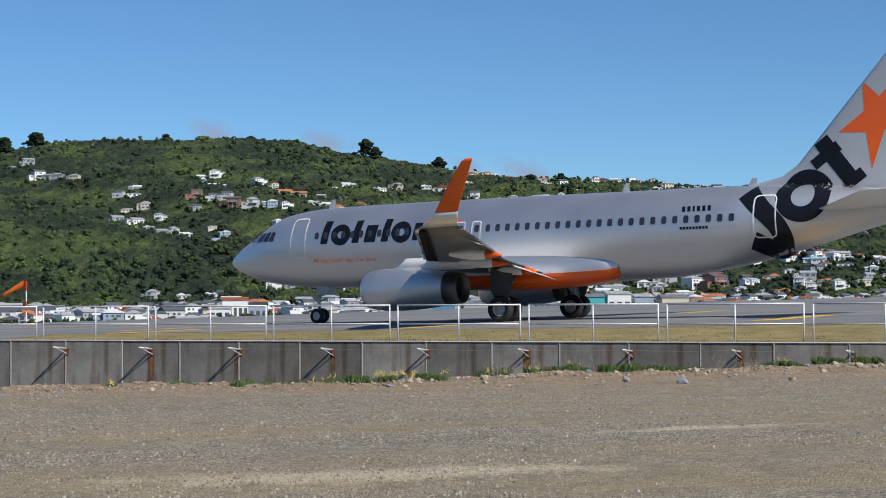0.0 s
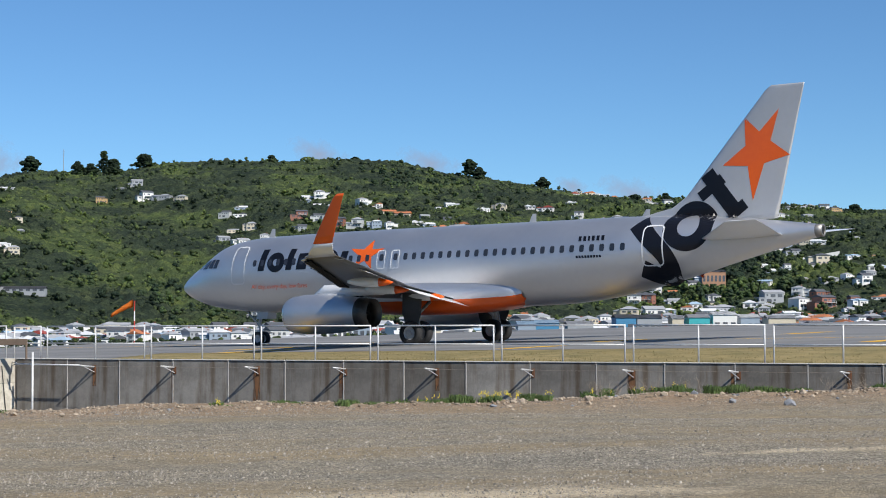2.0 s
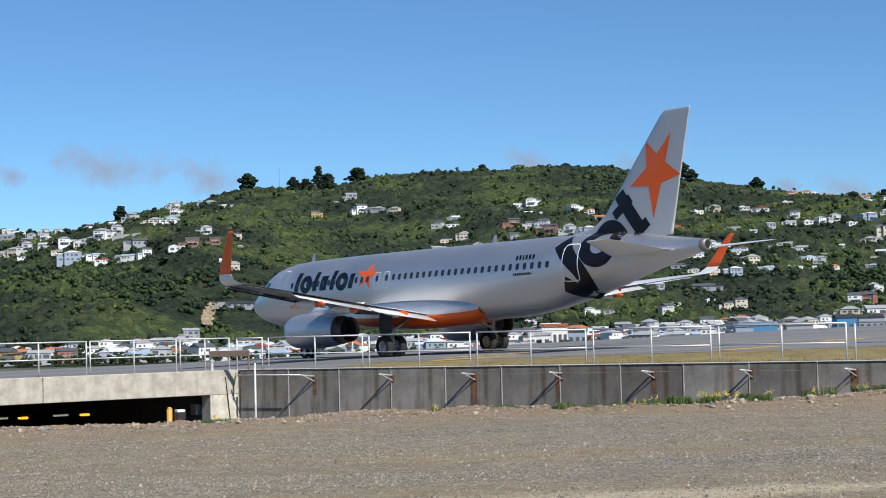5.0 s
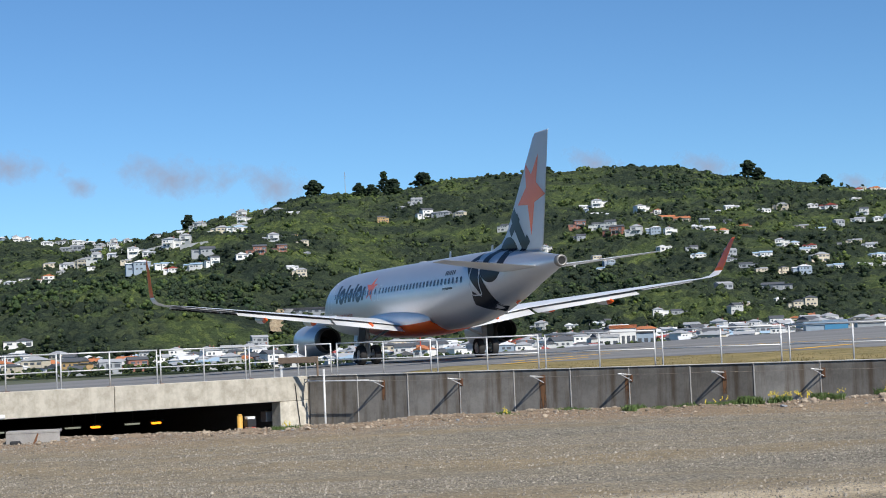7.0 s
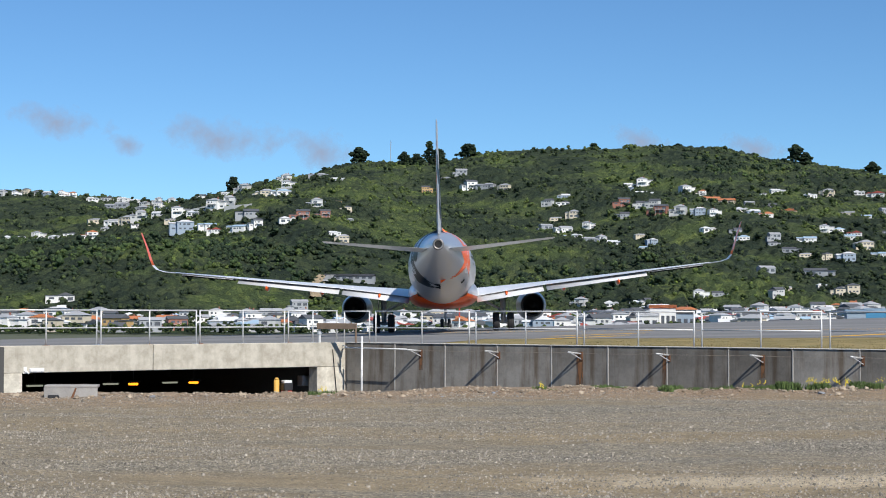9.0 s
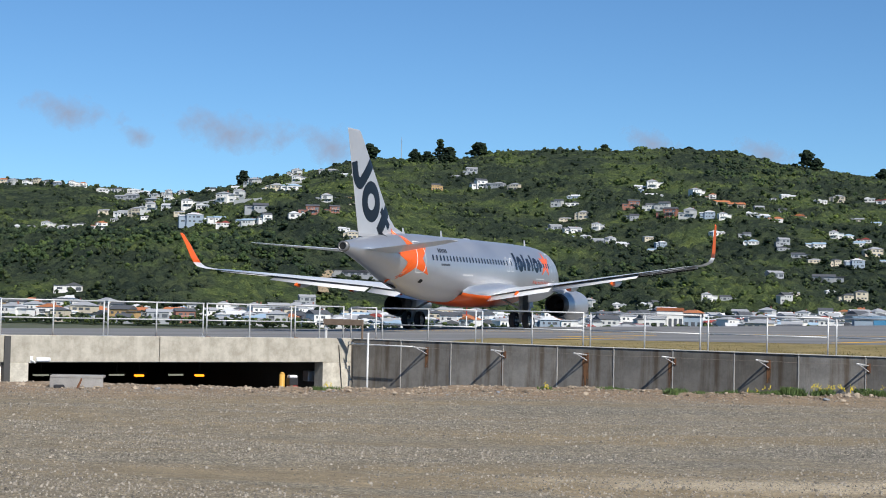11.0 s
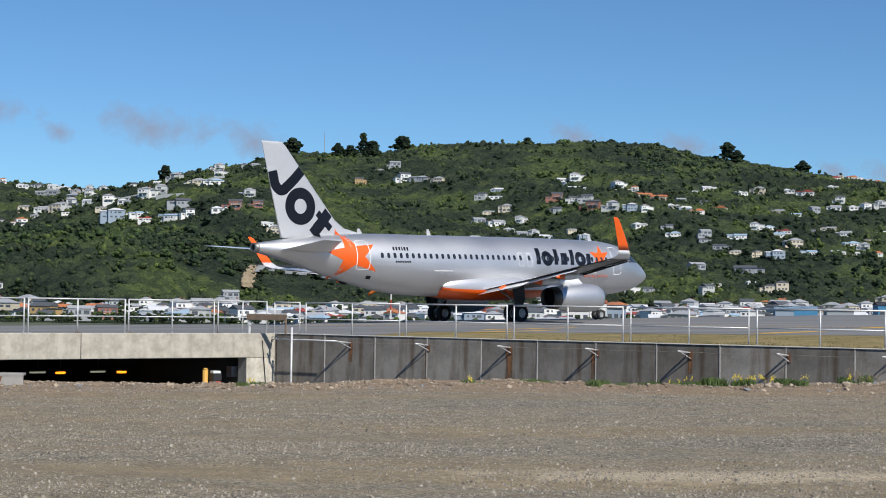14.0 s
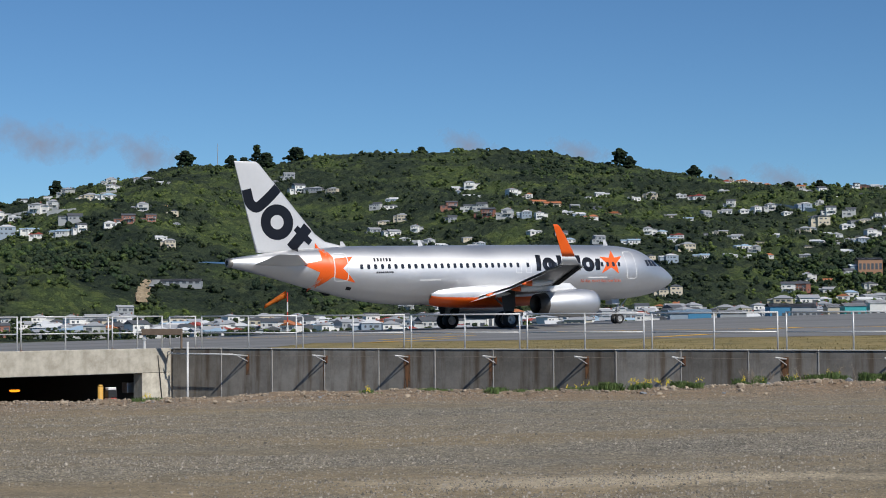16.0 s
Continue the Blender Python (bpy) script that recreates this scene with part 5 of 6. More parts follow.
def grey_shaded_below(ob):
    """Grey paint on the lower skin of a wing, darkened further for its shade."""
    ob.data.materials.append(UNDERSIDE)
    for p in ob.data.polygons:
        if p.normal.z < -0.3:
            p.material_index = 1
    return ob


def course(ss, vs, s):
    """Smooth body line, blunt at the nose."""
    q = [math.sqrt(a - NOSE) for a in ss]
    return spline(q, vs, math.sqrt(max(0.0, s - NOSE)))


def body(s):
    return course(TOP_S, TOP_Z, s), course(BOT_S, BOT_Z, s), max(0.0, course(HALF_S, HALF_Y, s))


FIN_LE = [(5.60, 26.9), (5.85, 28.3), (6.2, 29.9), (6.7, 30.65), (11.35, 34.72), (11.52, 34.98)]


def fin_span(z):
    zs = [p[0] for p in FIN_LE]
    return float(np.interp(z, zs, [p[1] for p in FIN_LE])), 35.15 + (z - 5.6) / 5.92 * 1.42


def foil(c):
    """Half thickness of a slim section of unit chord, 0 at the edges."""
    c = min(max(c, 0.0), 1.0)
    return 1.48 * math.sqrt(c) - 0.63 * c - 1.758 * c ** 2 + 1.4215 * c ** 3 - 0.5075 * c ** 4


def fin_half(s, z):
    a, b = fin_span(z)
    if s <= a or s >= b or z < 5.5:
        return 0.0
    thick = min(0.62, 0.105 * (b - a))
    return 0.5 * thick * 2 * foil((s - a) / (b - a)) * 0.5


def skin(s, z):
    """How far out the flank lies."""
    t, b, w = body(s)
    c, h = (t + b) / 2, (t - b) / 2
    k = (z - c) / max(h, 1e-3)
    y = w * math.sqrt(max(0.0, 1 - k * k)) if abs(k) < 1 else 0.0
    return max(y, fin_half(s, z))


def air(s, y, z):
    return (MAIN - s, y, z)


def on_flank(side, proud=0.012):
    def at(s, z):
        # push out along the skin's normal
        e = 0.03
        y = skin(s, z)
        ds, dz = (skin(s + e, z) - skin(s - e, z)) / (2 * e), (skin(s, z + e) - skin(s, z - e)) / (2 * e)
        ds, dz = max(-3, min(3, ds)), max(-3, min(3, dz))
        k = proud / math.sqrt(1 + ds * ds + dz * dz)
        return air(s - ds * k, side * (y + k), z - dz * k)
    return at


def patch(bm, at, corners, n=6, m=6):
    """A four-sided shape laid on a surface."""
    a, b, c, d = [Vector(p) for p in corners]
    sheet(bm, [[at(*(a.lerp(b, i / n)).lerp(d.lerp(c, i / n), j / m)) for i in range(n + 1)] for j in range(m + 1)])


def ring(bm, at, centre, r0, r1, squash=1.0, lean=0.0, a0=0.0, a1=360.0, n=36, m=4):
    """A round band laid on a surface."""
    c, s = math.cos(radians(lean)), math.sin(radians(lean))
    rows = []
    for i in range(n + 1):
        a = radians(a0 + (a1 - a0) * i / n)
        r = []
        for j in range(m + 1):
            k = r0 + (r1 - r0) * j / m
            u, v = k * math.cos(a) * squash, k * math.sin(a)
            r.append(at(centre[0] + c * u - s * v, centre[1] + s * u + c * v))
        rows.append(r)
    sheet(bm, rows)


def band(bm, at, pts, w):
    """A broad stroke laid on a surface along smoothed points."""
    ts = list(range(len(pts)))
    n = 10 * (len(pts) - 1)
    line = [Vector((spline(ts, [p[0] for p in pts], k / 10), spline(ts, [p[1] for p in pts], k / 10))) for k in range(n + 1)]
    rows = []
    for k, p in enumerate(line):
        d = (line[min(k + 1, n)] - line[max(k - 1, 0)]).normalized()
        q = Vector((-d.y, d.x)) * (w / 2)
        rows.append([at(*(p + q * (j / 3 - 1))) for j in range(7)])
    sheet(bm, rows)


def star(bm, at, tips):
    """A five-pointed star laid on a surface, given by its tips."""
    tips = [Vector(p) for p in tips]
    c, n = sum(tips, Vector((0, 0))) / 5, 7
    pts = []
    for k in range(5):
        pts += [tips[k], c + ((tips[k] + tips[(k + 1) % 5]) / 2 - c) * 0.49]
    for k in range(10):
        a, b = pts[k], pts[(k + 1) % 10]
        sheet(bm, [[at(*(c.lerp(a.lerp(b, j / n), i / n))) for j in range(n + 1)] for i in range(n + 1)])
    bmesh.ops.remove_doubles(bm, verts=bm.verts[:], dist=0.002)


def outline(bm, at, s0, s1, z0, z1, w):
    """A rounded frame laid on a surface."""
    pts = []
    r = min(s1 - s0, z1 - z0) * 0.22
    for cx, cz, a0 in ((s1 - r, z1 - r, 0), (s0 + r, z1 - r, 90), (s0 + r, z0 + r, 180), (s1 - r, z0 + r, 270)):
        pts += [(cx, cz, a0 + 30 * k) for k in range(4)]
    loop = []
    for i, (cx, cz, a) in enumerate(pts):
        nx = pts[(i + 1) % len(pts)]
        loop.append((cx, cz, a))
        if (i % 4) == 3:
            for k in range(1, 8):
                u = k / 8
                loop.append((cx + (nx[0] - cx) * u, cz + (nx[1] - cz) * u, a))
    rows = []
    for cx, cz, a in loop + loop[:1]:
        c, s = math.cos(radians(a)), math.sin(radians(a))
        rows.append([at(cx + c * (r - w), cz + s * (r - w)), at(cx + c * r, cz + s * r)])
    sheet(bm, rows)


def section(le, chord, thick, normal, twist=0.0, camber=0.0, n=9):
    """A wing section: points round it, from the leading edge over the top and back below."""
    nv, ct, st = Vector(normal), math.cos(radians(twist)), math.sin(radians(twist))
    pts = []
    for sgn in (1, -1):
        ks = range(n + 1) if sgn == 1 else range(n - 1, 0, -1)
        for k in ks:
            c = (1 - math.cos(math.pi * k / n)) / 2
            h = sgn * foil(c) * thick * 0.5 * 2 * 0.5 * chord + camber * chord * math.sin(math.pi * c)
            pts.append(Vector(le) + Vector((-1, 0, 0)) * (c * chord * ct) + nv * (h - c * chord * st))
    return pts


def loft(bm, secs, cap=True):
    vs = sheet(bm, secs, True)
    if cap:
        for r in (vs[0], vs[-1]):
            try:
                bm.faces.new(r)
            except ValueError:
                pass


def lathe(bm, prof, axis_x=True, seg=28, at=(0, 0, 0)):
    """Turns (along, radius) pairs about the x axis (or the y axis)."""
    rows = []
    for u, r in prof:
        row = []
        for k in range(seg):
            a = 2 * math.pi * k / seg
            p = (u, r * math.cos(a), r * math.sin(a)) if axis_x else (r * math.cos(a), u, r * math.sin(a))
            row.append((p[0] + at[0], p[1] + at[1], p[2] + at[2]))
        rows.append(row)
    sheet(bm, rows, True)


WHEELS = []


def build_wheel(parent, s, y, r, w):
    root_bm = bmesh.new()
    lathe(root_bm, [(-w * 0.36, r * 0.55), (-w * 0.48, r * 0.72), (-w * 0.5, r * 0.85), (-w * 0.40, r * 0.97), (-w * 0.2, r), (0, r * 1.0), (w * 0.2, r),
                    (w * 0.40, r * 0.97), (w * 0.5, r * 0.85), (w * 0.48, r * 0.72), (w * 0.36, r * 0.55)], False, 28)
    wheel = part("wheel", root_bm, TYRE, parent, "black rubber tyre", True)
    wheel.location = air(s, y, r)
    bm = bmesh.new()
    lathe(bm, [(-w * 0.36, r * 0.56), (-w * 0.30, r * 0.46), (-w * 0.16, r * 0.40), (-w * 0.18, r * 0.16), (-w * 0.38, r * 0.14), (-w * 0.38, 0.001)], False, 20)
    lathe(bm, [(w * 0.36, r * 0.56), (w * 0.30, r * 0.46), (w * 0.16, r * 0.40), (w * 0.18, r * 0.16), (w * 0.38, r * 0.14), (w * 0.38, 0.001)], False, 20)
    for k in range(7):
        a = 2 * math.pi * k / 7
        for sy in (-1, 1):
            box(bm, math.cos(a) * r * 0.30, sy * w * 0.17, math.sin(a) * r * 0.30 - 0.02, 0.05, 0.03, 0.05)
    part("rim", bm, HUB, wheel, "grey metal hub")
    WHEELS.append((wheel, r))


def build_airliner():
    jet = new("airliner")
    # fuselage
    bm = bmesh.new()
    ss = [NOSE + 0.002, NOSE + 0.03, NOSE + 0.1, NOSE + 0.22] + list(np.linspace(0.1, 7.5, 30)) + list(np.linspace(8.2, 23.5, 16)) + list(np.linspace(24, 36.95, 34))
    rows = []
    for s in ss:
        t, b, w = body(s)
        c, h = (t + b) / 2, (t - b) / 2
        rows.append([air(s, w * math.sin(a), c + h * math.cos(a)) for a in np.linspace(0, 2 * math.pi, 57)[:-1]])
    sheet(bm, rows, True)
    part("fuselage", bm, SILVER, jet, "glossy silver-grey fuselage", True)
    bm = bmesh.new()
    lathe(bm, [(0.0, 0.31), (-0.32, 0.29), (-0.32, 0.20), (0.1, 0.18), (0.1, 0.001)], True, 24, air(36.93, 0, 4.81))
    part("exhaust_outlet", bm, BURNT, jet, "bare metal exhaust ring in the tail cone", True)
    bm = bmesh.new()
    lathe(bm, [(-0.30, 0.19), (-0.28, 0.0005)], True, 20, air(36.93, 0, 4.81))
    part("exhaust_hole", bm, HOLLOW_SHADE, jet)
    # cockpit panes
    for side in (-1, 1):
        at = on_flank(side, 0.014)
        for q in (((1.95, 4.24), (2.45, 4.26), (2.68, 4.72), (2.26, 4.68)), ((2.53, 4.27), (2.94, 4.27), (3.08, 4.74), (2.76, 4.73)), ((3.02, 4.27), (3.33, 4.25), (3.46, 4.70), (3.16, 4.74))):
            bm = bmesh.new()
            patch(bm, at, q, 4, 4)
            part("cockpit_window", bm, CABIN, jet, "dark cockpit pane")
    bm = bmesh.new()
    for sgn in (-1, 1):
        rows = []
        for i in range(5):
            r = []
            for j in range(5):
                s, u = 1.42 + 0.66 * i / 4, 0.06 + 0.80 * j / 4
                t, b, w = body(s)
                c, h = (t + b) / 2, (t - b) / 2
                ang = u * 0.95
                r.append(air(s, sgn * (w * math.sin(ang) + 0.01), c + h * math.cos(ang) + 0.016))
            rows.append(r)
        sheet(bm, rows)
    part("windshield", bm, CABIN, jet, "dark front windshield panes")
    # cabin windows, doors and overwing exits on both flanks
    for side in (-1, 1):
        at = on_flank(side, 0.010)
        for s in [6.23 + 0.533 * k for k in range(15)] + [14.58, 15.45] + [16.06 + 0.5243 * k for k in range(24)]:
            bm = bmesh.new()
            z0, z1 = 4.25, 4.59
            patch(bm, at, ((s - 0.09, z0), (s + 0.09, z0), (s + 0.09, z1), (s - 0.09, z1)), 2, 3)
            patch(bm, at, ((s - 0.12, z0 + 0.07), (s - 0.09, z0 + 0.02), (s - 0.09, z1 - 0.02), (s - 0.12, z1 - 0.07)), 1, 3)
            patch(bm, at, ((s + 0.09, z0 + 0.02), (s + 0.12, z0 + 0.07), (s + 0.12, z1 - 0.07), (s + 0.09, z1 - 0.02)), 1, 3)
            part("cabin_window", bm, CABIN, jet)
        at2 = on_flank(side, 0.016)
        for s0, s1, z0, z1, w in ((4.57, 5.55, 3.32, 5.36, 0.06), (29.06, 30.08, 3.46, 5.36, 0.06), (14.30, 14.82, 3.83, 4.78, 0.05), (15.17, 15.69, 3.83, 4.78, 0.05)):
            bm = bmesh.new()
            outline(bm, at2, s0, s1, z0, z1, w)
            part("door_outline", bm, TRIM, jet, "white painted door outline")
    # livery: a row of plain dark shapes with an orange star, and big shapes on the tail
    for side in (1, -1):
        at = on_flank(side, 0.007)
        first = 6.15 if side == 1 else 14.2
        step = 1 if side == 1 else -1
        lean = 0.16 * step
        # along, width, top: slanting bars, with two rings among them
        for u, w, z1 in ((0.32, 0.42, 5.14), (0.98, 0.0, 0), (2.20, 0.40, 5.10), (2.92, 0.66, 4.84), (3.92, 0.40, 5.10), (4.55, 0.0, 0), (5.72, 0.42, 4.84)):
            bm = bmesh.new()
            if w:
                z0 = 3.99
                hi = lean * (z1 - z0)
                a, b = first + step * u, first + step * (u + w)
                patch(bm, at, ((a, z0), (b, z0), (b + hi, z1), (a + hi, z1)), 4, 9)
            else:
                ring(bm, at, (first + step * (u + 0.54), 4.42), 0.18, 0.53, 1.08)
            part("livery_shape", bm, INK, jet, "dark painted livery shape")
        bm = bmesh.new()
        star(bm, at, ((13.82, 5.36), (12.52, 4.95), (12.90, 4.02), (13.98, 3.86), (14.66, 4.89)) if side == 1 else
             ((6.50, 5.48), (7.87, 4.99), (7.94, 3.74), (6.33, 3.72), (5.78, 5.01)))
        part("livery_star", bm, ORANGE, jet, "orange painted star")
        # small bars for the registration and the type plate
        for s0, z0, h, ws in ((25.80, 4.76, 0.24, (0.15, 0.15, 0.10, 0.15, 0.15, 0.15)), (25.75, 3.96, 0.12, (0.11,) * 9)):
            s = s0
            bm = bmesh.new()
            for w in ws:
                patch(bm, at, ((s, z0), (s + w, z0), (s + w - 0.03, z0 + h), (s - 0.03, z0 + h)), 1, 2)
                s += w + (0.10 if h > 0.2 else 0.04)
            part("marking_strip", bm, INK, jet, "small dark marking strip")
        at = on_flank(side, 0.009)
        if side == 1:
            tail = (("tail_arc_shape", ((28.66, 5.52), (29.40, 4.75), (30.08, 4.00), (30.28, 3.35), (29.86, 2.95), (29.02, 3.36)), 0.84),
                    ("tail_bar_shape", ((31.72, 7.72), (33.16, 5.78)), 0.74), ("tail_bar_shape", ((32.54, 7.44), (31.38, 6.60)), 0.50),
                    ("tail_bar_shape", ((32.90, 5.72), (33.60, 6.22)), 0.50))
            hoop, badge = (31.15, 5.27, 0.50, 1.18), ((35.34, 10.44), (33.66, 10.15), (32.54, 8.00), (33.96, 6.30), (35.78, 8.31))
        else:
            tail = (("tail_arc_shape", ((33.40, 9.80), (34.35, 8.92), (35.00, 8.47), (35.46, 8.74), (35.62, 9.25), (35.72, 9.66)), 0.68),
                    ("tail_bar_shape", ((31.22, 7.18), (32.58, 5.74)), 0.76), ("tail_bar_shape", ((31.10, 6.12), (32.18, 7.12)), 0.46))
            hoop, badge = (33.54, 7.50, 0.48, 1.19), ((30.75, 6.12), (32.31, 4.64), (31.42, 2.83), (28.53, 3.36), (28.61, 5.12))
        for name, pts, w in tail:
            bm = bmesh.new()
            band(bm, at, pts, w)
            part(name, bm, INK, jet, "large dark painted livery shape")
        bm = bmesh.new()
        ring(bm, at, hoop[:2], hoop[2], hoop[3], 1.0, 0, 0, 360, 44, 6)
        part("tail_ring_shape", bm, INK, jet, "large dark ring livery shape")
        bm = bmesh.new()
        star(bm, at, badge)
        part("tail_star", bm, ORANGE, jet, "large orange painted star")
        # the small red slogan under the row of shapes
        words = bpy.data.curves.new("slogan", "FONT")
        words.body, words.size, words.extrude = "All day, every day, low fares", 0.33, 0.002
        carrier = new("slogan", words)
        bpy.context.view_layer.update()
        me = bpy.data.meshes.new_from_object(carrier.evaluated_get(bpy.context.evaluated_depsgraph_get()))
        bpy.data.objects.remove(carrier)
        me.materials.append(REDPAINT)
        slogan = new("slogan", me)
        slogan.parent = jet
        z = 3.05 if side == 1 else 3.12
        slogan.matrix_basis = Matrix.Translation(air(6.02 if side == 1 else 9.9, side * (skin(9.5, z + 0.2) + 0.012), z)) @ pose(0, 0, 0, 90, 0, 180 if side == 1 else 0)
        tagged(slogan, "small red slogan lettering", kind="stuff")
    # fin and tailplanes
    bm = bmesh.new()
    secs = []
    for z in (5.45, 5.7, 5.9, 6.2, 6.7, 7.6, 9.0, 10.4, 11.3, 11.45, 11.52):
        a, b = fin_span(z)
        thick = min(0.62, 0.105 * (b - a)) * (0.6 if z > 11.5 else 1)
        secs.append(section(air(a, 0, z), b - a, thick / (b - a), (0, 1, 0)))
    loft(bm, secs)
    part("fin", bm, FINPAINT, jet, "pale silver tail fin", True)
    for side in (-1, 1):
        bm = bmesh.new()
        secs = []
        for k in range(6):
            u = k / 5
            secs.append(section(air(31.4 + 3.75 * u, side * (0.5 + 5.6 * u), 4.58 + 0.50 * u), 4.1 - 2.65 * u, 0.10, (0, -0.09 * side, 1), -1.0))
        secs.append(section(air(35.35, side * 6.18, 5.09), 1.05, 0.03, (0, -0.09 * side, 1), -1.0))
        loft(bm, secs)
        part("tailplane", bm, WINGPAINT, jet, "pale grey tailplane", True)
    # wings, flaps, winglets
    for side in (1, -1):
        nrm = (0, -0.088 * side, 1)
        stations = ((1.0, 12.3, 6.7, 2.52, 0.15, 4.2), (1.95, 12.85, 6.15, 2.60, 0.15, 3.8), (4.2, 14.05, 5.0, 2.80, 0.13, 3.0), (6.4, 15.25, 3.9, 3.00, 0.12, 2.2),
                    (9.5, 16.95, 3.3, 3.28, 0.115, 1.5), (13.0, 18.85, 2.55, 3.62, 0.11, 0.8), (16.4, 20.7, 1.72, 3.95, 0.10, 0.0))
        bm = bmesh.new()
        loft(bm, [section(air(s, side * y, z), c, t, nrm, tw, 0.012) for y, s, c, z, t, tw in stations])
        grey_shaded_below(part("wing", bm, WINGPAINT, jet, "pale grey swept wing", True))
        lip = [(y, s, c, z, t, tw) for y, s, c, z, t, tw in stations if y > 1.9]
        for y0, y1 in ((2.2, 4.9), (6.6, 9.6), (9.7, 12.9), (13.0, 16.2)):
            bm = bmesh.new()
            secs = []
            for k in range(4):
                y = y0 + (y1 - y0) * k / 3
                s, c, z = (float(np.interp(y, [q[0] for q in lip], [q[j] for q in lip])) for j in (1, 2, 3))
                secs.append(section(air(s - 0.22, side * y, z - 0.10), 0.16 * c + 0.12, 0.30, nrm, -14, 0.05, 6))
            loft(bm, secs)
            slat = part("slat", bm, BARE, jet, "drooped metal leading edge slat", True)
            # ribs and sheet coloured black in place of the shade behind the slat
            bm = bmesh.new()
            for k in range(13):
                y = y0 + 0.1 + (y1 - y0 - 0.2) * k / 12
                s, c, z = (float(np.interp(y, [q[0] for q in lip], [q[j] for q in lip])) for j in (1, 2, 3))
                tube(bm, air(s - 0.05, side * y, z - 0.14), air(s + 0.10 * c + 0.12, side * y, z - 0.17), 0.035, seg=5)
            a1, a2 = y0 + 0.05, y1 - 0.05
            rows = []
            for y in (a1, (a1 + a2) / 2, a2):
                s, c, z = (float(np.interp(y, [q[0] for q in lip], [q[j] for q in lip])) for j in (1, 2, 3))
                rows.append([air(s - 0.02, side * y, z - 0.08), air(s + 0.05, side * y, z - 0.16), air(s + 0.10 * c + 0.1, side * y, z - 0.155)])
            sheet(bm, rows)
            part("slat_cove", bm, HOLLOW_SHADE, slat, "ribbed cove behind the slat, coloured dark as shade")
        for y0, y1, s0, s1, c0, c1, z0, z1 in ((2.1, 6.3, 18.40, 18.55, 1.50, 1.30, 2.30, 2.86), (6.5, 12.6, 18.60, 20.70, 1.25, 0.92, 2.88, 3.54), (12.9, 15.9, 20.85, 21.85, 0.65, 0.55, 3.56, 3.87)):
            bm = bmesh.new()
            loft(bm, [section(air(s0 + (s1 - s0) * u, side * (y0 + (y1 - y0) * u), z0 + (z1 - z0) * u), c0 + (c1 - c0) * u, 0.09, nrm, 19 if y0 < 12 else 7) for u in (0, 0.5, 1)])
            grey_shaded_below(part("flap" if y0 < 12 else "aileron", bm, WINGPAINT, jet, "", True))
        for y, s in ((4.0, 17.1), (7.6, 17.5), (10.9, 18.9)):
            zc = 2.45 + (y - 4.0) * 0.088
            bm = bmesh.new()
            rows = []
            for k in range(11):
                u = k / 10
                r = 0.23 * math.sin(math.pi * min(1, u * 0.92 + 0.06)) ** 0.7
                rows.append([air(s + 2.5 * u, side * y + r * 0.62 * math.cos(a), zc - 0.10 * u - 0.05 + r * math.sin(a)) for a in np.linspace(0, 2 * math.pi, 11)[:-1]])
            loft(bm, rows[:8])
            fairing = part("flap_fairing", bm, WINGPAINT, jet, "", True)
            bm = bmesh.new()
            loft(bm, rows[7:])
            part("fairing_tip", bm, ORANGE, fairing, "orange fairing tip", True)
        # winglet: pale root, orange blade
        blade = []
        for y, s, c, z, phi in ((16.4, 20.7, 1.72, 3.95, 5), (17.0, 21.37, 1.36, 4.02, 14), (17.42, 21.78, 1.17, 4.16, 36), (17.62, 22.10, 0.98, 4.42, 62), (17.72, 22.34, 0.91, 4.76, 76),
                                (17.90, 22.98, 0.68, 5.62, 80), (18.06, 23.52, 0.46, 6.25, 81), (18.08, 23.72, 0.32, 6.36, 81)):
            p = radians(phi)
            blade.append(section(air(s, side * y, z), c, 0.09, (0, -side * math.sin(p), math.cos(p))))
        bm = bmesh.new()
        loft(bm, blade[:4])
        root = part("winglet", bm, WINGPAINT, jet, "upswept winglet with an orange blade", True)
        bm = bmesh.new()
        loft(bm, blade[3:])
        part("winglet_blade", bm, ORANGE, root, "orange winglet blade", True)
        # engine
        ey, ez = side * 5.75, 1.60
        bm = bmesh.new()
        lathe(bm, [(MAIN - a, r) for a, r in ((11.72, 0.81), (11.95, 0.90), (12.6, 0.98), (13.6, 0.985), (14.7, 0.93), (15.5, 0.83), (15.95, 0.77))], True, 40, (0, ey, ez))
        nac = part("engine", bm, SILVER, jet, "silver engine nacelle", True)
        bm = bmesh.new()
        lathe(bm, [(MAIN - a, r) for a, r in ((12.4, 0.70), (11.9, 0.70), (11.70, 0.73), (11.65, 0.77), (11.70, 0.815), (11.80, 0.855))], True, 36, (0, ey, ez))
        part("inlet_lip", bm, BARE, nac, "polished inlet lip", True)
        bm = bmesh.new()
        lathe(bm, [(MAIN - a, r) for a, r in ((12.4, 0.715), (12.6, 0.25), (12.1, 0.02))], True, 30, (0, ey, ez))
        part("fan", bm, HOLLOW_SHADE, nac, "dark fan")
        bm = bmesh.new()
        lathe(bm, [(MAIN - a, r) for a, r in ((15.95, 0.775), (16.7, 0.68), (16.7, 0.655), (15.95, 0.70))], True, 36, (0, ey, ez))
        part("nozzle", bm, NOZZLE, nac, "dark metal nozzle ring", True)
        bm = bmesh.new()
        lathe(bm, [(MAIN - a, r) for a, r in ((16.0, 0.70), (15.3, 0.55), (15.3, 0.3), (16.1, 0.18), (16.45, 0.01))], True, 24, (0, ey, ez))
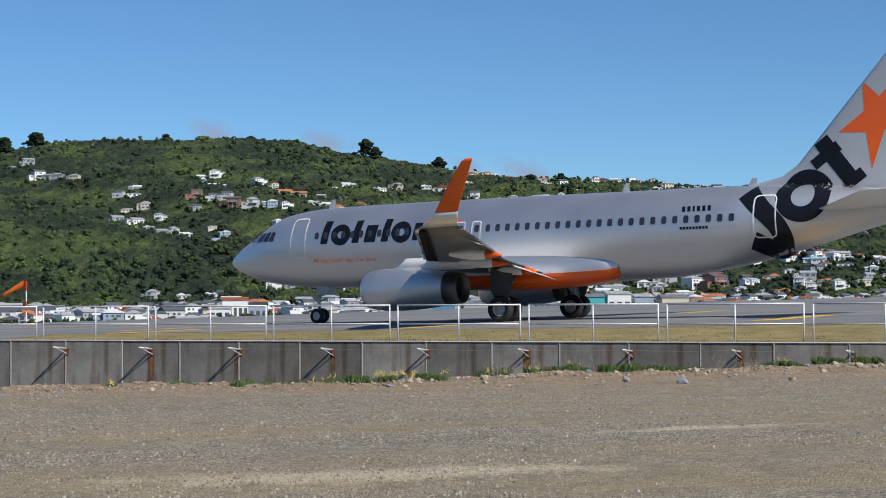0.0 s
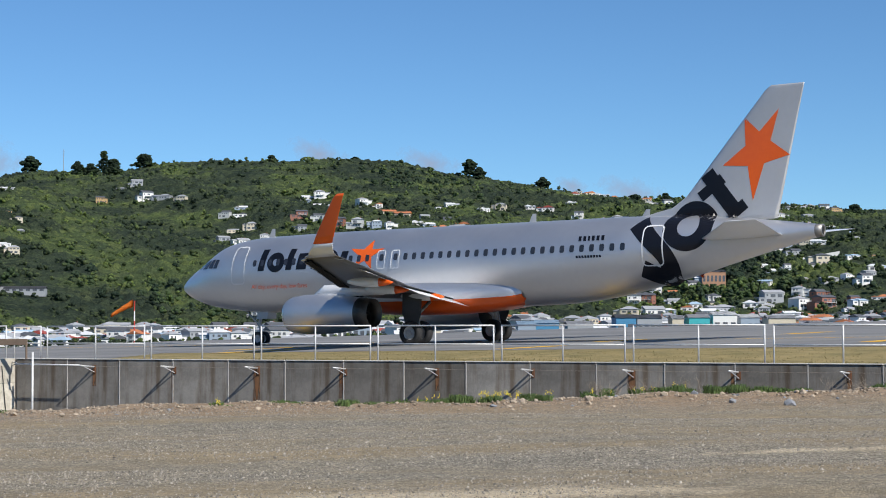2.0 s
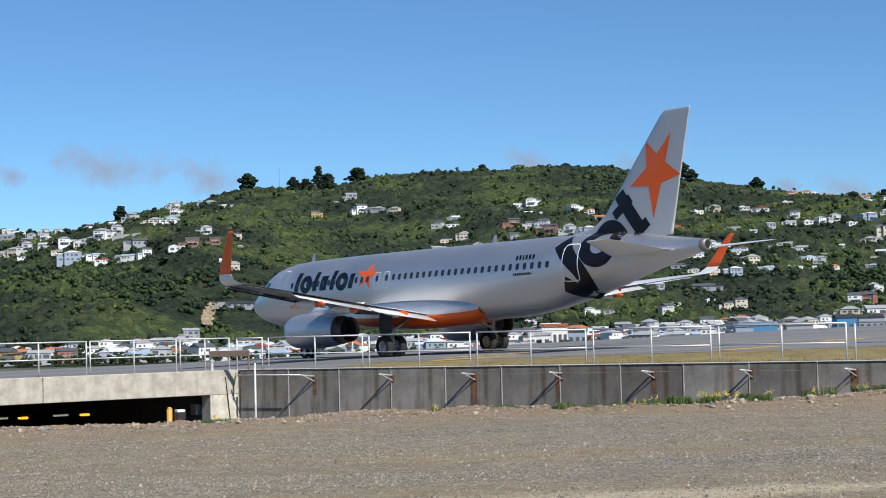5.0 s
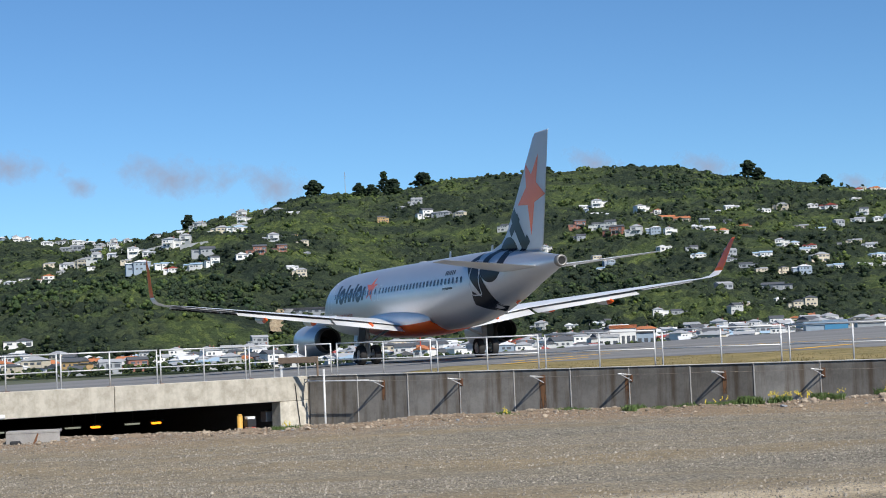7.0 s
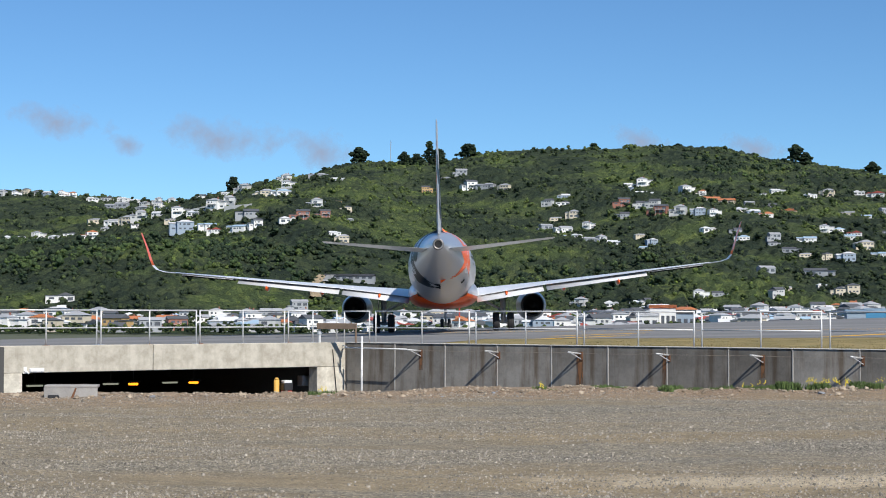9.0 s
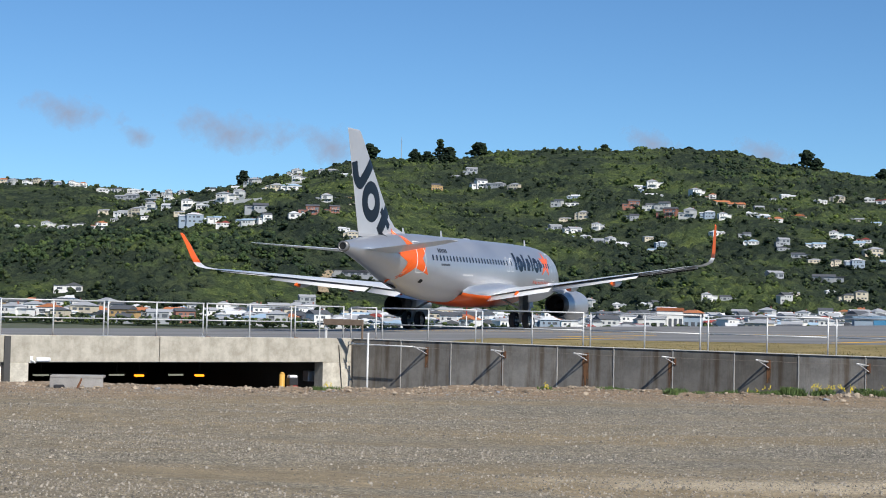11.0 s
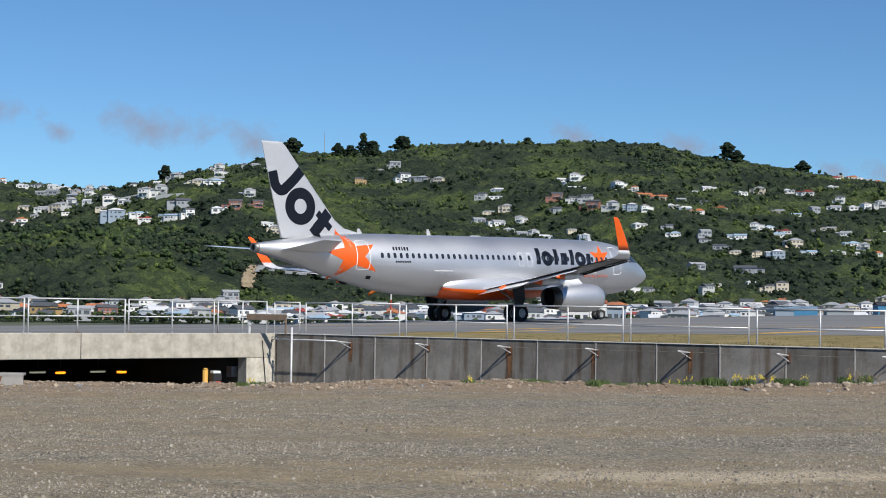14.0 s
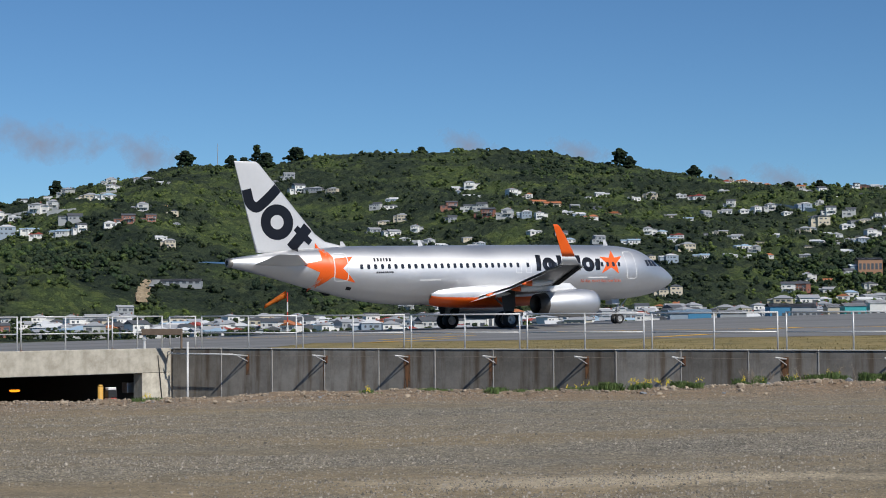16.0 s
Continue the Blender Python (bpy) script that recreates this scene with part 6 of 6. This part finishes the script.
        part("exhaust_plug", bm, HOLLOW_SHADE, nac, "exhaust duct coloured near-black for its shade", True)
        bm = bmesh.new()
        loft(bm, [section(air(12.9, ey, 2.45), 4.4, 0.07, (0, 1, 0)), section(air(13.7, ey, 3.02), 4.4, 0.07, (0, 1, 0))])
        part("pylon", bm, WINGPAINT, jet, "", True)
        # main gear
        gy = side * 3.80
        bm = bmesh.new()
        tube(bm, air(MAIN, gy, 0.45), air(MAIN - 0.15, gy, 2.55), 0.15, 0.19, 12)
        tube(bm, air(MAIN, gy - 0.55, 0.585), air(MAIN, gy + 0.55, 0.585), 0.11, seg=10)
        part("gear_leg", bm, GEAR, jet, "", True)
        bm = bmesh.new()
        tube(bm, air(MAIN - 0.1, gy, 1.3), air(MAIN - 0.2, gy - side * 1.6, 2.1), 0.08, seg=8)
        tube(bm, air(MAIN + 0.25, gy, 0.7), air(MAIN + 0.1, gy, 1.5), 0.05, seg=8)
        part("gear_brace", bm, GEAR, jet, "", True)
        # the door takes the darkened underside grey in place of its shade
        bm = bmesh.new()
        secs = [[air(MAIN - 0.55, gy + side * 0.30, 2.55), air(MAIN + 0.60, gy + side * 0.30, 2.55)], [air(MAIN - 0.55, gy + side * 0.36, 1.5), air(MAIN + 0.55, gy + side * 0.36, 1.5)],
                [air(MAIN - 0.30, gy + side * 0.33, 0.95), air(MAIN + 0.32, gy + side * 0.33, 0.95)]]
        sheet(bm, secs)
        bmesh.ops.solidify(bm, geom=bm.faces[:], thickness=0.05)
        part("gear_door", bm, UNDERSIDE, jet, "landing gear door in grey darkened as shade")
        for dy in (-0.46, 0.46):
            build_wheel(jet, MAIN, gy + dy, 0.585, 0.42)
        build_wheel(jet, 5.06, side * 0.25, 0.385, 0.23)
    # belly fairing
    for lo, hi, mat, label in ((-90, -8, ORANGE, "orange lower belly fairing"), (-8, 62, SILVER, "silver wing root fairing")):
        bm = bmesh.new()
        for side in (-1, 1):
            rows = []
            for k in range(29):
                u = k / 28
                s = 10.9 + 11.6 * u
                g = (math.sin(math.pi * u)) ** 0.45 if 0 < u < 1 else 0.0
                w, c, h = 1.55 + 0.68 * g, 2.35 + 0.1 * (1 - g), 0.40 + 0.52 * g
                r = []
                for a in np.linspace(lo, hi, 11):
                    ca, sa = math.cos(radians(a)), math.sin(radians(a))
                    r.append(air(s, side * w * abs(ca) ** 0.75, c + h * (1.0 if sa < 0 else 1.25) * math.copysign(abs(sa) ** 0.8, sa)))
                rows.append(r)
            sheet(bm, rows)
        part("belly_fairing", bm, mat, jet, label, True)
    # nose gear
    bm = bmesh.new()
    tube(bm, air(5.06, 0, 0.385), air(5.0, 0, 2.0), 0.075, 0.11, 10)
    tube(bm, air(5.06, -0.3, 0.385), air(5.06, 0.3, 0.385), 0.05, seg=8)
    tube(bm, air(5.05, 0, 1.0), air(4.1, 0, 1.9), 0.05, seg=8)
    part("nose_gear_leg", bm, GEAR, jet, "", True)
    for side in (-1, 1):
        bm = bmesh.new()
        sheet(bm, [[air(5.1, side * 0.34, 1.92), air(5.9, side * 0.34, 1.90)], [air(5.15, side * 0.42, 1.45), air(5.8, side * 0.42, 1.45)]])
        bmesh.ops.solidify(bm, geom=bm.faces[:], thickness=0.03)
        part("nose_gear_door", bm, SILVER, jet)
    # sills of the hold doors and the outflow valve on the starboard flank
    at = on_flank(-1, 0.014)
    for s0, s1 in ((22.0, 23.66), (7.4, 9.2)):
        bm = bmesh.new()
        patch(bm, at, ((s0, 3.42), (s1, 3.42), (s1, 3.50), (s0, 3.50)), 8, 1)
        part("hold_door_sill", bm, TRIM, jet, "pale strip under a hold door")
    bm = bmesh.new()
    patch(bm, at, ((28.72, 2.86), (29.08, 2.92), (29.08, 3.12), (28.72, 3.06)), 3, 3)
    part("outflow_valve", bm, HOLLOW_SHADE, jet, "dark valve opening")
    # aerials on the crown
    for s, h in ((5.75, 0.42), (22.1, 0.40), (28.3, 0.30)):
        bm = bmesh.new()
        loft(bm, [section(air(s, 0, 5.88), 0.42, 0.12, (0, 1, 0)), section(air(s + 0.22, 0, 5.91 + h), 0.22, 0.10, (0, 1, 0))])
        part("blade_aerial", bm, FINPAINT, jet, "small pale blade aerial")
    bm = bmesh.new()
    lathe(bm, [(MAIN - 17.2, 0.02), (MAIN - 17.5, 0.16), (MAIN - 18.3, 0.16), (MAIN - 18.7, 0.02)], True, 16, (0, 0, 5.84))
    part("satcom_bump", bm, FINPAINT, jet, "", True)
    return tagged(jet, "silver twin-engine jet airliner with orange stars and winglets, taxiing", "airliner")


airliner = build_airliner()
# ---- loose things on the gravel and round the wall ----
def build_pebbles():
    """Chips of stone lying half sunk in the yard."""
    g = np.random.default_rng(21)
    n = 170000
    y = 12.5 + 23.5 * g.random(n) ** 0.85
    x = y * g.uniform(-0.30, 0.62, n)
    heap = np.array([noise.noise((a * 0.22, b * 0.5, 11)) for a, b in zip(x, y)])
    ok = (y < 34.4 + 0.14 * x) & (g.random(n) < 0.55 + 1.2 * heap)
    x, y = x[ok], y[ok]
    n = len(x)
    z = np.array([gravel_z(a, b) for a, b in zip(x, y)])
    r = (0.005 + 0.006 * g.random(n) ** 2) * np.where(g.random(n) < 0.10, g.uniform(1.3, 2.3, n), 1.0)
    k = 5
    a = (np.arange(k)[None] + g.uniform(-0.35, 0.35, (n, k))) * (2 * math.pi / k) + g.uniform(0, 6.28, (n, 1))
    q = r[:, None] * g.uniform(0.75, 1.35, (n, k))
    ring = np.stack([x[:, None] + np.cos(a) * q, y[:, None] + np.sin(a) * q, np.repeat(z[:, None] - 0.004, k, 1)], -1)
    lid = np.stack([x[:, None] + np.cos(a) * q * 0.6, y[:, None] + np.sin(a) * q * 0.6, z[:, None] + r[:, None] * g.uniform(0.5, 1.3, (n, k))], -1)
    v = np.concatenate([ring, lid], 1).reshape(-1, 3)
    i = np.arange(k)
    j = (i + 1) % k
    f = np.concatenate([np.stack([i, j, j + k], 1), np.stack([i, j + k, i + k], 1), [[k, k + 1, k + 2], [k, k + 2, k + 3], [k, k + 3, k + 4]]])
    f = (f[None] + (np.arange(n) * 2 * k)[:, None, None]).reshape(-1, 3)
    tagged(arrays("gravel_stones", v, f, PEBBLE), "loose pale and grey stones strewn over the gravel", "gravel", kind="stuff")


build_pebbles()


def build_rubble():
    """Broken brown stone and clods strewn along the yard's edge."""
    g = np.random.default_rng(33)
    n = 7000
    x = g.uniform(-12.5, 22.5, n)
    e = np.array([gravel_edge(a) for a in x])
    y = e + 0.1 - np.abs(g.normal(0, 0.9, n)) - 0.6 * g.random(n) * (x > 8)
    r = 0.008 + 0.026 * g.random(n) ** 3.5
    z = np.array([gravel_z(a, b) for a, b in zip(x, y)])
    c = np.stack([x, y, z + 0.02 + r * 0.2], 1)
    s = np.stack([r * g.uniform(0.9, 1.6, n), r * g.uniform(0.8, 1.3, n), r * g.uniform(0.5, 0.95, n)], 1)
    v, f = lumps(c, s, 6, 0)
    tagged(arrays("edge_rubble", v, f, STONE), "broken brown stones and clods along the gravel edge", "rubble", kind="stuff")


build_rubble()


def build_rocks():
    g = random.Random(9)
    spots = [(13.1, 32.4, 0.13, True), (12.2, 33.2, 0.09, True)]
    for k in range(330):
        x = g.uniform(7.0, 21.5) if k < 210 else g.uniform(-9, 9)
        e = gravel_edge(x)
        spots.append((x, e - abs(g.gauss(1.1, 0.8)) - 0.1, g.choice((0.025, 0.03, 0.035, 0.04, 0.05, 0.06, 0.09)) * (1.15 if x > 8 else 0.8), False))
    for x, y, r, grey in spots:
        bm = bmesh.new()
        rock(bm, 0, 0, r * 0.25, r, g)
        ob = part("rock", bm, STONE_GREY if grey or g.random() < 0.2 else STONE)
        ob.location = (x, y, gravel_z(x, y))
        tagged(ob, "broken grey quarry stone on the gravel" if grey else "rough brown stone at the yard's edge", "rock", "edge stones")


build_rocks()


def leaves(bm, x, y, z, g, n, tall, spread):
    """A tuft of narrow leaves."""
    for _ in range(n):
        a, r = g.uniform(0, 6.283), spread * math.sqrt(g.random())
        px, py = x + math.cos(a) * r, y + math.sin(a) * r
        h, w, b = tall * g.uniform(0.5, 1.1), tall * g.uniform(0.05, 0.11), g.uniform(0, 6.283)
        lean = g.uniform(0.1, 0.6) * h
        dx, dy = math.cos(b), math.sin(b)
        v = [bm.verts.new(p) for p in ((px - dy * w, py + dx * w, z), (px + dy * w, py - dx * w, z),
                                       (px + dy * w * 0.8 + dx * lean * 0.4, py - dx * w * 0.8 + dy * lean * 0.4, z + h * 0.6), (px + dx * lean, py + dy * lean, z + h),
                                       (px - dy * w * 0.8 + dx * lean * 0.4, py + dx * w * 0.8 + dy * lean * 0.4, z + h * 0.6))]
        bm.faces.new(v)


def build_weeds():
    g = random.Random(14)
    for x, wide, tall, n, bloom in ((7.6, 1.0, 0.20, 240, 26), (6.3, 0.7, 0.15, 150, 4), (11.2, 0.8, 0.20, 190, 5), (12.4, 1.1, 0.26, 300, 2), (13.4, 0.8, 0.22, 220, 0), (19.0, 0.9, 0.24, 150, 0),
                                    (17.0, 0.5, 0.22, 70, 8), (3.4, 0.6, 0.14, 110, 0), (4.9, 0.8, 0.18, 120, 0), (-2.3, 0.2, 0.14, 40, 4), (10.1, 0.5, 0.2, 70, 4), (2.0, 0.2, 0.12, 40, 3), (14.6, 0.6, 0.2, 80, 0)):
        root = new("weed_clump")
        y = gravel_edge(x) - 0.7
        root.location = (x, y, gravel_z(x, y) - 0.02)
        bm = bmesh.new()
        for _ in range(int(wide * 14)):
            a = g.uniform(-wide, wide)
            leaves(bm, a, g.gauss(0, 0.16), 0, g, max(24, int(n * 9 / (wide * 14))), tall * g.uniform(0.45, 0.95), 0.15)
        part("leaves", bm, WEED, root)
        if bloom:
            bm = bmesh.new()
            for _ in range(bloom):
                a, h = g.gauss(0, wide * 0.42), tall * g.uniform(0.45, 0.95)
                for k in range(4):
                    bmesh.ops.create_icosphere(bm, subdivisions=1, radius=0.016 - 0.002 * k, matrix=Matrix.Translation((a + g.gauss(0, 0.02), g.gauss(0, 0.02), h + 0.022 * k)))
            tagged(part("flowers", bm, FLOWER, root), "small yellow flowers", kind="stuff")
        tagged(root, "green weeds with yellow flowers by the gravel edge" if bloom > 5 else "low green weeds at the gravel edge", "weeds", "edge weeds")


build_weeds()


def build_dead_shrub(x, wide, tall, seed):
    """Dry bare stalks standing in the weeds."""
    g = random.Random(seed)
    bm = bmesh.new()
    for _ in range(26):
        a, lean = g.uniform(-wide, wide), g.uniform(-0.5, 0.5)
        h = tall * g.uniform(0.4, 1.0)
        foot, tip = Vector((a, g.gauss(0, 0.1), 0)), Vector((a + lean * h, g.gauss(0, 0.15), h))
        tube(bm, foot, tip, 0.005, 0.002, 5)
        for k in range(3):
            p = foot.lerp(tip, g.uniform(0.4, 0.9))
            tube(bm, p, p + Vector((g.uniform(-0.12, 0.12), g.uniform(-0.06, 0.06), g.uniform(0.03, 0.12))), 0.003, 0.0015, 4)
    ob = part("dead_shrub", bm, TWIG)
    y = gravel_edge(x) - 0.75
    ob.location = (x, y, gravel_z(x, y) - 0.02)
    tagged(ob, "dry grey leafless stalks among the weeds", "shrub", "dead stalks")


build_dead_shrub(11.8, 0.8, 0.42, 2)
build_dead_shrub(15.6, 0.5, 0.34, 4)
build_dead_shrub(10.2, 0.3, 0.40, 7)


def build_grass():
    """Tufts over the verge."""
    g = random.Random(3)
    bm = bmesh.new()
    for _ in range(7000):
        s, d = g.uniform(-1.0, 33), 0.3 + 20 * g.random() ** 2.0
        p = on_wall(s, -0.5 - d)
        if p.x + p.y > 79.5 or p.y > 76:
            continue
        k = min(1.0, d / 9.0)
        k = k * k * (3 - 2 * k)
        z = (WALL_TOP - 0.06) * (1 - k) + (field(p.x) - 0.03) * k
        leaves(bm, p.x, p.y, z - 0.02, g, 4, g.uniform(0.05, 0.12), 0.14)
    tagged(part("grass_tufts", bm, BLADE), "short dry grass blades on the verge", "grass", kind="stuff")


build_grass()


def build_corner_pole():
    root = new("corner_pole")
    root.matrix_basis = Matrix.Translation(on_wall(-1.72, 0.55, 0))
    bm = bmesh.new()
    tube(bm, (0, 0, ROAD_Z), (0, 0, 0.80), 0.036, seg=10)
    part("upright", bm, RAIL, root, "", True)
    a, b = on_wall(-2.4, 0.5, 0.42) - on_wall(-1.72, 0.55, 0), on_wall(0.0, 0.5, 0.40) - on_wall(-1.72, 0.55, 0)
    bm = bmesh.new()
    tube(bm, a, b, 0.024, seg=8)
    part("crossbar", bm, RAIL, root, "", True)
    tagged(root, "galvanised pipe post with a crossbar in front of the wall", "post")


def build_corner_bracket():
    root = new("wall_bracket")
    root.matrix_basis = Matrix.Translation(on_bridge(0.12, 0.0, 0.36)) @ pose(0, 0, 0, 0, 0, math.degrees(math.atan2(-BRIDGE_D.y, -BRIDGE_D.x)))
    bm = bmesh.new()
    tube(bm, (0, 0, 0), (-0.08, -0.36, 0.08), 0.02, seg=8)
    tube(bm, (0, 0, 0.12), (-0.10, -0.36, 0.10), 0.016, seg=8)
    part("arm", bm, RAIL, root, "", True)
    bm = bmesh.new()
    tube(bm, (-0.40, -0.02, 0.0), (-0.22, -0.02, -1.6), 0.014, seg=6)
    part("cable", bm, BLACK, root, "black cable hanging down the pier")
    tagged(root, "galvanised bracket and black cable on the bridge pier", "bracket", "wall brackets")


def build_board():
    root = new("timber_board")
    root.matrix_basis = Matrix.Translation((-3.4, 56.09, BRIDGE_TOP)) @ pose(0, 0, 0, 0, 0, -24.7)
    bm = bmesh.new()
    box(bm, 0, 0, 0.43, 1.46, 0.06, 0.20, bevel=0.01)
    part("board", bm, TIMBER, root)
    bm = bmesh.new()
    tube(bm, (-0.66, 0.06, 0.0), (-0.66, 0.06, 0.45), 0.045, seg=8)
    tube(bm, (-0.66, 0.06, 0.28), (-0.66, 0.06, 0.36), 0.075, seg=8)
    part("leg", bm, RAIL, root, "short grey pipe leg")
    bm = bmesh.new()
    tube(bm, (0.70, 0.0, 0.004), (0.70, 0.0, 0.5), 0.035, seg=8)
    part("leg", bm, TIMBER, root)
    tagged(root, "weathered brown timber board fixed over the pipe post", "board")


TROUGH = surface("weathered_concrete", (0.22, 0.21, 0.20), (0.40, 0.385, 0.365), 3.0, 0.9, 0, 0.6, 0.01)


def build_box():
    root = new("concrete_trough")
    x, y = -6.95, 32.6
    root.matrix_basis = Matrix.Translation((x, y, gravel_z(x, y) - 0.06)) @ pose(0, 0, 0, 0, 0, 6)
    bm = bmesh.new()
    for z in (0.0, 0.24):
        box(bm, 0, 0, z, 0.98, 0.5, 0.05, bevel=0.008)
    box(bm, 0, -0.23, 0.05, 0.98, 0.05, 0.19)
    box(bm, -0.46, 0, 0.05, 0.05, 0.42, 0.19)
    part("body", bm, TROUGH, root, "weathered concrete box open at one end")
    bm = bmesh.new()
    box(bm, -0.30, -0.40, 0.02, 0.20, 0.14, 0.10, 10, 0.02)
    part("block", bm, BLACK, root, "small black block beside it")
    bm = bmesh.new()
    tube(bm, (0.02, -0.34, 0.02), (0.10, -0.30, 0.24), 0.03, 0.015, 6)
    part("stake", bm, RUST, root, "rusty stake")
    tagged(root, "grey concrete box section lying on the gravel", "trough")


def build_bollard():
    root = new("bollard")
    root.matrix_basis = Matrix.Translation((-5.16, 54.25, ROAD_Z))
    bm = bmesh.new()
    tube(bm, (0, 0, 0.0), (0, 0, 2.06), 0.085, 0.085, 16)
    tube(bm, (0, 0, 2.06), (0, 0, 2.12), 0.085, 0.05, 16)
    part("sleeve", bm, YELLOW_PLASTIC, root, "scuffed yellow sleeve", True)
    tagged(root, "yellow bollard at the tunnel mouth", "bollard")
    root = new("kiosk_box")
    root.matrix_basis = Matrix.Translation((-4.84, 54.2, ROAD_Z)) @ pose(0, 0, 0, 0, 0, 30)
    bm = bmesh.new()
    box(bm, 0, 0, 0, 0.28, 0.26, 1.72, bevel=0.02)
    part("case", bm, RED, root, "red lower case")
    bm = bmesh.new()
    box(bm, 0, 0, 1.72, 0.30, 0.28, 0.24, bevel=0.02)
    part("hood", bm, BLACK, root, "black hood")
    bm = bmesh.new()
    box(bm, 0, 0, 1.96, 0.26, 0.22, 0.08, bevel=0.01)
    part("lid", bm, WHITE, root, "pale lid")
    tagged(root, "red and black control box by the tunnel mouth", "box")
    root = new("junction_box")
    root.matrix_basis = Matrix.Translation(on_bridge(1.05, -0.9, -0.85)) @ pose(0, 0, 0, 0, 0, 37)
    bm = bmesh.new()
    box(bm, 0, 0, 0, 0.26, 0.34, 0.34, bevel=0.015)
    part("case", bm, GALV, root)
    tagged(root, "grey steel junction box on the tunnel wall", "box")


def build_security_camera():
    root = new("security_camera")
    root.matrix_basis = Matrix.Translation(on_bridge(11.05, 0.22, -0.12)) @ pose(0, 0, 0, 0, 0, 200)
    bm = bmesh.new()
    box(bm, -0.1, 0, -0.06, 0.42, 0.13, 0.13, bevel=0.03)
    part("housing", bm, WHITE, root)
    bm = bmesh.new()
    tube(bm, (0.12, 0, -0.08), (0.22, -0.15, -0.02), 0.03, seg=8)
    box(bm, 0.22, -0.18, -0.1, 0.1, 0.06, 0.2)
    part("arm", bm, WHITE, root)
    tagged(root, "white security camera on the bridge beam", "camera")


build_corner_pole()
build_corner_bracket()
build_board()
build_box()
build_bollard()
build_security_camera()


# ---- what moves: the airliner taxis away, turns about and comes back across ----
TAXI_T = [0.0, 1.0, 2.0, 3.0, 4.0, 5.0, 7.5, 8.5, 9.5, 12.0, 13.0, 14.0, 15.0, 16.0]
TAXI_X = [24.86, 20.95, 17.03, 13.13, 9.39, 6.13, 0.89, 0.26, 0.21, 2.60, 4.56, 7.28, 10.67, 14.72]
TAXI_Y = [79.25, 82.60, 85.95, 89.39, 92.84, 96.58, 106.22, 109.0, 111.48, 116.50, 118.60, 120.55, 122.10, 122.60]
TAXI_A = [136.32, 136.30, 136.33, 135.45, 132.56, 127.30, 105.11, 94.40, 84.25, 58.55, 49.50, 41.08, 33.41, 26.8]
FIELD = pose(0, 0, FIELD_Z, 0, -math.degrees(math.atan(SLOPE)), 0)


def motions():
    rows, rolled, way, last = [], [], 0.0, None
    for k in range(161):
        t = k / 10
        x, y, a = (spline(TAXI_T, v, t) for v in (TAXI_X, TAXI_Y, TAXI_A))
        if last:
            way += math.hypot(x - last[0], y - last[1])
        last = (x, y)
        rolled.append((t, way))
        if k % 5 == 0:
            rows.append((t, FIELD @ pose(x, y, 0.02, 0, 0, a)))
    walk(airliner, rows)
    for wheel, r in WHEELS:
        at = wheel.location.copy()
        walk(wheel, [(t, Matrix.Translation(at) @ Matrix.Rotation(d / r, 4, "Y")) for t, d in rolled])


motions()
